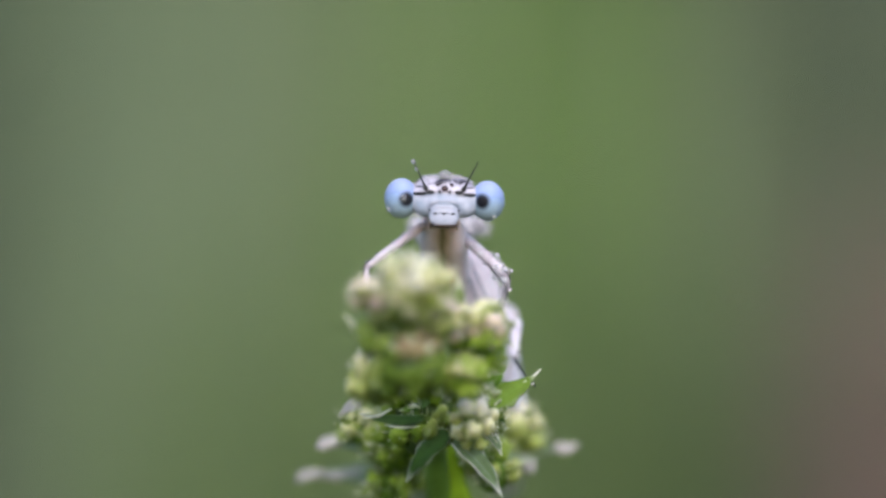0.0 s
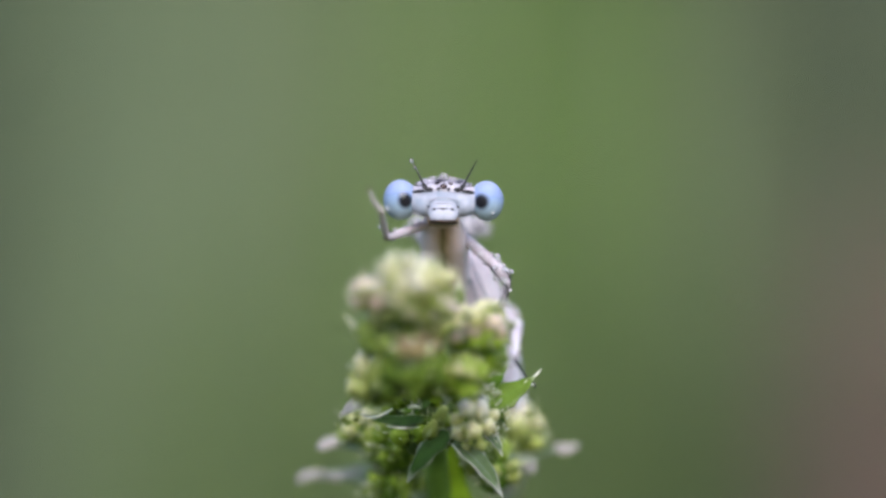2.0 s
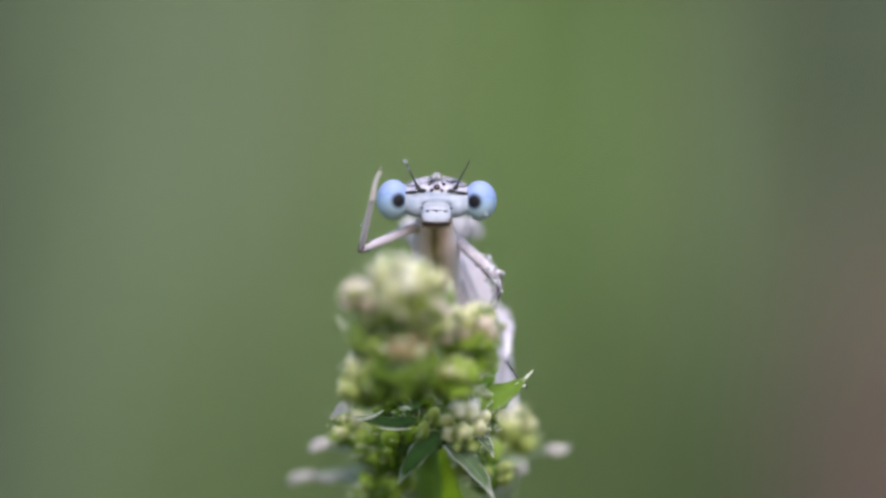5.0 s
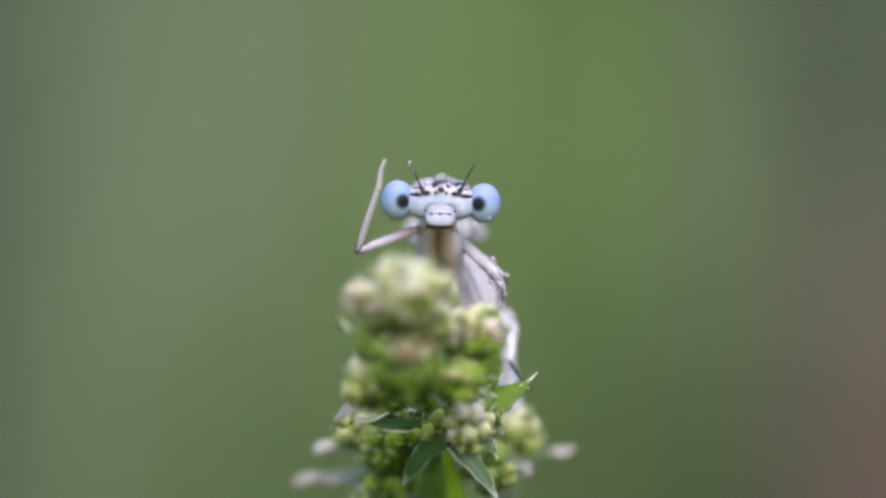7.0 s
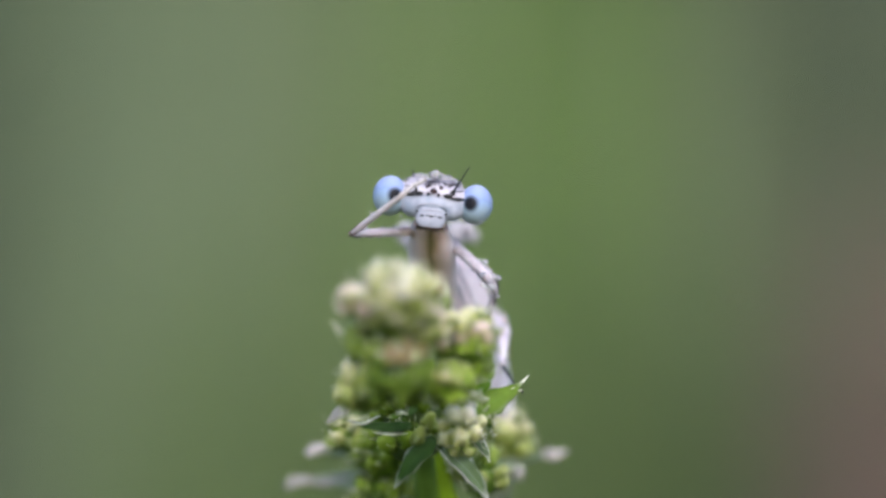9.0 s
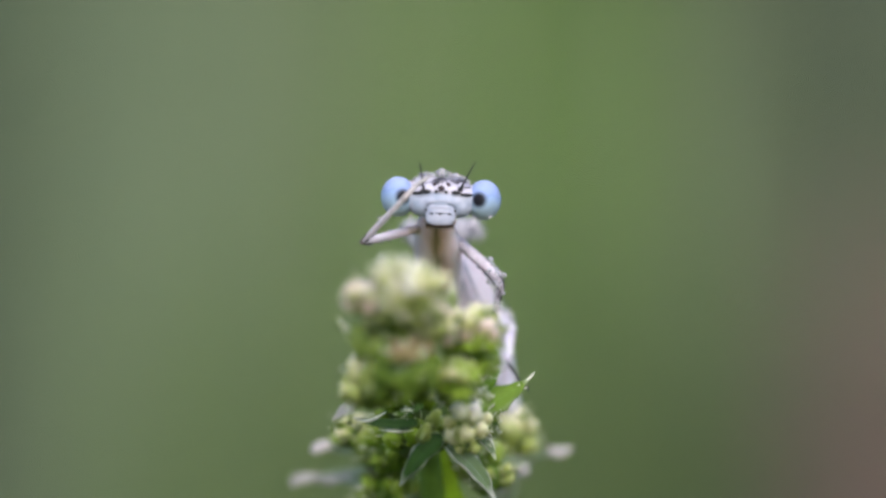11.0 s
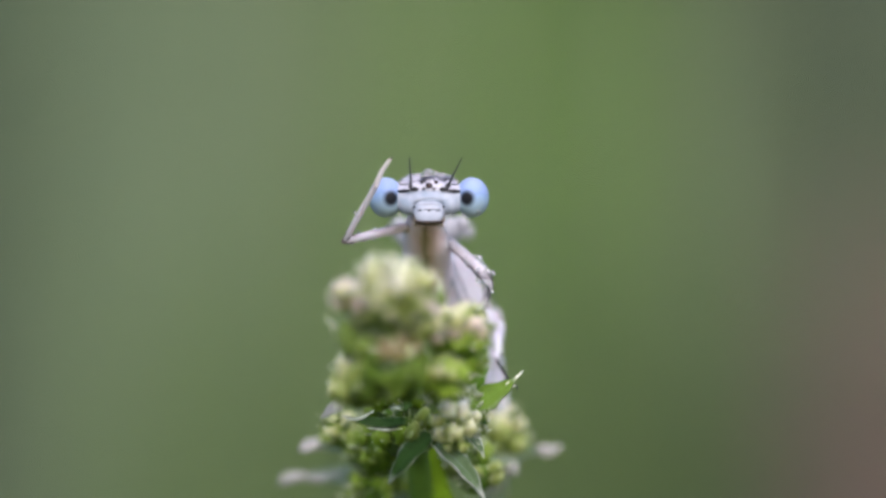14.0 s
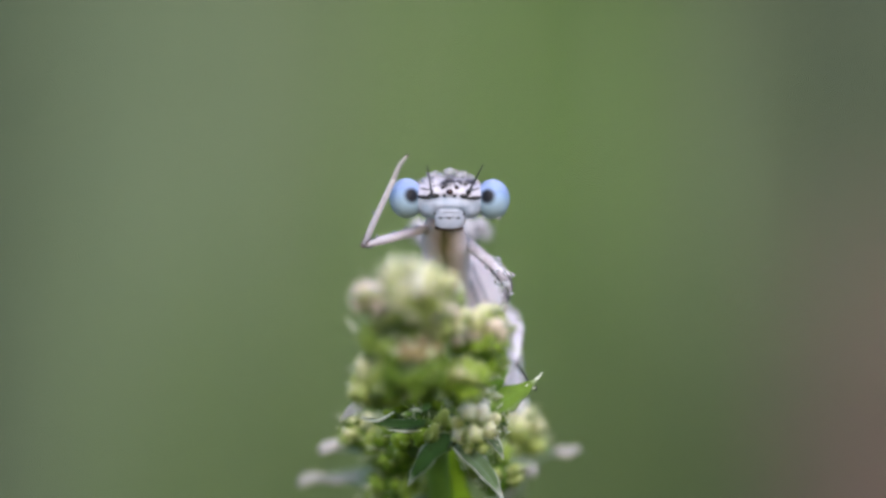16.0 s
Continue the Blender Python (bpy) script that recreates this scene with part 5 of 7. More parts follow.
    # the head tilts and nods; the eyes' dark spots keep facing forwards
    walk(head, [
        (0, pose(-0.000953, -0.003500, 0.004481, -2.6, 1.7, 0.0)), (0.5, pose(-0.000983, -0.003500, 0.004474, -4.3, 1.5, 0.0)),
        (1, pose(-0.000959, -0.003500, 0.004440, -4.6, 1.4, 0.0)), (1.2, pose(-0.000958, -0.003500, 0.004463, -8.8, 0.7, 0.0)),
        (1.3, pose(-0.000985, -0.003500, 0.004474, -9.8, -1.8, 0.0)), (1.4, pose(-0.000980, -0.003500, 0.004453, -15.2, -5.5, 2.0)),
        (1.5, pose(-0.000942, -0.003500, 0.004389, -20.8, -9.4, 4.1)), (1.6, pose(-0.000947, -0.003500, 0.004369, -25.5, -10.5, 5.1)),
        (1.7, pose(-0.000953, -0.003500, 0.004371, -24.5, -10.1, 5.1)), (1.8, pose(-0.000991, -0.003500, 0.004439, -20.0, -3.1, 2.0)),
        (1.9, pose(-0.000996, -0.003500, 0.004441, -17.6, -0.2, 0.0)), (2, pose(-0.001012, -0.003500, 0.004476, -15.2, 0.8, 0.0)),
        (2.2, pose(-0.000956, -0.003500, 0.004483, -14.9, -0.9, 0.0)), (2.5, pose(-0.001001, -0.003500, 0.004439, -18.5, 0.8, 0.0)),
        (3, pose(-0.001000, -0.003500, 0.004436, -15.0, 0.4, 0.0)), (3.5, pose(-0.001020, -0.003500, 0.004497, -16.9, -0.0, 0.0)),
        (4, pose(-0.001032, -0.003500, 0.004497, -14.2, -0.0, 0.0)), (4.2, pose(-0.001036, -0.003500, 0.004505, -12.8, -0.0, 0.0)),
        (5.2, pose(-0.000938, -0.003500, 0.004531, -10.7, 0.9, 0.0)), (6.3, pose(-0.001022, -0.003500, 0.004555, -10.0, 1.4, 0.0)),
        (6.5, pose(-0.001013, -0.003500, 0.004572, -10.2, 1.9, 0.0)), (7, pose(-0.000947, -0.003500, 0.004545, -7.7, 2.1, 0.0)),
        (7.5, pose(-0.000944, -0.003500, 0.004614, -3.8, 5.1, 0.0)), (8, pose(-0.000941, -0.003500, 0.004595, -8.7, 4.2, 0.0)),
        (8.5, pose(-0.000936, -0.003500, 0.004641, -1.3, 5.0, 0.0)), (9, pose(-0.000942, -0.003500, 0.004716, 3.7, 6.3, 0.0)),
        (9.2, pose(-0.000938, -0.003500, 0.004705, 2.3, 5.9, 0.0)), (10.2, pose(-0.000909, -0.003500, 0.004690, 2.2, 4.0, 0.0)),
        (11.3, pose(-0.000840, -0.003500, 0.004678, 0.8, 1.6, 0.0)), (11.5, pose(-0.000913, -0.003500, 0.004680, 0.8, 1.2, 0.0)),
        (12, pose(-0.000929, -0.003500, 0.004637, -7.0, 1.9, 0.0)), (12.3, pose(-0.000820, -0.003500, 0.004629, -9.4, 1.0, 0.0)),
        (12.4, pose(-0.000781, -0.003500, 0.004633, -13.6, -3.9, 3.0)), (12.5, pose(-0.000849, -0.003500, 0.004681, -17.9, -12.9, 8.2)),
        (12.6, pose(-0.000971, -0.003500, 0.004634, -23.6, -19.0, 17.0)), (12.7, pose(-0.000952, -0.003500, 0.004620, -26.4, -20.7, 21.4)),
        (12.8, pose(-0.000900, -0.003500, 0.004616, -31.8, -24.9, 25.5)), (12.9, pose(-0.000870, -0.003500, 0.004624, -34.8, -27.2, 28.4)),
        (13, pose(-0.000905, -0.003500, 0.004631, -35.2, -26.8, 28.3)), (13.1, pose(-0.000914, -0.003500, 0.004710, -33.1, -18.8, 20.1)),
        (13.2, pose(-0.000900, -0.003500, 0.004724, -30.2, -10.0, 10.2)), (13.3, pose(-0.000887, -0.003500, 0.004739, -28.3, -6.2, 5.0)),
        (13.4, pose(-0.000928, -0.003500, 0.004720, -28.6, -3.7, 2.0)), (13.5, pose(-0.000947, -0.003500, 0.004659, -27.8, -2.0, 0.0)),
        (13.6, pose(-0.000967, -0.003500, 0.004635, -19.9, -0.6, 0.0)), (13.8, pose(-0.000931, -0.003500, 0.004631, -12.3, -0.3, 0.0)),
        (14, pose(-0.000873, -0.003500, 0.004648, -6.1, 0.0, 0.0)), (14.5, pose(-0.000926, -0.003500, 0.004670, 0.7, 2.3, 0.0)),
        (15, pose(-0.000935, -0.003500, 0.004690, -2.3, 3.9, 0.0)), (15.5, pose(-0.000803, -0.003500, 0.004668, 9.5, 7.1, 0.0)),
        (15.8, pose(-0.000737, -0.003500, 0.004679, 10.8, 4.2, 0.0)), (16, pose(-0.000823, -0.003500, 0.004668, 12.2, 0.7, 0.0)),
    ])
    walk(eye_a, [
        (0, pose(-0.001629, 0.000000, 0.000000, 2.6, -0.0, 0.0)), (0.5, pose(-0.001629, 0.000000, 0.000000, 4.3, -0.0, 0.0)),
        (1, pose(-0.001629, 0.000000, 0.000000, 4.6, -0.0, 0.0)), (1.2, pose(-0.001629, 0.000000, 0.000000, 8.8, -0.0, 0.0)),
        (1.3, pose(-0.001629, 0.000000, 0.000000, 9.8, -0.0, 0.0)), (1.4, pose(-0.001629, 0.000000, 0.000000, 15.0, 0.5, -1.9)),
        (1.5, pose(-0.001629, 0.000000, 0.000000, 20.1, 1.4, -3.8)), (1.6, pose(-0.001629, 0.000000, 0.000000, 24.5, 2.1, -4.5)),
        (1.7, pose(-0.001629, 0.000000, 0.000000, 23.5, 2.0, -4.6)), (1.8, pose(-0.001629, 0.000000, 0.000000, 19.9, 0.7, -1.9)),
        (1.9, pose(-0.001629, 0.000000, 0.000000, 17.6, -0.0, 0.0)), (2, pose(-0.001629, 0.000000, 0.000000, 15.2, -0.0, 0.0)),
        (2.2, pose(-0.001629, 0.000000, 0.000000, 14.9, -0.0, 0.0)), (2.5, pose(-0.001629, 0.000000, 0.000000, 18.5, -0.0, 0.0)),
        (3, pose(-0.001629, 0.000000, 0.000000, 15.0, -0.0, 0.0)), (3.5, pose(-0.001629, 0.000000, 0.000000, 16.9, -0.0, 0.0)),
        (4, pose(-0.001629, 0.000000, 0.000000, 14.2, -0.0, 0.0)), (4.2, pose(-0.001629, 0.000000, 0.000000, 12.8, -0.0, 0.0)),
        (5.2, pose(-0.001629, 0.000000, 0.000000, 10.7, -0.0, 0.0)), (6.3, pose(-0.001629, 0.000000, 0.000000, 10.0, -0.0, 0.0)),
        (6.5, pose(-0.001629, 0.000000, 0.000000, 10.2, -0.0, 0.0)), (7, pose(-0.001629, 0.000000, 0.000000, 7.7, -0.0, 0.0)),
        (7.5, pose(-0.001629, 0.000000, 0.000000, 3.8, -0.0, 0.0)), (8, pose(-0.001629, 0.000000, 0.000000, 8.7, -0.0, 0.0)),
        (8.5, pose(-0.001629, 0.000000, 0.000000, -0.1, -0.0, 0.0)), (9, pose(-0.001629, 0.000000, 0.000000, -9.1, -0.0, 0.0)),
        (9.2, pose(-0.001629, 0.000000, 0.000000, -6.5, -0.0, 0.0)), (10.2, pose(-0.001629, 0.000000, 0.000000, -6.4, -0.0, 0.0)),
        (11.3, pose(-0.001629, 0.000000, 0.000000, -3.8, -0.0, 0.0)), (11.5, pose(-0.001629, 0.000000, 0.000000, -3.8, -0.0, 0.0)),
        (12, pose(-0.001629, 0.000000, 0.000000, 7.0, -0.0, 0.0)), (12.3, pose(-0.001629, 0.000000, 0.000000, 9.4, -0.0, 0.0)),
        (12.4, pose(-0.001629, 0.000000, 0.000000, 13.4, 0.7, -2.9)), (12.5, pose(-0.001629, 0.000000, 0.000000, 15.9, 2.2, -7.7)),
        (12.6, pose(-0.001629, 0.000000, 0.000000, 17.3, 4.9, -15.3)), (12.7, pose(-0.001629, 0.000000, 0.000000, 17.5, 6.2, -19.0)),
        (12.8, pose(-0.001629, 0.000000, 0.000000, 18.9, 7.8, -21.7)), (12.9, pose(-0.001629, 0.000000, 0.000000, 19.2, 8.7, -23.5)),
        (13, pose(-0.001629, 0.000000, 0.000000, 19.7, 8.9, -23.5)), (13.1, pose(-0.001629, 0.000000, 0.000000, 25.1, 8.3, -17.2)),
        (13.2, pose(-0.001629, 0.000000, 0.000000, 28.0, 4.7, -8.8)), (13.3, pose(-0.001629, 0.000000, 0.000000, 27.7, 2.3, -4.4)),
        (13.4, pose(-0.001629, 0.000000, 0.000000, 28.5, 1.0, -1.8)), (13.5, pose(-0.001629, 0.000000, 0.000000, 27.8, -0.0, 0.0)),
        (13.6, pose(-0.001629, 0.000000, 0.000000, 19.9, -0.0, 0.0)), (13.8, pose(-0.001629, 0.000000, 0.000000, 12.3, -0.0, 0.0)),
        (14, pose(-0.001629, 0.000000, 0.000000, 6.1, -0.0, 0.0)), (14.5, pose(-0.001629, 0.000000, 0.000000, -3.7, -0.0, 0.0)),
        (15, pose(-0.001629, 0.000000, 0.000000, 1.7, -0.0, 0.0)), (15.5, pose(-0.001629, 0.000000, 0.000000, -19.5, -0.0, 0.0)),
        (15.8, pose(-0.001629, 0.000000, 0.000000, -21.8, -0.0, 0.0)), (16, pose(-0.001629, 0.000000, 0.000000, -24.4, -0.0, 0.0)),
    ])
    walk(eye_b, [
        (0, pose(0.001629, 0.000000, 0.000000, 2.6, -0.0, 0.0)), (0.5, pose(0.001629, 0.000000, 0.000000, 4.3, -0.0, 0.0)),
        (1, pose(0.001629, 0.000000, 0.000000, 4.6, -0.0, 0.0)), (1.2, pose(0.001629, 0.000000, 0.000000, 8.8, -0.0, 0.0)),
        (1.3, pose(0.001629, 0.000000, 0.000000, 9.8, -0.0, 0.0)), (1.4, pose(0.001629, 0.000000, 0.000000, 15.0, 0.5, -1.9)),
        (1.5, pose(0.001629, 0.000000, 0.000000, 20.1, 1.4, -3.8)), (1.6, pose(0.001629, 0.000000, 0.000000, 24.5, 2.1, -4.5)),
        (1.7, pose(0.001629, 0.000000, 0.000000, 23.5, 2.0, -4.6)), (1.8, pose(0.001629, 0.000000, 0.000000, 19.9, 0.7, -1.9)),
        (1.9, pose(0.001629, 0.000000, 0.000000, 17.6, -0.0, 0.0)), (2, pose(0.001629, 0.000000, 0.000000, 15.2, -0.0, 0.0)),
        (2.2, pose(0.001629, 0.000000, 0.000000, 14.9, -0.0, 0.0)), (2.5, pose(0.001629, 0.000000, 0.000000, 18.5, -0.0, 0.0)),
        (3, pose(0.001629, 0.000000, 0.000000, 15.0, -0.0, 0.0)), (3.5, pose(0.001629, 0.000000, 0.000000, 16.9, -0.0, 0.0)),
        (4, pose(0.001629, 0.000000, 0.000000, 14.2, -0.0, 0.0)), (4.2, pose(0.001629, 0.000000, 0.000000, 12.8, -0.0, 0.0)),
        (5.2, pose(0.001629, 0.000000, 0.000000, 10.7, -0.0, 0.0)), (6.3, pose(0.001629, 0.000000, 0.000000, 10.0, -0.0, 0.0)),
        (6.5, pose(0.001629, 0.000000, 0.000000, 10.2, -0.0, 0.0)), (7, pose(0.001629, 0.000000, 0.000000, 7.7, -0.0, 0.0)),
        (7.5, pose(0.001629, 0.000000, 0.000000, 3.8, -0.0, 0.0)), (8, pose(0.001629, 0.000000, 0.000000, 8.7, -0.0, 0.0)),
        (8.5, pose(0.001629, 0.000000, 0.000000, -0.1, -0.0, 0.0)), (9, pose(0.001629, 0.000000, 0.000000, -9.1, -0.0, 0.0)),
        (9.2, pose(0.001629, 0.000000, 0.000000, -6.5, -0.0, 0.0)), (10.2, pose(0.001629, 0.000000, 0.000000, -6.4, -0.0, 0.0)),
        (11.3, pose(0.001629, 0.000000, 0.000000, -3.8, -0.0, 0.0)), (11.5, pose(0.001629, 0.000000, 0.000000, -3.8, -0.0, 0.0)),
        (12, pose(0.001629, 0.000000, 0.000000, 7.0, -0.0, 0.0)), (12.3, pose(0.001629, 0.000000, 0.000000, 9.4, -0.0, 0.0)),
        (12.4, pose(0.001629, 0.000000, 0.000000, 13.4, 0.7, -2.9)), (12.5, pose(0.001629, 0.000000, 0.000000, 15.9, 2.2, -7.7)),
        (12.6, pose(0.001629, 0.000000, 0.000000, 17.3, 4.9, -15.3)), (12.7, pose(0.001629, 0.000000, 0.000000, 17.5, 6.2, -19.0)),
        (12.8, pose(0.001629, 0.000000, 0.000000, 18.9, 7.8, -21.7)), (12.9, pose(0.001629, 0.000000, 0.000000, 19.2, 8.7, -23.5)),
        (13, pose(0.001629, 0.000000, 0.000000, 19.7, 8.9, -23.5)), (13.1, pose(0.001629, 0.000000, 0.000000, 25.1, 8.3, -17.2)),
        (13.2, pose(0.001629, 0.000000, 0.000000, 28.0, 4.7, -8.8)), (13.3, pose(0.001629, 0.000000, 0.000000, 27.7, 2.3, -4.4)),
        (13.4, pose(0.001629, 0.000000, 0.000000, 28.5, 1.0, -1.8)), (13.5, pose(0.001629, 0.000000, 0.000000, 27.8, -0.0, 0.0)),
        (13.6, pose(0.001629, 0.000000, 0.000000, 19.9, -0.0, 0.0)), (13.8, pose(0.001629, 0.000000, 0.000000, 12.3, -0.0, 0.0)),
        (14, pose(0.001629, 0.000000, 0.000000, 6.1, -0.0, 0.0)), (14.5, pose(0.001629, 0.000000, 0.000000, -3.7, -0.0, 0.0)),
        (15, pose(0.001629, 0.000000, 0.000000, 1.7, -0.0, 0.0)), (15.5, pose(0.001629, 0.000000, 0.000000, -19.5, -0.0, 0.0)),
        (15.8, pose(0.001629, 0.000000, 0.000000, -21.8, -0.0, 0.0)), (16, pose(0.001629, 0.000000, 0.000000, -24.4, -0.0, 0.0)),
    ])
    # the wiped drops fly off and fall
    walk(bead_a, [
        (0, pose(-0.001125, -0.000515, 0.503303)), (0.5, pose(-0.001160, -0.000474, 0.503306)),
        (1, pose(-0.001072, -0.000467, 0.503274)), (1.2, pose(-0.001087, -0.000362, 0.503304)),
        (1.3, pose(-0.001177, -0.000336, 0.503263)), (1.4, pose(-0.001256, -0.000247, 0.503177)),
        (1.5, pose(-0.001310, -0.000156, 0.503025)), (1.6, pose(-0.001356, -0.000062, 0.502977)),
        (1.7, pose(-0.001358, -0.000087, 0.502992)), (1.8, pose(-0.001240, -0.000120, 0.503226)),
        (1.9, pose(-0.001183, -0.000138, 0.503289)), (2, pose(-0.001184, -0.000198, 0.503336)),
        (2.2, pose(-0.001205, -0.000207, 0.503306)), (2.5, pose(-0.001258, -0.000113, 0.503309)),
        (3, pose(-0.001374, -0.000204, 0.503309)), (3.5, pose(-0.001469, -0.000154, 0.503346)),
        (4, pose(-0.001545, -0.000225, 0.503337)), (4.2, pose(-0.001566, -0.000260, 0.503331)),
        (5.2, pose(-0.001396, -0.000313, 0.503315)), (6.3, pose(-0.001287, -0.000331, 0.503307)),
        (6.5, pose(-0.001241, -0.000328, 0.503326)), (7, pose(-0.001255, -0.000390, 0.503266)),
        (7.3, pose(-0.001255, -0.000390, 0.503266)), (7.4, pose(-0.004255, -0.001390, 0.503666)),
        (7.5, pose(-0.008255, -0.002390, 0.497266)), (7.55, pose(-0.009755, -0.001390, 0.473633)),
        (7.9, pose(-0.017255, -0.003000, 0.002000)), (16, pose(-0.017255, -0.003000, 0.002000)),
    ])
    walk(bead_b, [
        (0, pose(-0.001004, -0.000528, 0.503021)), (0.5, pose(-0.001038, -0.000495, 0.503025)),
        (1, pose(-0.000950, -0.000489, 0.502993)), (1.2, pose(-0.000962, -0.000405, 0.503027)),
        (1.3, pose(-0.001040, -0.000383, 0.502993)), (1.4, pose(-0.001100, -0.000314, 0.502922)),
        (1.5, pose(-0.001134, -0.000243, 0.502789)), (1.6, pose(-0.001173, -0.000166, 0.502753)),
        (1.7, pose(-0.001177, -0.000187, 0.502765)), (1.8, pose(-0.001094, -0.000210, 0.502972)),
        (1.9, pose(-0.001054, -0.000222, 0.503023)), (2, pose(-0.001059, -0.000272, 0.503066)),
        (2.2, pose(-0.001072, -0.000278, 0.503039)), (2.5, pose(-0.001133, -0.000202, 0.503043)),
        (3, pose(-0.001247, -0.000276, 0.503039)), (3.5, pose(-0.001340, -0.000236, 0.503080)),
        (4, pose(-0.001416, -0.000293, 0.503067)), (4.2, pose(-0.001438, -0.000322, 0.503060)),
        (5.2, pose(-0.001272, -0.000365, 0.503039)), (6.3, pose(-0.001166, -0.000379, 0.503030)),
        (6.5, pose(-0.001122, -0.000377, 0.503047)), (7, pose(-0.001137, -0.000427, 0.502985)),
        (7.3, pose(-0.001137, -0.000427, 0.502985)), (7.4, pose(-0.004137, -0.001427, 0.503385)),
        (7.5, pose(-0.008137, -0.002427, 0.496985)), (7.55, pose(-0.009637, -0.001427, 0.473493)),
        (7.9, pose(-0.014137, -0.003000, 0.002000)), (16, pose(-0.014137, -0.003000, 0.002000)),
    ])
    walk(bead_c, [
        (0, pose(-0.001508, -0.000773, 0.501909)), (0.5, pose(-0.001538, -0.000772, 0.501919)),
        (1, pose(-0.001449, -0.000772, 0.501888)), (1.2, pose(-0.001448, -0.000769, 0.501940)),
        (1.3, pose(-0.001478, -0.000767, 0.501893)), (1.4, pose(-0.001452, -0.000810, 0.501836)),
        (1.5, pose(-0.001394, -0.000846, 0.501732)), (1.6, pose(-0.001405, -0.000853, 0.501741)),
        (1.7, pose(-0.001416, -0.000858, 0.501744)), (1.8, pose(-0.001491, -0.000794, 0.501947)),
        (1.9, pose(-0.001522, -0.000748, 0.501997)), (2, pose(-0.001544, -0.000756, 0.502027)),
        (2.2, pose(-0.001526, -0.000757, 0.501983)), (2.5, pose(-0.001618, -0.000745, 0.502033)),
        (3, pose(-0.001726, -0.000756, 0.501995)), (3.5, pose(-0.001812, -0.000751, 0.502049)),
        (4, pose(-0.001887, -0.000758, 0.502013)), (4.2, pose(-0.001909, -0.000762, 0.501995)),
        (4.3, pose(-0.004909, -0.001762, 0.502395)), (4.4, pose(-0.008909, -0.002762, 0.495995)),
        (4.45, pose(-0.010409, -0.001762, 0.472998)), (4.8, pose(-0.020909, -0.003000, 0.002000)),
        (16, pose(-0.020909, -0.003000, 0.002000)),
    ])
    walk(bead_d, [
        (0, pose(-0.002056, -0.000363, 0.501499)), (0.5, pose(-0.002085, -0.000376, 0.501495)),
        (1, pose(-0.001995, -0.000378, 0.501462)), (1.2, pose(-0.001990, -0.000408, 0.501479)),
        (1.3, pose(-0.001999, -0.000415, 0.501402)), (1.4, pose(-0.001947, -0.000521, 0.501282)),
        (1.5, pose(-0.001852, -0.000622, 0.501118)), (1.6, pose(-0.001848, -0.000680, 0.501101)),
        (1.7, pose(-0.001866, -0.000676, 0.501110)), (1.8, pose(-0.002006, -0.000549, 0.501390)),
        (1.9, pose(-0.002056, -0.000463, 0.501478)), (2, pose(-0.002087, -0.000449, 0.501528)),
        (2.2, pose(-0.002054, -0.000447, 0.501471)), (2.5, pose(-0.002160, -0.000468, 0.501519)),
        (3, pose(-0.002265, -0.000448, 0.501494)), (3.5, pose(-0.002347, -0.000459, 0.501535)),
        (4, pose(-0.002423, -0.000443, 0.501514)), (4.2, pose(-0.002445, -0.000434, 0.501503)),
        (4.3, pose(-0.005445, -0.001434, 0.501903)), (4.4, pose(-0.009445, -0.002434, 0.495503)),
        (4.45, pose(-0.010945, -0.001434, 0.472752)), (4.8, pose(-0.024445, -0.003000, 0.002000)),
        (16, pose(-0.024445, -0.003000, 0.002000)),
    ])
    # the wiped antenna straightens, and bends back each time the foot draws over it
    walk(antenna_a, [
        (0, pose(-0.000729, -0.000579, 0.000279, 0, 0, 0)), (7.4, pose(-0.000729, -0.000579, 0.000279, 0, 0, 0)),
        (7.6, pose(-0.000729, -0.000579, 0.000279, 0, 7, 0)), (8.6, pose(-0.000729, -0.000579, 0.000279, 0, 7, 0)),
        (8.8, pose(-0.000729, -0.000579, 0.000279, -55, 28, 0)), (9.1, pose(-0.000729, -0.000579, 0.000279, -58, 30, 0)),
        (9.4, pose(-0.000729, -0.000579, 0.000279, -25, 22, 0)), (10.2, pose(-0.000729, -0.000579, 0.000279, -40, 22, 0)),
        (10.8, pose(-0.000729, -0.000579, 0.000279, -25, 22, 0)), (11.3, pose(-0.000729, -0.000579, 0.000279, -60, 24, 0)),
        (11.7, pose(-0.000729, -0.000579, 0.000279, -55, 24, 0)), (11.95, pose(-0.000729, -0.000579, 0.000279, -36, 24, 0)),
        (12.4, pose(-0.000729, -0.000579, 0.000279, -8, 26, 0)), (12.8, pose(-0.000729, -0.000579, 0.000279, 0, 40, 0)),
        (13, pose(-0.000729, -0.000579, 0.000279, 0, 44, 0)), (13.2, pose(-0.000729, -0.000579, 0.000279, 0, 34, 0)),
        (13.5, pose(-0.000729, -0.000579, 0.000279, -4, 24, 0)), (13.8, pose(-0.000729, -0.000579, 0.000279, -8, 24, 0)),
        (14.2, pose(-0.000729, -0.000579, 0.000279, -26, 24, 0)), (14.45, pose(-0.000729, -0.000579, 0.000279, -42, 24, 0)),
        (14.75, pose(-0.000729, -0.000579, 0.000279, -48, 24, 0)), (14.95, pose(-0.000729, -0.000579, 0.000279, -36, 28, 0)),
        (15.3, pose(-0.000729, -0.000579, 0.000279, -36, 26, 0)), (15.6, pose(-0.000729, -0.000579, 0.000279, -40, 24, 0)),
        (16, pose(-0.000729, -0.000579, 0.000279, -44, 24, 0)),
    ])
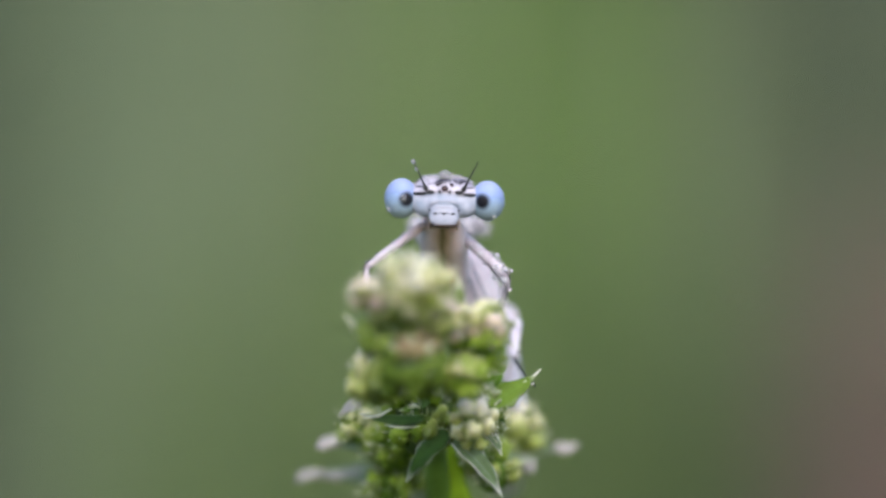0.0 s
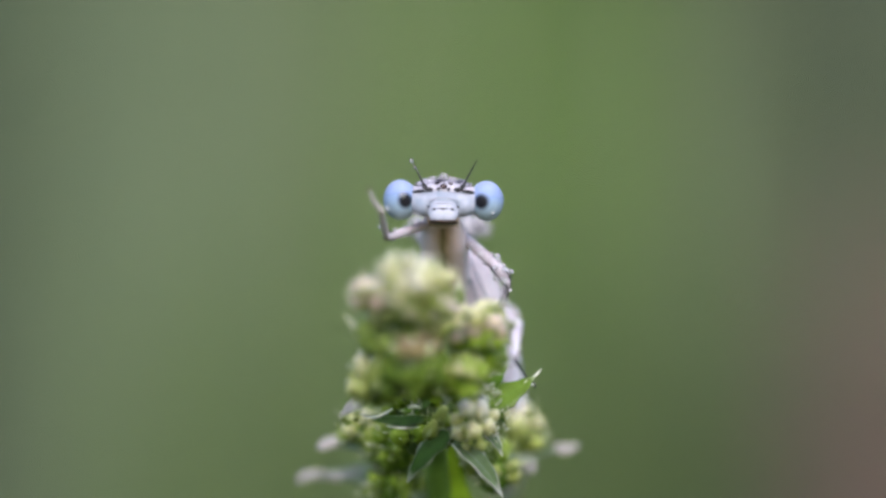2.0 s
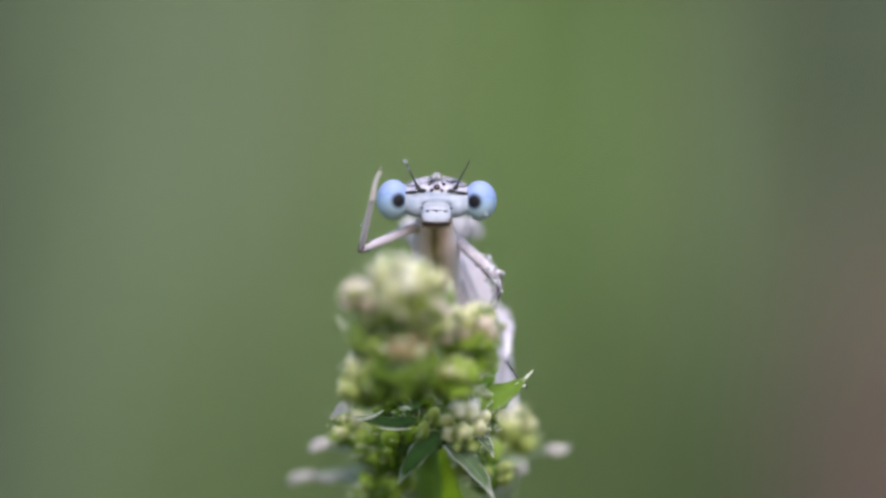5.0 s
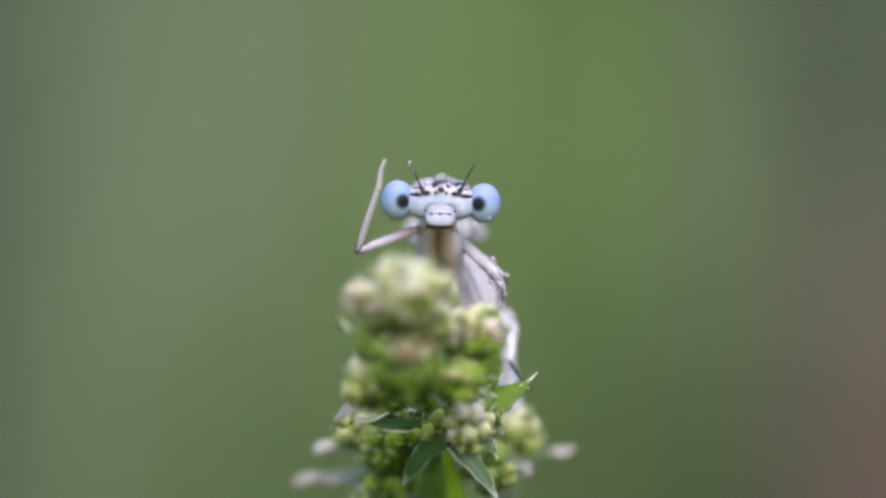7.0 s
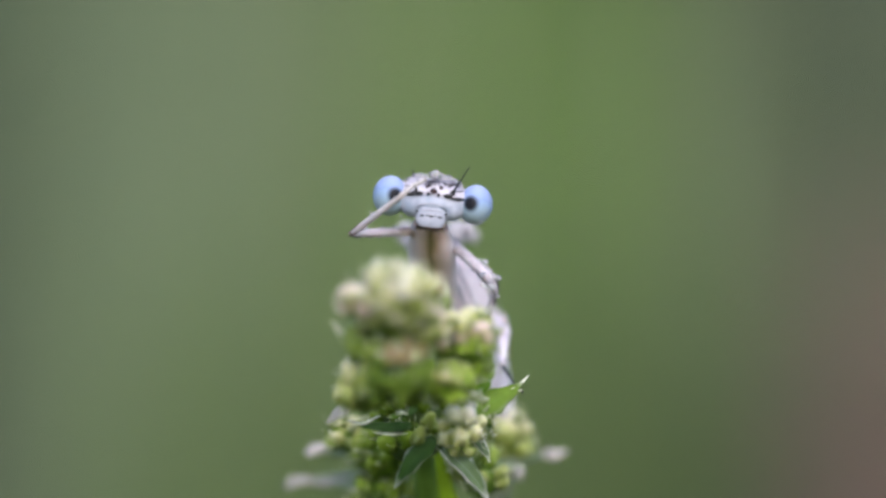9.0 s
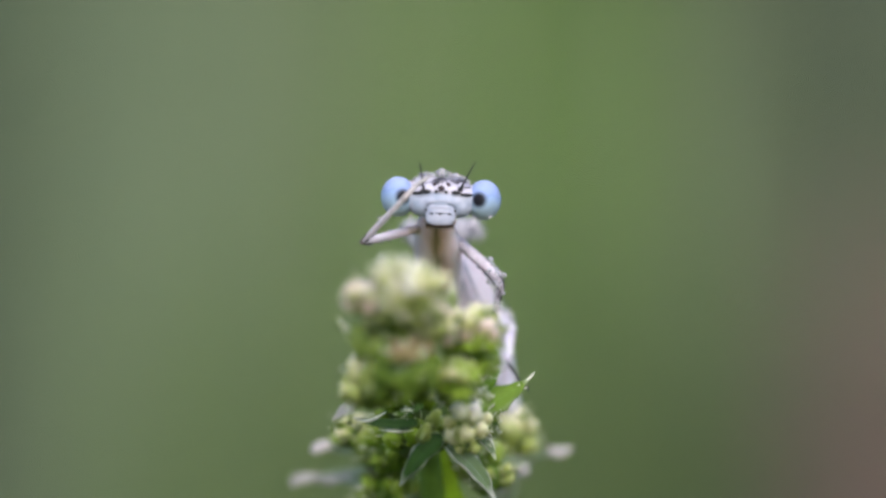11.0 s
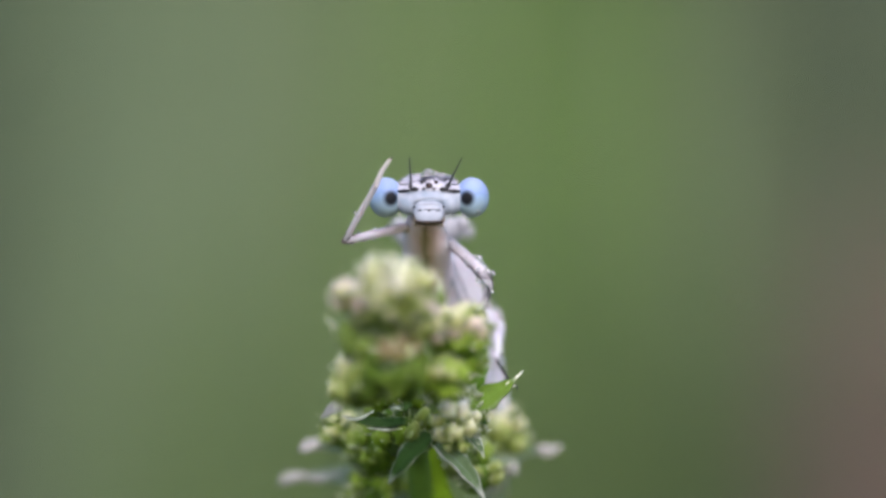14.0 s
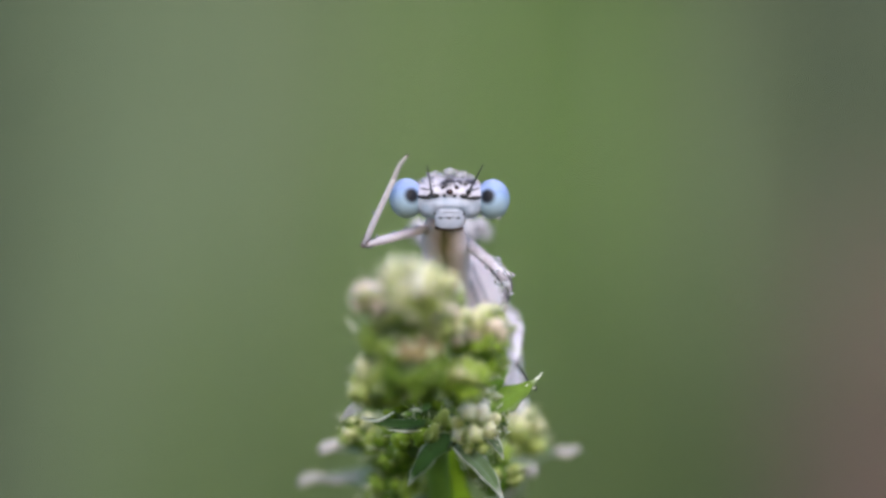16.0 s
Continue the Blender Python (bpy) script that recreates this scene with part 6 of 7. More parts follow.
    # the raised fore leg wipes the eye and the brow
    walk(fore_femur, [
        (0, pose(-0.001743, -0.002300, 0.003538, -166.8, -53.3, 180.0)), (0.7, pose(-0.001743, -0.002300, 0.003538, -169.1, -53.7, 180.0)),
        (0.75, pose(-0.001743, -0.002300, 0.003538, -176.7, -56.0, 180.0)), (0.8, pose(-0.001743, -0.002300, 0.003538, -178.9, -58.1, 180.0)),
        (0.9, pose(-0.001743, -0.002300, 0.003538, -178.8, -64.5, 180.0)), (1, pose(-0.001743, -0.002300, 0.003538, -124.3, -84.5, 180.0)),
        (1.1, pose(-0.001743, -0.002300, 0.003538, -116.1, -83.1, 180.0)), (1.2, pose(-0.001743, -0.002300, 0.003538, -117.2, -76.6, 180.0)),
        (1.3, pose(-0.001743, -0.002300, 0.003538, -120.1, -68.8, 180.0)), (1.4, pose(-0.001743, -0.002300, 0.003538, -117.4, -79.1, 180.0)),
        (1.5, pose(-0.001743, -0.002300, 0.003538, -111.1, -84.9, 180.0)), (1.6, pose(-0.001743, -0.002300, 0.003538, -114.8, -85.7, 180.0)),
        (1.7, pose(-0.001743, -0.002300, 0.003538, -117.6, -86.1, 180.0)), (1.8, pose(-0.001743, -0.002300, 0.003538, 50.4, -89.3, -0.0)),
        (1.9, pose(-0.001743, -0.002300, 0.003538, -142.6, -85.6, 180.0)), (2, pose(-0.001743, -0.002300, 0.003538, -122.3, -71.4, 180.0)),
        (2.1, pose(-0.001743, -0.002300, 0.003538, -120.7, -61.0, 180.0)), (2.2, pose(-0.001743, -0.002300, 0.003538, -118.4, -76.8, 180.0)),
        (2.3, pose(-0.001743, -0.002300, 0.003538, -119.8, -75.5, 180.0)), (2.4, pose(-0.001743, -0.002300, 0.003538, -128.0, -69.4, 180.0)),
        (2.5, pose(-0.001743, -0.002300, 0.003538, -136.8, -64.2, 180.0)), (2.6, pose(-0.001743, -0.002300, 0.003538, -143.5, -62.4, 180.0)),
        (2.7, pose(-0.001743, -0.002300, 0.003538, -147.1, -63.6, 180.0)), (2.8, pose(-0.001743, -0.002300, 0.003538, -136.4, -63.7, 180.0)),
        (2.9, pose(-0.001743, -0.002300, 0.003538, -131.2, -62.9, 180.0)), (3, pose(-0.001743, -0.002300, 0.003538, -126.8, -58.1, 180.0)),
        (3.1, pose(-0.001743, -0.002300, 0.003538, -127.8, -62.3, 180.0)), (3.2, pose(-0.001743, -0.002300, 0.003538, -134.3, -63.3, 180.0)),
        (3.3, pose(-0.001743, -0.002300, 0.003538, -141.1, -61.3, 180.0)), (3.4, pose(-0.001743, -0.002300, 0.003538, -144.1, -60.1, 180.0)),
        (3.5, pose(-0.001743, -0.002300, 0.003538, -147.7, -58.6, 180.0)), (3.6, pose(-0.001743, -0.002300, 0.003538, -150.5, -58.4, 180.0)),
        (3.7, pose(-0.001743, -0.002300, 0.003538, -148.5, -57.7, 180.0)), (3.8, pose(-0.001743, -0.002300, 0.003538, -148.8, -57.8, 180.0)),
        (3.9, pose(-0.001743, -0.002300, 0.003538, -146.9, -57.0, 180.0)), (4, pose(-0.001743, -0.002300, 0.003538, -150.1, -56.4, 180.0)),
        (4.1, pose(-0.001743, -0.002300, 0.003538, -150.0, -57.1, 180.0)), (4.2, pose(-0.001743, -0.002300, 0.003538, -149.6, -57.1, 180.0)),
        (4.5, pose(-0.001743, -0.002300, 0.003538, -143.9, -60.8, 180.0)), (4.9, pose(-0.001743, -0.002300, 0.003538, -144.3, -66.4, 180.0)),
        (5.3, pose(-0.001743, -0.002300, 0.003538, -143.4, -67.9, 180.0)), (5.7, pose(-0.001743, -0.002300, 0.003538, -143.4, -71.8, 180.0)),
        (6, pose(-0.001743, -0.002300, 0.003538, -143.7, -73.9, 180.0)), (6.3, pose(-0.001743, -0.002300, 0.003538, -144.7, -75.0, 180.0)),
        (6.4, pose(-0.001743, -0.002300, 0.003538, -149.9, -76.5, 180.0)), (6.5, pose(-0.001743, -0.002300, 0.003538, -152.0, -75.3, 180.0)),
        (6.6, pose(-0.001743, -0.002300, 0.003538, -142.6, -66.6, 180.0)), (6.7, pose(-0.001743, -0.002300, 0.003538, -133.0, -57.3, 180.0)),
        (6.8, pose(-0.001743, -0.002300, 0.003538, -137.0, -63.4, 180.0)), (6.9, pose(-0.001743, -0.002300, 0.003538, -144.6, -67.0, 180.0)),
        (7, pose(-0.001743, -0.002300, 0.003538, -154.1, -70.4, 180.0)), (7.1, pose(-0.001743, -0.002300, 0.003538, -153.2, -71.0, 180.0)),
        (7.2, pose(-0.001743, -0.002300, 0.003538, -147.7, -72.9, 180.0)), (7.3, pose(-0.001743, -0.002300, 0.003538, -145.4, -75.4, 180.0)),
        (7.4, pose(-0.001743, -0.002300, 0.003538, -140.5, -77.6, 180.0)), (7.5, pose(-0.001743, -0.002300, 0.003538, -139.3, -81.8, 180.0)),
        (7.6, pose(-0.001743, -0.002300, 0.003538, -140.2, -84.5, 180.0)), (7.7, pose(-0.001743, -0.002300, 0.003538, -141.2, -81.9, 180.0)),
        (7.8, pose(-0.001743, -0.002300, 0.003538, -151.0, -78.9, 180.0)), (7.9, pose(-0.001743, -0.002300, 0.003538, -151.9, -72.5, 180.0)),
        (8, pose(-0.001743, -0.002300, 0.003538, -132.2, -59.6, 180.0)), (8.1, pose(-0.001743, -0.002300, 0.003538, -132.6, -59.9, 180.0)),
        (8.2, pose(-0.001743, -0.002300, 0.003538, -146.0, -66.0, 180.0)), (8.3, pose(-0.001743, -0.002300, 0.003538, -151.3, -69.1, 180.0)),
        (8.4, pose(-0.001743, -0.002300, 0.003538, -151.3, -71.9, 180.0)), (8.5, pose(-0.001743, -0.002300, 0.003538, -152.3, -73.2, 180.0)),
        (8.6, pose(-0.001743, -0.002300, 0.003538, -145.5, -75.9, 180.0)), (8.7, pose(-0.001743, -0.002300, 0.003538, -141.3, -76.8, 180.0)),
        (8.8, pose(-0.001743, -0.002300, 0.003538, -136.0, -78.2, 180.0)), (8.9, pose(-0.001743, -0.002300, 0.003538, -141.8, -84.9, 180.0)),
        (9, pose(-0.001743, -0.002300, 0.003538, -144.6, -87.8, 180.0)), (9.1, pose(-0.001743, -0.002300, 0.003538, -141.4, -83.7, 180.0)),
        (9.2, pose(-0.001743, -0.002300, 0.003538, -141.8, -78.6, 180.0)), (9.6, pose(-0.001743, -0.002300, 0.003538, -143.2, -76.9, 180.0)),
        (10, pose(-0.001743, -0.002300, 0.003538, -145.1, -73.1, 180.0)), (10.4, pose(-0.001743, -0.002300, 0.003538, -143.7, -75.4, 180.0)),
        (10.8, pose(-0.001743, -0.002300, 0.003538, -139.8, -76.3, 180.0)), (11.3, pose(-0.001743, -0.002300, 0.003538, -137.6, -75.7, 180.0)),
        (11.4, pose(-0.001743, -0.002300, 0.003538, -136.2, -76.5, 180.0)), (11.5, pose(-0.001743, -0.002300, 0.003538, -138.9, -80.0, 180.0)),
        (11.6, pose(-0.001743, -0.002300, 0.003538, -142.8, -82.4, 180.0)), (11.7, pose(-0.001743, -0.002300, 0.003538, -136.9, -80.1, 180.0)),
        (11.8, pose(-0.001743, -0.002300, 0.003538, -132.3, -72.1, 180.0)), (11.9, pose(-0.001743, -0.002300, 0.003538, -135.5, -68.8, 180.0)),
        (12, pose(-0.001743, -0.002300, 0.003538, -149.3, -68.4, 180.0)), (12.1, pose(-0.001743, -0.002300, 0.003538, -153.0, -68.4, 180.0)),
        (12.2, pose(-0.001743, -0.002300, 0.003538, -144.0, -65.9, 180.0)), (12.3, pose(-0.001743, -0.002300, 0.003538, -132.9, -60.6, 180.0)),
        (12.4, pose(-0.001743, -0.002300, 0.003538, -130.8, -57.4, 180.0)), (12.5, pose(-0.001743, -0.002300, 0.003538, -132.7, -59.9, 180.0)),
        (12.6, pose(-0.001743, -0.002300, 0.003538, -142.8, -75.4, 180.0)), (12.7, pose(-0.001743, -0.002300, 0.003538, -146.1, -81.5, 180.0)),
        (12.8, pose(-0.001743, -0.002300, 0.003538, -151.7, -88.6, 180.0)), (12.9, pose(-0.001743, -0.002300, 0.003538, -153.2, -88.1, 180.0)),
        (13, pose(-0.001743, -0.002300, 0.003538, -153.9, -85.7, 180.0)), (13.1, pose(-0.001743, -0.002300, 0.003538, -151.6, -67.5, 180.0)),
        (13.2, pose(-0.001743, -0.002300, 0.003538, -149.8, -69.0, 180.0)), (13.3, pose(-0.001743, -0.002300, 0.003538, -151.4, -75.4, 180.0)),
        (13.4, pose(-0.001743, -0.002300, 0.003538, -122.7, -63.3, 180.0)), (13.5, pose(-0.001743, -0.002300, 0.003538, -128.5, -61.8, 180.0)),
        (13.6, pose(-0.001743, -0.002300, 0.003538, -136.3, -66.2, 180.0)), (13.7, pose(-0.001743, -0.002300, 0.003538, -145.3, -70.5, 180.0)),
        (13.8, pose(-0.001743, -0.002300, 0.003538, -147.7, -71.7, 180.0)), (13.9, pose(-0.001743, -0.002300, 0.003538, -147.5, -74.5, 180.0)),
        (14, pose(-0.001743, -0.002300, 0.003538, -148.7, -77.0, 180.0)), (14.1, pose(-0.001743, -0.002300, 0.003538, -149.8, -77.8, 180.0)),
        (14.2, pose(-0.001743, -0.002300, 0.003538, -147.7, -77.6, 180.0)), (14.3, pose(-0.001743, -0.002300, 0.003538, -142.7, -76.9, 180.0)),
        (14.4, pose(-0.001743, -0.002300, 0.003538, -138.3, -75.5, 180.0)), (14.5, pose(-0.001743, -0.002300, 0.003538, -140.1, -78.4, 180.0)),
        (14.6, pose(-0.001743, -0.002300, 0.003538, -142.0, -84.6, 180.0)), (14.7, pose(-0.001743, -0.002300, 0.003538, -143.3, -88.3, 180.0)),
        (14.8, pose(-0.001743, -0.002300, 0.003538, -136.8, -83.4, 180.0)), (14.9, pose(-0.001743, -0.002300, 0.003538, -134.5, -75.7, 180.0)),
        (15, pose(-0.001743, -0.002300, 0.003538, -143.7, -72.1, 180.0)), (15.1, pose(-0.001743, -0.002300, 0.003538, -151.0, -72.5, 180.0)),
        (15.2, pose(-0.001743, -0.002300, 0.003538, -153.3, -72.9, 180.0)), (15.3, pose(-0.001743, -0.002300, 0.003538, -153.1, -73.9, 180.0)),
        (15.4, pose(-0.001743, -0.002300, 0.003538, -135.7, -63.0, 180.0)), (15.5, pose(-0.001743, -0.002300, 0.003538, -135.4, -57.8, 180.0)),
        (15.6, pose(-0.001743, -0.002300, 0.003538, -137.5, -57.6, 180.0)), (15.7, pose(-0.001743, -0.002300, 0.003538, -139.1, -60.6, 180.0)),
        (15.8, pose(-0.001743, -0.002300, 0.003538, -143.0, -69.6, 180.0)), (15.9, pose(-0.001743, -0.002300, 0.003538, -144.4, -71.1, 180.0)),
        (16, pose(-0.001743, -0.002300, 0.003538, -150.1, -75.0, 180.0)),
    ])
    walk(fore_tibia, [
        (0, pose(-0.003919, -0.002934, 0.001918, -153.0, 3.0, 180.0)), (0.7, pose(-0.003947, -0.002827, 0.001918, -153.1, 3.0, 180.0)),
        (0.75, pose(-0.004047, -0.002462, 0.001981, -129.7, -12.9, 180.0)), (0.8, pose(-0.004109, -0.002355, 0.002068, -116.1, -53.8, 180.0)),
        (0.9, pose(-0.004258, -0.002359, 0.002341, -112.8, -75.0, 180.0)), (1, pose(-0.003306, -0.004601, 0.003387, 58.3, -69.0, -0.0)),
        (1.1, pose(-0.002959, -0.004802, 0.003390, 53.3, -52.1, -0.0)), (1.2, pose(-0.002981, -0.004778, 0.003244, 50.0, -36.6, -0.0)),
        (1.3, pose(-0.003046, -0.004710, 0.003034, 60.9, -10.0, -0.0)), (1.4, pose(-0.003003, -0.004773, 0.003296, 72.6, -22.2, -0.0)),
        (1.5, pose(-0.002744, -0.004898, 0.003449, 81.2, -22.5, -1.9)), (1.6, pose(-0.002908, -0.004829, 0.003450, 83.0, -22.8, -4.2)),
        (1.7, pose(-0.003029, -0.004770, 0.003450, 87.1, -22.7, -1.1)), (1.8, pose(-0.003519, -0.004446, 0.003560, 91.8, -23.1, 7.1)),
        (1.9, pose(-0.003950, -0.003992, 0.003368, 89.4, -23.1, 12.5)), (2, pose(-0.003155, -0.004654, 0.003064, 69.0, -9.7, -0.0)),
        (2.1, pose(-0.002987, -0.004695, 0.002849, 64.2, -10.2, -0.0)), (2.2, pose(-0.003034, -0.004750, 0.003236, 79.4, -10.2, -0.3)),
        (2.3, pose(-0.003082, -0.004719, 0.003193, 82.9, -10.1, 1.2)), (2.4, pose(-0.003347, -0.004496, 0.002936, 81.1, -9.4, 5.4)),
        (2.5, pose(-0.003572, -0.004207, 0.002656, 85.3, -9.1, 9.4)), (2.6, pose(-0.003727, -0.003958, 0.002501, 83.9, -9.0, 11.0)),
        (2.7, pose(-0.003838, -0.003812, 0.002497, 83.9, -8.8, 12.4)), (2.8, pose(-0.003551, -0.004222, 0.002643, 69.0, -7.0, -0.0)),
        (2.9, pose(-0.003376, -0.004397, 0.002704, 59.5, -18.0, -0.0)), (3, pose(-0.003159, -0.004531, 0.002656, 55.1, -4.0, -0.0)),
        (3.1, pose(-0.003254, -0.004502, 0.002747, 57.2, -2.6, -0.0)), (3.2, pose(-0.003481, -0.004294, 0.002665, 61.7, 9.0, 0.0)),
        (3.3, pose(-0.003645, -0.004049, 0.002497, 56.6, 15.7, 0.0)), (3.4, pose(-0.003699, -0.003935, 0.002415, 51.2, 17.2, 0.0)),
        (3.5, pose(-0.003753, -0.003787, 0.002311, 46.5, 18.9, 0.0)), (3.6, pose(-0.003808, -0.003672, 0.002267, 47.1, 20.5, 0.0)),
        (3.7, pose(-0.003750, -0.003755, 0.002267, 46.7, 21.6, 0.0)), (3.8, pose(-0.003759, -0.003743, 0.002267, 48.7, 24.7, 0.0)),
        (3.9, pose(-0.003702, -0.003820, 0.002268, 48.7, 24.6, 0.0)), (4, pose(-0.003756, -0.003687, 0.002202, 43.6, 26.9, 0.0)),
        (4.1, pose(-0.003769, -0.003693, 0.002228, 45.8, 28.0, 0.0)), (4.2, pose(-0.003760, -0.003710, 0.002233, 45.8, 28.0, 0.0)),
        (4.5, pose(-0.003709, -0.003941, 0.002440, 43.9, 31.7, 0.0)), (4.9, pose(-0.003816, -0.003926, 0.002634, 45.1, 13.3, 0.0)),
        (5.3, pose(-0.003815, -0.003962, 0.002699, 43.9, 24.3, 0.0)), (5.7, pose(-0.003867, -0.003962, 0.002841, 40.1, 42.1, 0.0)),
        (6, pose(-0.003900, -0.003948, 0.002914, 39.1, 48.4, 0.0)), (6.3, pose(-0.003940, -0.003909, 0.002949, 37.2, 51.8, 0.0)),
        (6.4, pose(-0.004086, -0.003697, 0.002975, 52.6, 46.7, 0.0)), (6.5, pose(-0.004123, -0.003607, 0.002915, 56.9, 40.3, 0.0)),
        (6.6, pose(-0.003774, -0.003992, 0.002660, 59.6, -2.4, -0.0)), (6.7, pose(-0.003342, -0.004338, 0.002513, 53.1, -7.3, -0.0)),
        (6.8, pose(-0.003564, -0.004200, 0.002625, 43.4, 9.8, 0.0)), (6.9, pose(-0.003832, -0.003915, 0.002651, 31.4, 14.9, 0.0)),
        (7, pose(-0.004104, -0.003517, 0.002698, 25.8, 19.1, 0.0)), (7.1, pose(-0.004094, -0.003555, 0.002729, 31.3, 19.8, 0.0)),
        (7.2, pose(-0.003995, -0.003787, 0.002845, 27.9, 26.9, 0.0)), (7.3, pose(-0.003963, -0.003881, 0.002961, 31.6, 37.7, 0.0)),
        (7.4, pose(-0.003843, -0.004072, 0.003077, 29.6, 44.5, 0.0)), (7.5, pose(-0.003833, -0.004117, 0.003237, 28.4, 45.2, 0.0)),
        (7.6, pose(-0.003873, -0.004083, 0.003331, 40.2, 53.0, 0.0)), (7.7, pose(-0.003892, -0.004047, 0.003232, 42.7, 51.2, 0.0)),
        (7.8, pose(-0.004133, -0.003652, 0.003070, 51.6, 38.9, 0.0)), (7.9, pose(-0.004087, -0.003611, 0.002797, 44.1, 14.4, 0.0)),
        (8, pose(-0.003357, -0.004362, 0.002589, 51.8, -12.8, -0.0)), (8.1, pose(-0.003375, -0.004351, 0.002594, 41.0, 4.2, 0.0)),
        (8.2, pose(-0.003854, -0.003856, 0.002598, 35.2, 13.5, 0.0)), (8.3, pose(-0.004026, -0.003637, 0.002667, 31.9, 17.2, 0.0)),
        (8.4, pose(-0.004065, -0.003638, 0.002780, 24.2, 19.8, 0.0)), (8.5, pose(-0.004105, -0.003594, 0.002827, 23.0, 23.7, 0.0)),
        (8.6, pose(-0.003970, -0.003877, 0.002978, 30.7, 34.2, 0.0)), (8.7, pose(-0.003859, -0.004043, 0.003042, 26.5, 39.7, 0.0)),
        (8.8, pose(-0.003704, -0.004235, 0.003128, 37.9, 48.0, 0.0)), (8.9, pose(-0.003924, -0.004022, 0.003344, 36.2, 52.5, 0.0)),
        (9, pose(-0.004012, -0.003914, 0.003453, 35.4, 53.6, 0.0)), (9.1, pose(-0.003906, -0.004039, 0.003301, 45.0, 56.3, 0.0)),
        (9.2, pose(-0.003889, -0.004023, 0.003107, 40.9, 53.8, 0.0)), (9.6, pose(-0.003916, -0.003968, 0.003034, 46.7, 27.1, 0.0)),
        (10, pose(-0.003928, -0.003895, 0.002873, 38.8, 20.0, 0.0)), (10.4, pose(-0.003915, -0.003951, 0.002972, 36.5, 37.0, 0.0)),
        (10.8, pose(-0.003810, -0.004099, 0.003034, 34.8, 44.9, 0.0)), (11.3, pose(-0.003738, -0.004177, 0.003030, 32.6, 42.7, 0.0)),
        (11.4, pose(-0.003698, -0.004228, 0.003069, 31.0, 45.2, 0.0)), (11.5, pose(-0.003812, -0.004130, 0.003172, 29.7, 45.9, 0.0)),
        (11.6, pose(-0.003944, -0.003983, 0.003247, 33.0, 48.2, 0.0)), (11.7, pose(-0.003746, -0.004205, 0.003190, 38.1, 50.7, 0.0)),
        (11.8, pose(-0.003528, -0.004360, 0.002961, 37.1, 51.3, 0.0)), (11.9, pose(-0.003594, -0.004254, 0.002819, 41.7, 47.3, 0.0)),
        (12, pose(-0.003971, -0.003721, 0.002656, 51.8, 37.2, 0.0)), (12.1, pose(-0.004052, -0.003564, 0.002626, 54.9, 20.7, 0.0)),
        (12.2, pose(-0.003799, -0.003939, 0.002617, 54.6, -8.1, -0.0)), (12.3, pose(-0.003395, -0.004341, 0.002609, 50.9, -14.6, -0.0)),
        (12.4, pose(-0.003278, -0.004407, 0.002557, 43.3, -6.8, -0.0)), (12.5, pose(-0.003379, -0.004347, 0.002592, 44.5, 6.9, 0.0)),
        (12.6, pose(-0.003890, -0.003986, 0.002980, 47.9, 36.9, 0.0)), (12.7, pose(-0.004031, -0.003853, 0.003196, 46.1, 39.5, 0.0)),
        (12.8, pose(-0.004196, -0.003620, 0.003478, 49.0, 50.0, 0.0)), (12.9, pose(-0.004228, -0.003557, 0.003457, 48.8, 61.2, 0.0)),
        (13, pose(-0.004237, -0.003526, 0.003349, 50.5, 63.8, 0.0)), (13.1, pose(-0.004006, -0.003627, 0.002600, 54.8, 60.5, 0.0)),
        (13.2, pose(-0.003991, -0.003699, 0.002674, 65.3, 54.0, 0.0)), (13.3, pose(-0.004109, -0.003634, 0.002920, 73.6, 14.7, 0.0)),
        (13.4, pose(-0.003087, -0.004644, 0.002862, 50.0, -30.2, -0.0)), (13.5, pose(-0.003270, -0.004481, 0.002720, 48.6, -12.0, -0.0)),
        (13.6, pose(-0.003585, -0.004225, 0.002725, 42.2, 9.6, 0.0)), (13.7, pose(-0.003902, -0.003886, 0.002772, 37.7, 17.4, 0.0)),
        (13.8, pose(-0.003977, -0.003790, 0.002798, 33.6, 19.2, 0.0)), (13.9, pose(-0.004008, -0.003796, 0.002911, 31.6, 22.5, 0.0)),
        (14, pose(-0.004061, -0.003749, 0.003001, 30.9, 30.1, 0.0)), (14.1, pose(-0.004096, -0.003701, 0.003028, 29.8, 32.1, 0.0)),
        (14.2, pose(-0.004042, -0.003789, 0.003032, 32.9, 38.4, 0.0)), (14.3, pose(-0.003900, -0.003990, 0.003035, 34.0, 41.6, 0.0)),
        (14.4, pose(-0.003758, -0.004151, 0.003018, 25.0, 44.1, 0.0)), (14.5, pose(-0.003837, -0.004087, 0.003108, 31.4, 47.0, 0.0)),
        (14.6, pose(-0.003928, -0.004015, 0.003333, 31.0, 50.6, 0.0)), (14.7, pose(-0.003977, -0.003963, 0.003471, 32.8, 50.4, 0.0)),
        (14.8, pose(-0.003760, -0.004207, 0.003306, 47.0, 54.9, 0.0)), (14.9, pose(-0.003634, -0.004288, 0.003055, 43.9, 55.5, 0.0)),
        (15, pose(-0.003881, -0.003947, 0.002849, 46.8, 57.0, 0.0)), (15.1, pose(-0.004068, -0.003649, 0.002806, 60.0, 31.9, 0.0)),
        (15.2, pose(-0.004122, -0.003552, 0.002807, 46.6, 8.1, 0.0)), (15.3, pose(-0.004129, -0.003562, 0.002850, 38.8, 1.0, 0.0)),
        (15.4, pose(-0.003520, -0.004245, 0.002633, 34.7, -0.9, -0.0)), (15.5, pose(-0.003420, -0.004258, 0.002483, 37.3, -5.2, -0.0)),
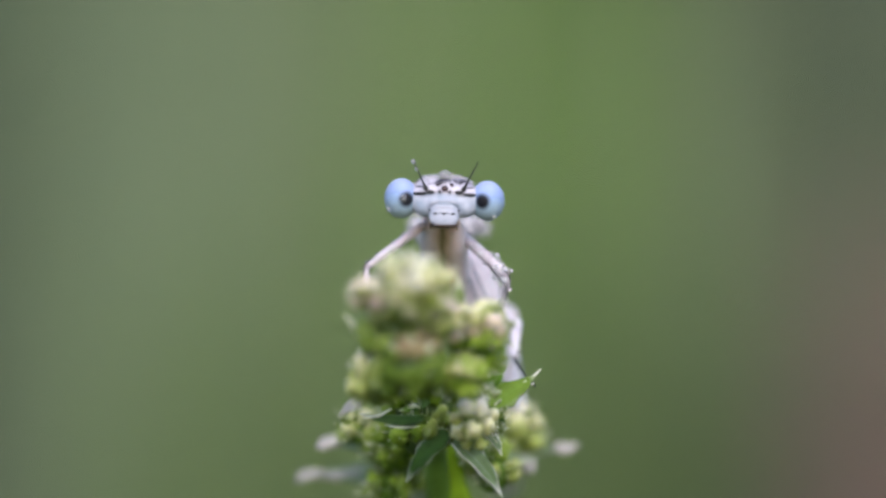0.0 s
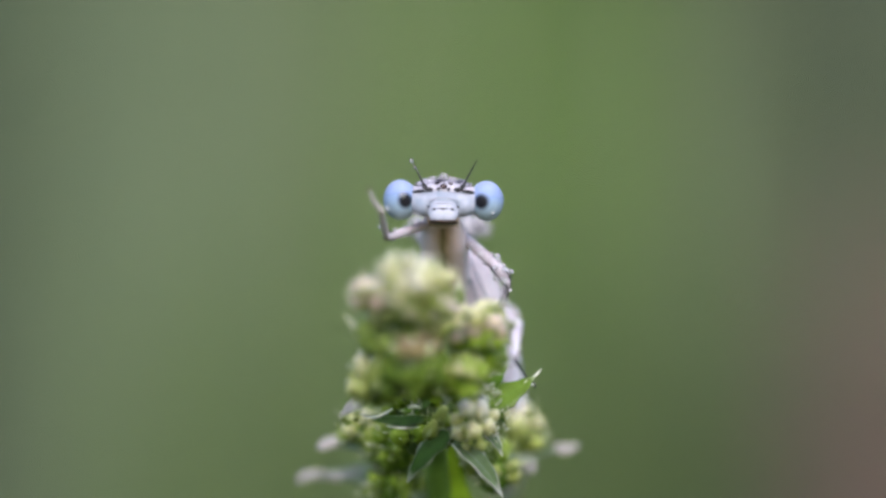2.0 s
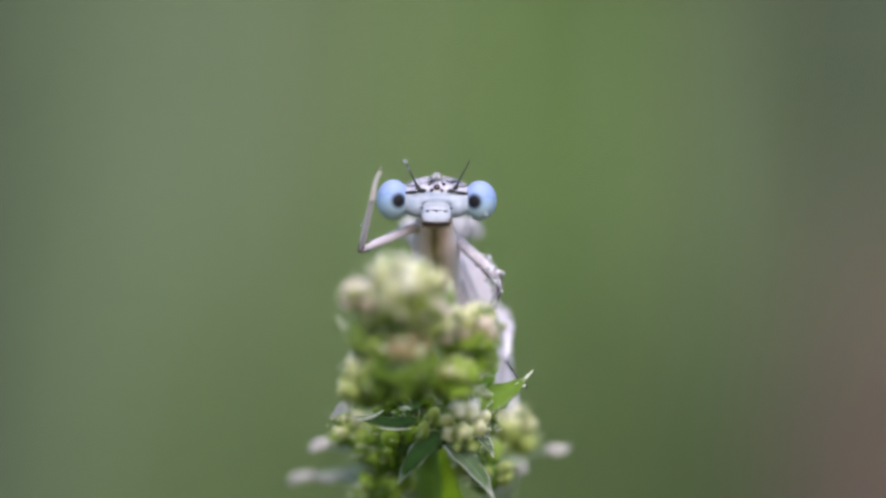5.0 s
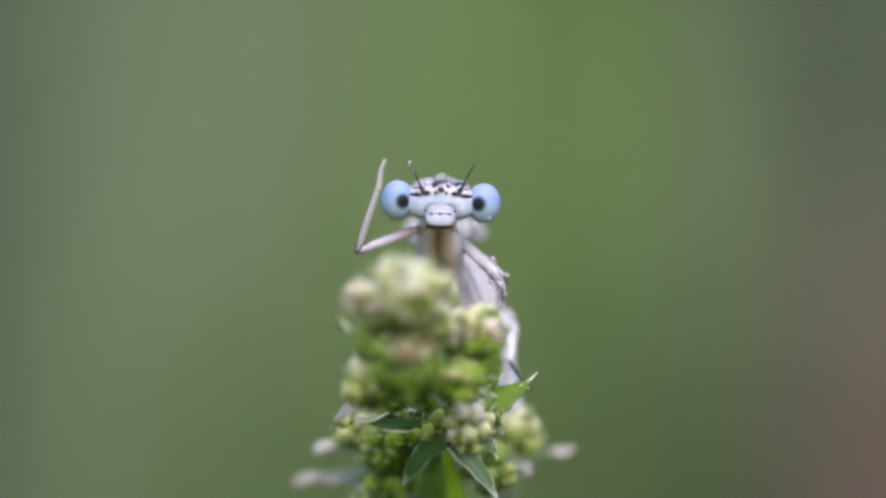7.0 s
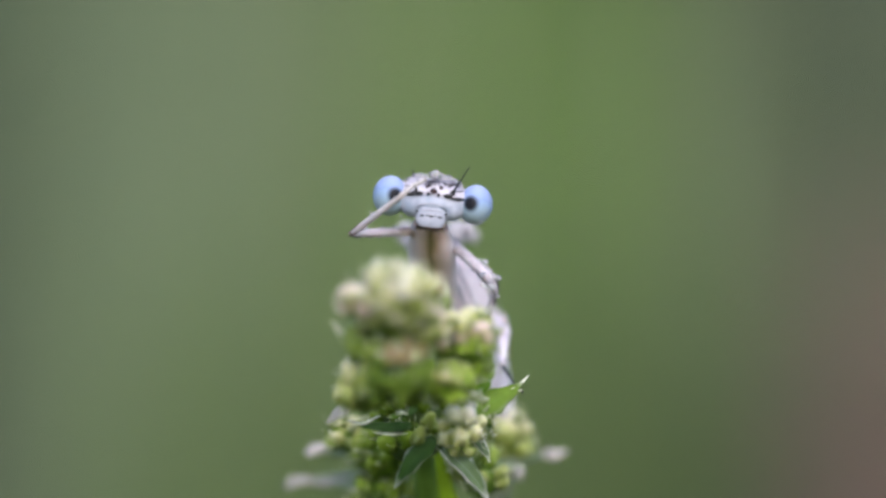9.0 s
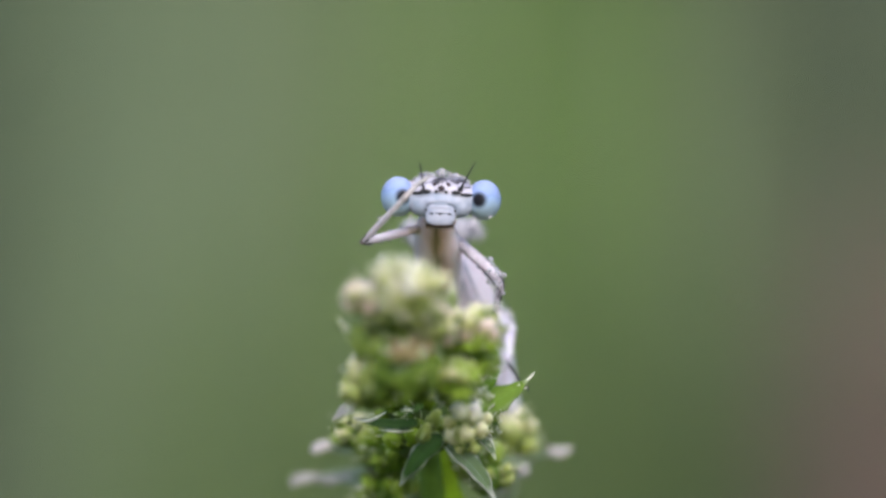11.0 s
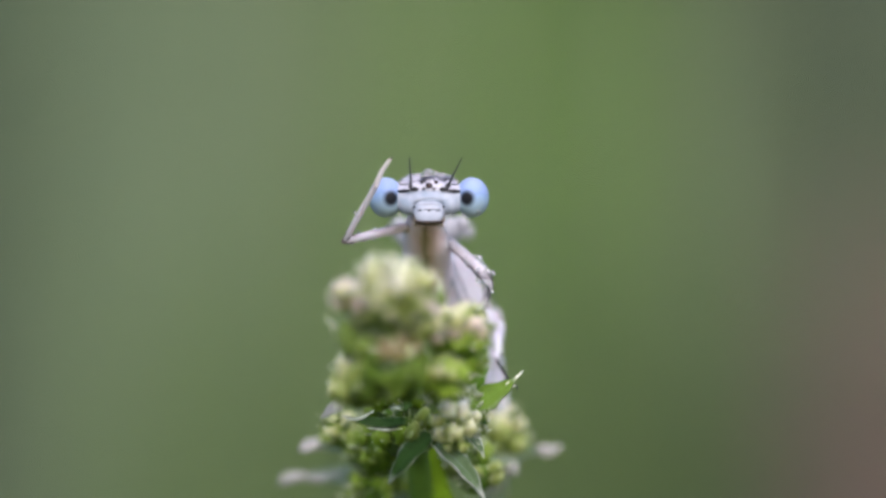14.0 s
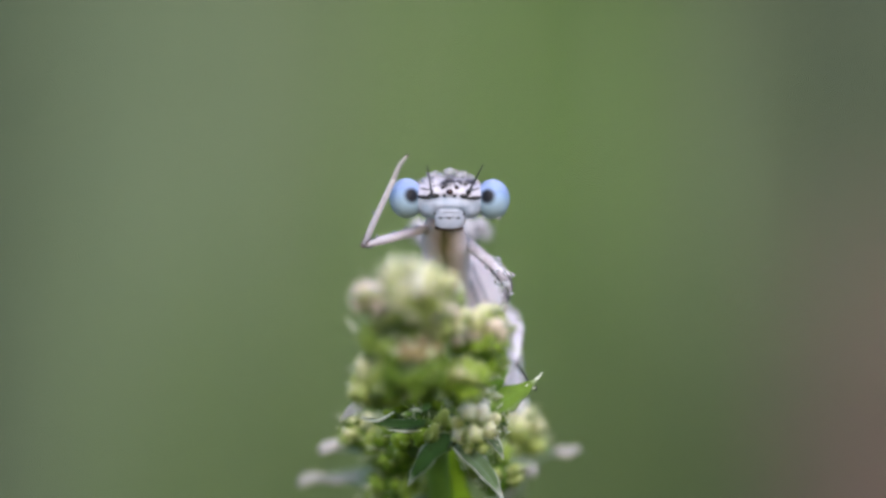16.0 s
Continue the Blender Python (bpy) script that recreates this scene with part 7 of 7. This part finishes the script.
        (15.6, pose(-0.003477, -0.004183, 0.002439, 32.8, 4.2, 0.0)), (15.7, pose(-0.003577, -0.004124, 0.002504, 30.7, 12.7, 0.0)),
        (15.8, pose(-0.003830, -0.003975, 0.002763, 17.9, 19.8, 0.0)), (15.9, pose(-0.003886, -0.003922, 0.002806, 12.9, 20.6, 0.0)),
        (16, pose(-0.004077, -0.003688, 0.002915, 15.4, 24.9, 0.0)),
    ])
    walk(fore_tarsus, [
        (0, pose(-0.003786, -0.004228, -0.000618, -151.4, 29.7, 180.0)), (0.7, pose(-0.003814, -0.004118, -0.000620, -151.4, 29.7, 180.0)),
        (0.75, pose(-0.004454, -0.004655, 0.000208, -165.6, -5.4, 180.0)), (0.8, pose(-0.005119, -0.004914, 0.001327, -146.8, -52.8, 180.0)),
        (0.9, pose(-0.005323, -0.004987, 0.002056, 40.9, -90.0, -0.0)), (1, pose(-0.004706, -0.007025, 0.003924, 52.9, -68.2, -0.0)),
        (1.1, pose(-0.004303, -0.007088, 0.004434, 44.3, -64.4, -0.0)), (1.2, pose(-0.004073, -0.006961, 0.004715, 42.4, -38.0, -0.0)),
        (1.3, pose(-0.003287, -0.007200, 0.004399, 39.3, -28.2, -0.0)), (1.4, pose(-0.003324, -0.007493, 0.004084, 37.2, -26.6, -0.0)),
        (1.5, pose(-0.003005, -0.007707, 0.003854, 48.1, -53.1, -0.0)), (1.6, pose(-0.003251, -0.007640, 0.003771, -119.4, -65.0, 180.0)),
        (1.7, pose(-0.003137, -0.007615, 0.003581, -121.5, -63.4, 180.0)), (1.8, pose(-0.003134, -0.007269, 0.003478, -124.8, -90.0, 180.0)),
        (1.9, pose(-0.003345, -0.006777, 0.003396, 50.2, -46.7, -0.0)), (2, pose(-0.003328, -0.007316, 0.004069, 41.2, -34.2, -0.0)),
        (2.1, pose(-0.003206, -0.007262, 0.004069, 26.2, -28.9, -0.0)), (2.2, pose(-0.003143, -0.007551, 0.003750, 41.9, -32.6, -0.0)),
        (2.3, pose(-0.003084, -0.007547, 0.003540, 49.9, -27.6, -0.0)), (2.4, pose(-0.003155, -0.007306, 0.003373, 62.6, 31.6, 0.0)),
        (2.5, pose(-0.003143, -0.007016, 0.002888, 58.2, 56.3, 0.0)), (2.6, pose(-0.003232, -0.006748, 0.002799, 55.5, 59.5, 0.0)),
        (2.7, pose(-0.003277, -0.006590, 0.002796, 50.9, 15.3, 0.0)), (2.8, pose(-0.003674, -0.006882, 0.003658, 52.1, -39.5, -0.0)),
        (2.9, pose(-0.003823, -0.006854, 0.004078, 33.8, -37.2, -0.0)), (3, pose(-0.003273, -0.006867, 0.004285, 22.8, -18.8, -0.0)),
        (3.1, pose(-0.003324, -0.006898, 0.004289, 26.8, -20.6, -0.0)), (3.2, pose(-0.003270, -0.006805, 0.003998, 36.3, -15.3, -0.0)),
        (3.3, pose(-0.003221, -0.006429, 0.004005, 43.7, -4.1, -0.0)), (3.4, pose(-0.003170, -0.006157, 0.004118, 48.9, 24.4, 0.0)),
        (3.5, pose(-0.003119, -0.005853, 0.004168, 50.8, 37.9, 0.0)), (3.6, pose(-0.003129, -0.005760, 0.004084, 30.0, 30.5, 0.0)),
        (3.7, pose(-0.003030, -0.005830, 0.004083, 26.5, 32.6, 0.0)), (3.8, pose(-0.002974, -0.005884, 0.003976, 17.2, 33.1, 0.0)),
        (3.9, pose(-0.002918, -0.005963, 0.003976, 11.7, 36.3, 0.0)), (4, pose(-0.002824, -0.005654, 0.004043, 14.6, 38.2, 0.0)),
        (4.1, pose(-0.002836, -0.005737, 0.003982, 9.8, 37.9, 0.0)), (4.2, pose(-0.002827, -0.005754, 0.003986, 11.4, 42.8, 0.0)),
        (4.5, pose(-0.002629, -0.005916, 0.004189, 10.6, 45.0, 0.0)), (4.9, pose(-0.003353, -0.005944, 0.004593, 20.2, 9.5, 0.0)),
        (5.3, pose(-0.002969, -0.005937, 0.004571, 13.1, 30.8, 0.0)), (5.7, pose(-0.002404, -0.005797, 0.004458, 10.5, 45.0, 0.0)),
        (6, pose(-0.002245, -0.005745, 0.004382, 0.0, 49.0, 0.0)), (6.3, pose(-0.002156, -0.005632, 0.004353, 0.0, 51.3, 0.0)),
        (6.4, pose(-0.002826, -0.005961, 0.004162, 0.0, 49.7, 0.0)), (6.5, pose(-0.003115, -0.005994, 0.004102, 12.6, 46.5, 0.0)),
        (6.6, pose(-0.003835, -0.006450, 0.004102, 15.3, -11.9, -0.0)), (6.7, pose(-0.003560, -0.006617, 0.004210, 0.0, -20.7, -0.0)),
        (6.8, pose(-0.003211, -0.006158, 0.004666, 16.4, -4.4, -0.0)), (6.9, pose(-0.003206, -0.005400, 0.005001, 21.8, -1.2, -0.0)),
        (7, pose(-0.003263, -0.004757, 0.005123, 19.7, 9.5, 0.0)), (7.1, pose(-0.003271, -0.005037, 0.005020, 8.4, 17.2, 0.0)),
        (7.2, pose(-0.002855, -0.005120, 0.005091, 17.2, 23.1, 0.0)), (7.3, pose(-0.002480, -0.005377, 0.004882, 11.0, 34.8, 0.0)),
        (7.4, pose(-0.002107, -0.005480, 0.004846, 10.3, 45.0, 0.0)), (7.5, pose(-0.002056, -0.005474, 0.005004, 9.2, 44.3, 0.0)),
        (7.6, pose(-0.002134, -0.005922, 0.004643, 0.0, 45.0, 0.0)), (7.7, pose(-0.002258, -0.005979, 0.004544, 0.0, 43.0, 0.0)),
        (7.8, pose(-0.003022, -0.005886, 0.004447, 15.1, 41.2, 0.0)), (7.9, pose(-0.003577, -0.005593, 0.004780, 34.0, -12.9, -0.0)),
        (8, pose(-0.003746, -0.006604, 0.004307, 0.0, -24.2, -0.0)), (8.1, pose(-0.003218, -0.006219, 0.004740, 20.3, -9.5, -0.0)),
        (8.2, pose(-0.003310, -0.005500, 0.004862, 12.5, 1.0, 0.0)), (8.3, pose(-0.003311, -0.005143, 0.004979, 14.6, 5.4, 0.0)),
        (8.4, pose(-0.003183, -0.004808, 0.005224, 18.9, 14.0, 0.0)), (8.5, pose(-0.003052, -0.004707, 0.005230, 15.7, 16.7, 0.0)),
        (8.6, pose(-0.002594, -0.005333, 0.005005, 6.6, 27.4, 0.0)), (8.7, pose(-0.002231, -0.005314, 0.005006, 20.2, 38.3, 0.0)),
        (8.8, pose(-0.002034, -0.005986, 0.004633, 0.0, 40.7, 0.0)), (8.9, pose(-0.002100, -0.005707, 0.004743, 0.0, 45.0, 0.0)),
        (9, pose(-0.002143, -0.005566, 0.004831, 0.0, 51.7, 0.0)), (9.1, pose(-0.002229, -0.006054, 0.004419, 10.0, 52.1, 0.0)),
        (9.2, pose(-0.002149, -0.005888, 0.004379, 10.5, 45.0, 0.0)), (9.6, pose(-0.003025, -0.006043, 0.004773, 15.1, 19.8, 0.0)),
        (10, pose(-0.003168, -0.005680, 0.004960, 19.2, 14.0, 0.0)), (10.4, pose(-0.002538, -0.005646, 0.004803, 15.4, 37.3, 0.0)),
        (10.8, pose(-0.002158, -0.005725, 0.004692, 8.1, 46.4, 0.0)), (11.3, pose(-0.002110, -0.005712, 0.004796, 10.2, 40.7, 0.0)),
        (11.4, pose(-0.001965, -0.005695, 0.004792, 5.0, 45.0, 0.0)), (11.5, pose(-0.002034, -0.005541, 0.004897, 0.6, 48.4, 0.0)),
        (11.6, pose(-0.002163, -0.005534, 0.004841, 0.0, 51.3, 0.0)), (11.7, pose(-0.002010, -0.005964, 0.004609, 0.0, 46.2, 0.0)),
        (11.8, pose(-0.001754, -0.006080, 0.004382, 0.0, 46.3, 0.0)), (11.9, pose(-0.002030, -0.006150, 0.004263, 15.2, 41.2, 0.0)),
        (12, pose(-0.002904, -0.005960, 0.004060, 47.7, 53.1, 0.0)), (12.1, pose(-0.003472, -0.005895, 0.004159, 38.2, 8.9, 0.0)),
        (12.2, pose(-0.004031, -0.006261, 0.004253, 26.3, -35.5, -0.0)), (12.3, pose(-0.003848, -0.006554, 0.004347, 0.0, -30.2, -0.0)),
        (12.4, pose(-0.003525, -0.006361, 0.004617, 2.0, -19.3, -0.0)), (12.5, pose(-0.003135, -0.006345, 0.004609, 5.3, -7.7, -0.0)),
        (12.6, pose(-0.002743, -0.006102, 0.004506, 19.1, 15.2, 0.0)), (12.7, pose(-0.002775, -0.005907, 0.004722, 28.2, 29.1, 0.0)),
        (12.8, pose(-0.002764, -0.005771, 0.004681, 21.7, 58.0, 0.0)), (12.9, pose(-0.002582, -0.005701, 0.004362, 27.4, 56.7, 0.0)),
        (13, pose(-0.002612, -0.005726, 0.004148, 45.1, 68.2, 0.0)), (13.1, pose(-0.002575, -0.005955, 0.003409, 24.1, 90.0, 0.0)),
        (13.2, pose(-0.003026, -0.006288, 0.003373, 53.2, 19.3, 0.0)), (13.3, pose(-0.003904, -0.006367, 0.003700, 46.5, -27.6, -0.0)),
        (13.4, pose(-0.004009, -0.006827, 0.004446, 15.5, -41.2, -0.0)), (13.5, pose(-0.003662, -0.006620, 0.004563, 4.4, -27.8, -0.0)),
        (13.6, pose(-0.003233, -0.006139, 0.004807, 18.5, -5.7, -0.0)), (13.7, pose(-0.003228, -0.005627, 0.004926, 18.4, 4.6, 0.0)),
        (13.8, pose(-0.003198, -0.005367, 0.005041, 13.3, 17.1, 0.0)), (13.9, pose(-0.003080, -0.005290, 0.005153, 15.1, 22.2, 0.0)),
        (14, pose(-0.002833, -0.005213, 0.005116, 10.5, 25.2, 0.0)), (14.1, pose(-0.002782, -0.005118, 0.005122, 11.6, 30.3, 0.0)),
        (14.2, pose(-0.002557, -0.005336, 0.004909, 9.5, 37.9, 0.0)), (14.3, pose(-0.002332, -0.005585, 0.004802, 8.3, 37.3, 0.0)),
        (14.4, pose(-0.001962, -0.005355, 0.004874, 0.0, 48.4, 0.0)), (14.5, pose(-0.002058, -0.005571, 0.004768, 0.0, 43.0, 0.0)),
        (14.6, pose(-0.002042, -0.005483, 0.004885, 7.4, 50.6, 0.0)), (14.7, pose(-0.002131, -0.005506, 0.005000, 5.3, 52.5, 0.0)),
        (14.8, pose(-0.002171, -0.006293, 0.004422, 10.1, 52.1, 0.0)), (14.9, pose(-0.001942, -0.006265, 0.004218, 14.1, 56.3, 0.0)),
        (15, pose(-0.002245, -0.006026, 0.003910, 38.7, 51.3, 0.0)), (15.1, pose(-0.003316, -0.006117, 0.004015, 40.2, 54.2, 0.0)),
        (15.2, pose(-0.003844, -0.005622, 0.004746, 49.0, -16.9, -0.0)), (15.3, pose(-0.004092, -0.005348, 0.005070, 22.7, -24.3, -0.0)),
        (15.4, pose(-0.003557, -0.005867, 0.004977, 12.7, -27.0, -0.0)), (15.5, pose(-0.003627, -0.005984, 0.004740, 3.3, -23.6, -0.0)),
        (15.6, pose(-0.003303, -0.005725, 0.004830, 13.2, -13.8, -0.0)), (15.7, pose(-0.003040, -0.005578, 0.004896, 17.4, -2.2, -0.0)),
        (15.8, pose(-0.002912, -0.004852, 0.005315, 25.7, 13.4, 0.0)), (15.9, pose(-0.002907, -0.004558, 0.005406, 28.5, 20.2, 0.0)),
        (16, pose(-0.002921, -0.004443, 0.005408, 27.8, 25.9, 0.0)),
    ])


motions()
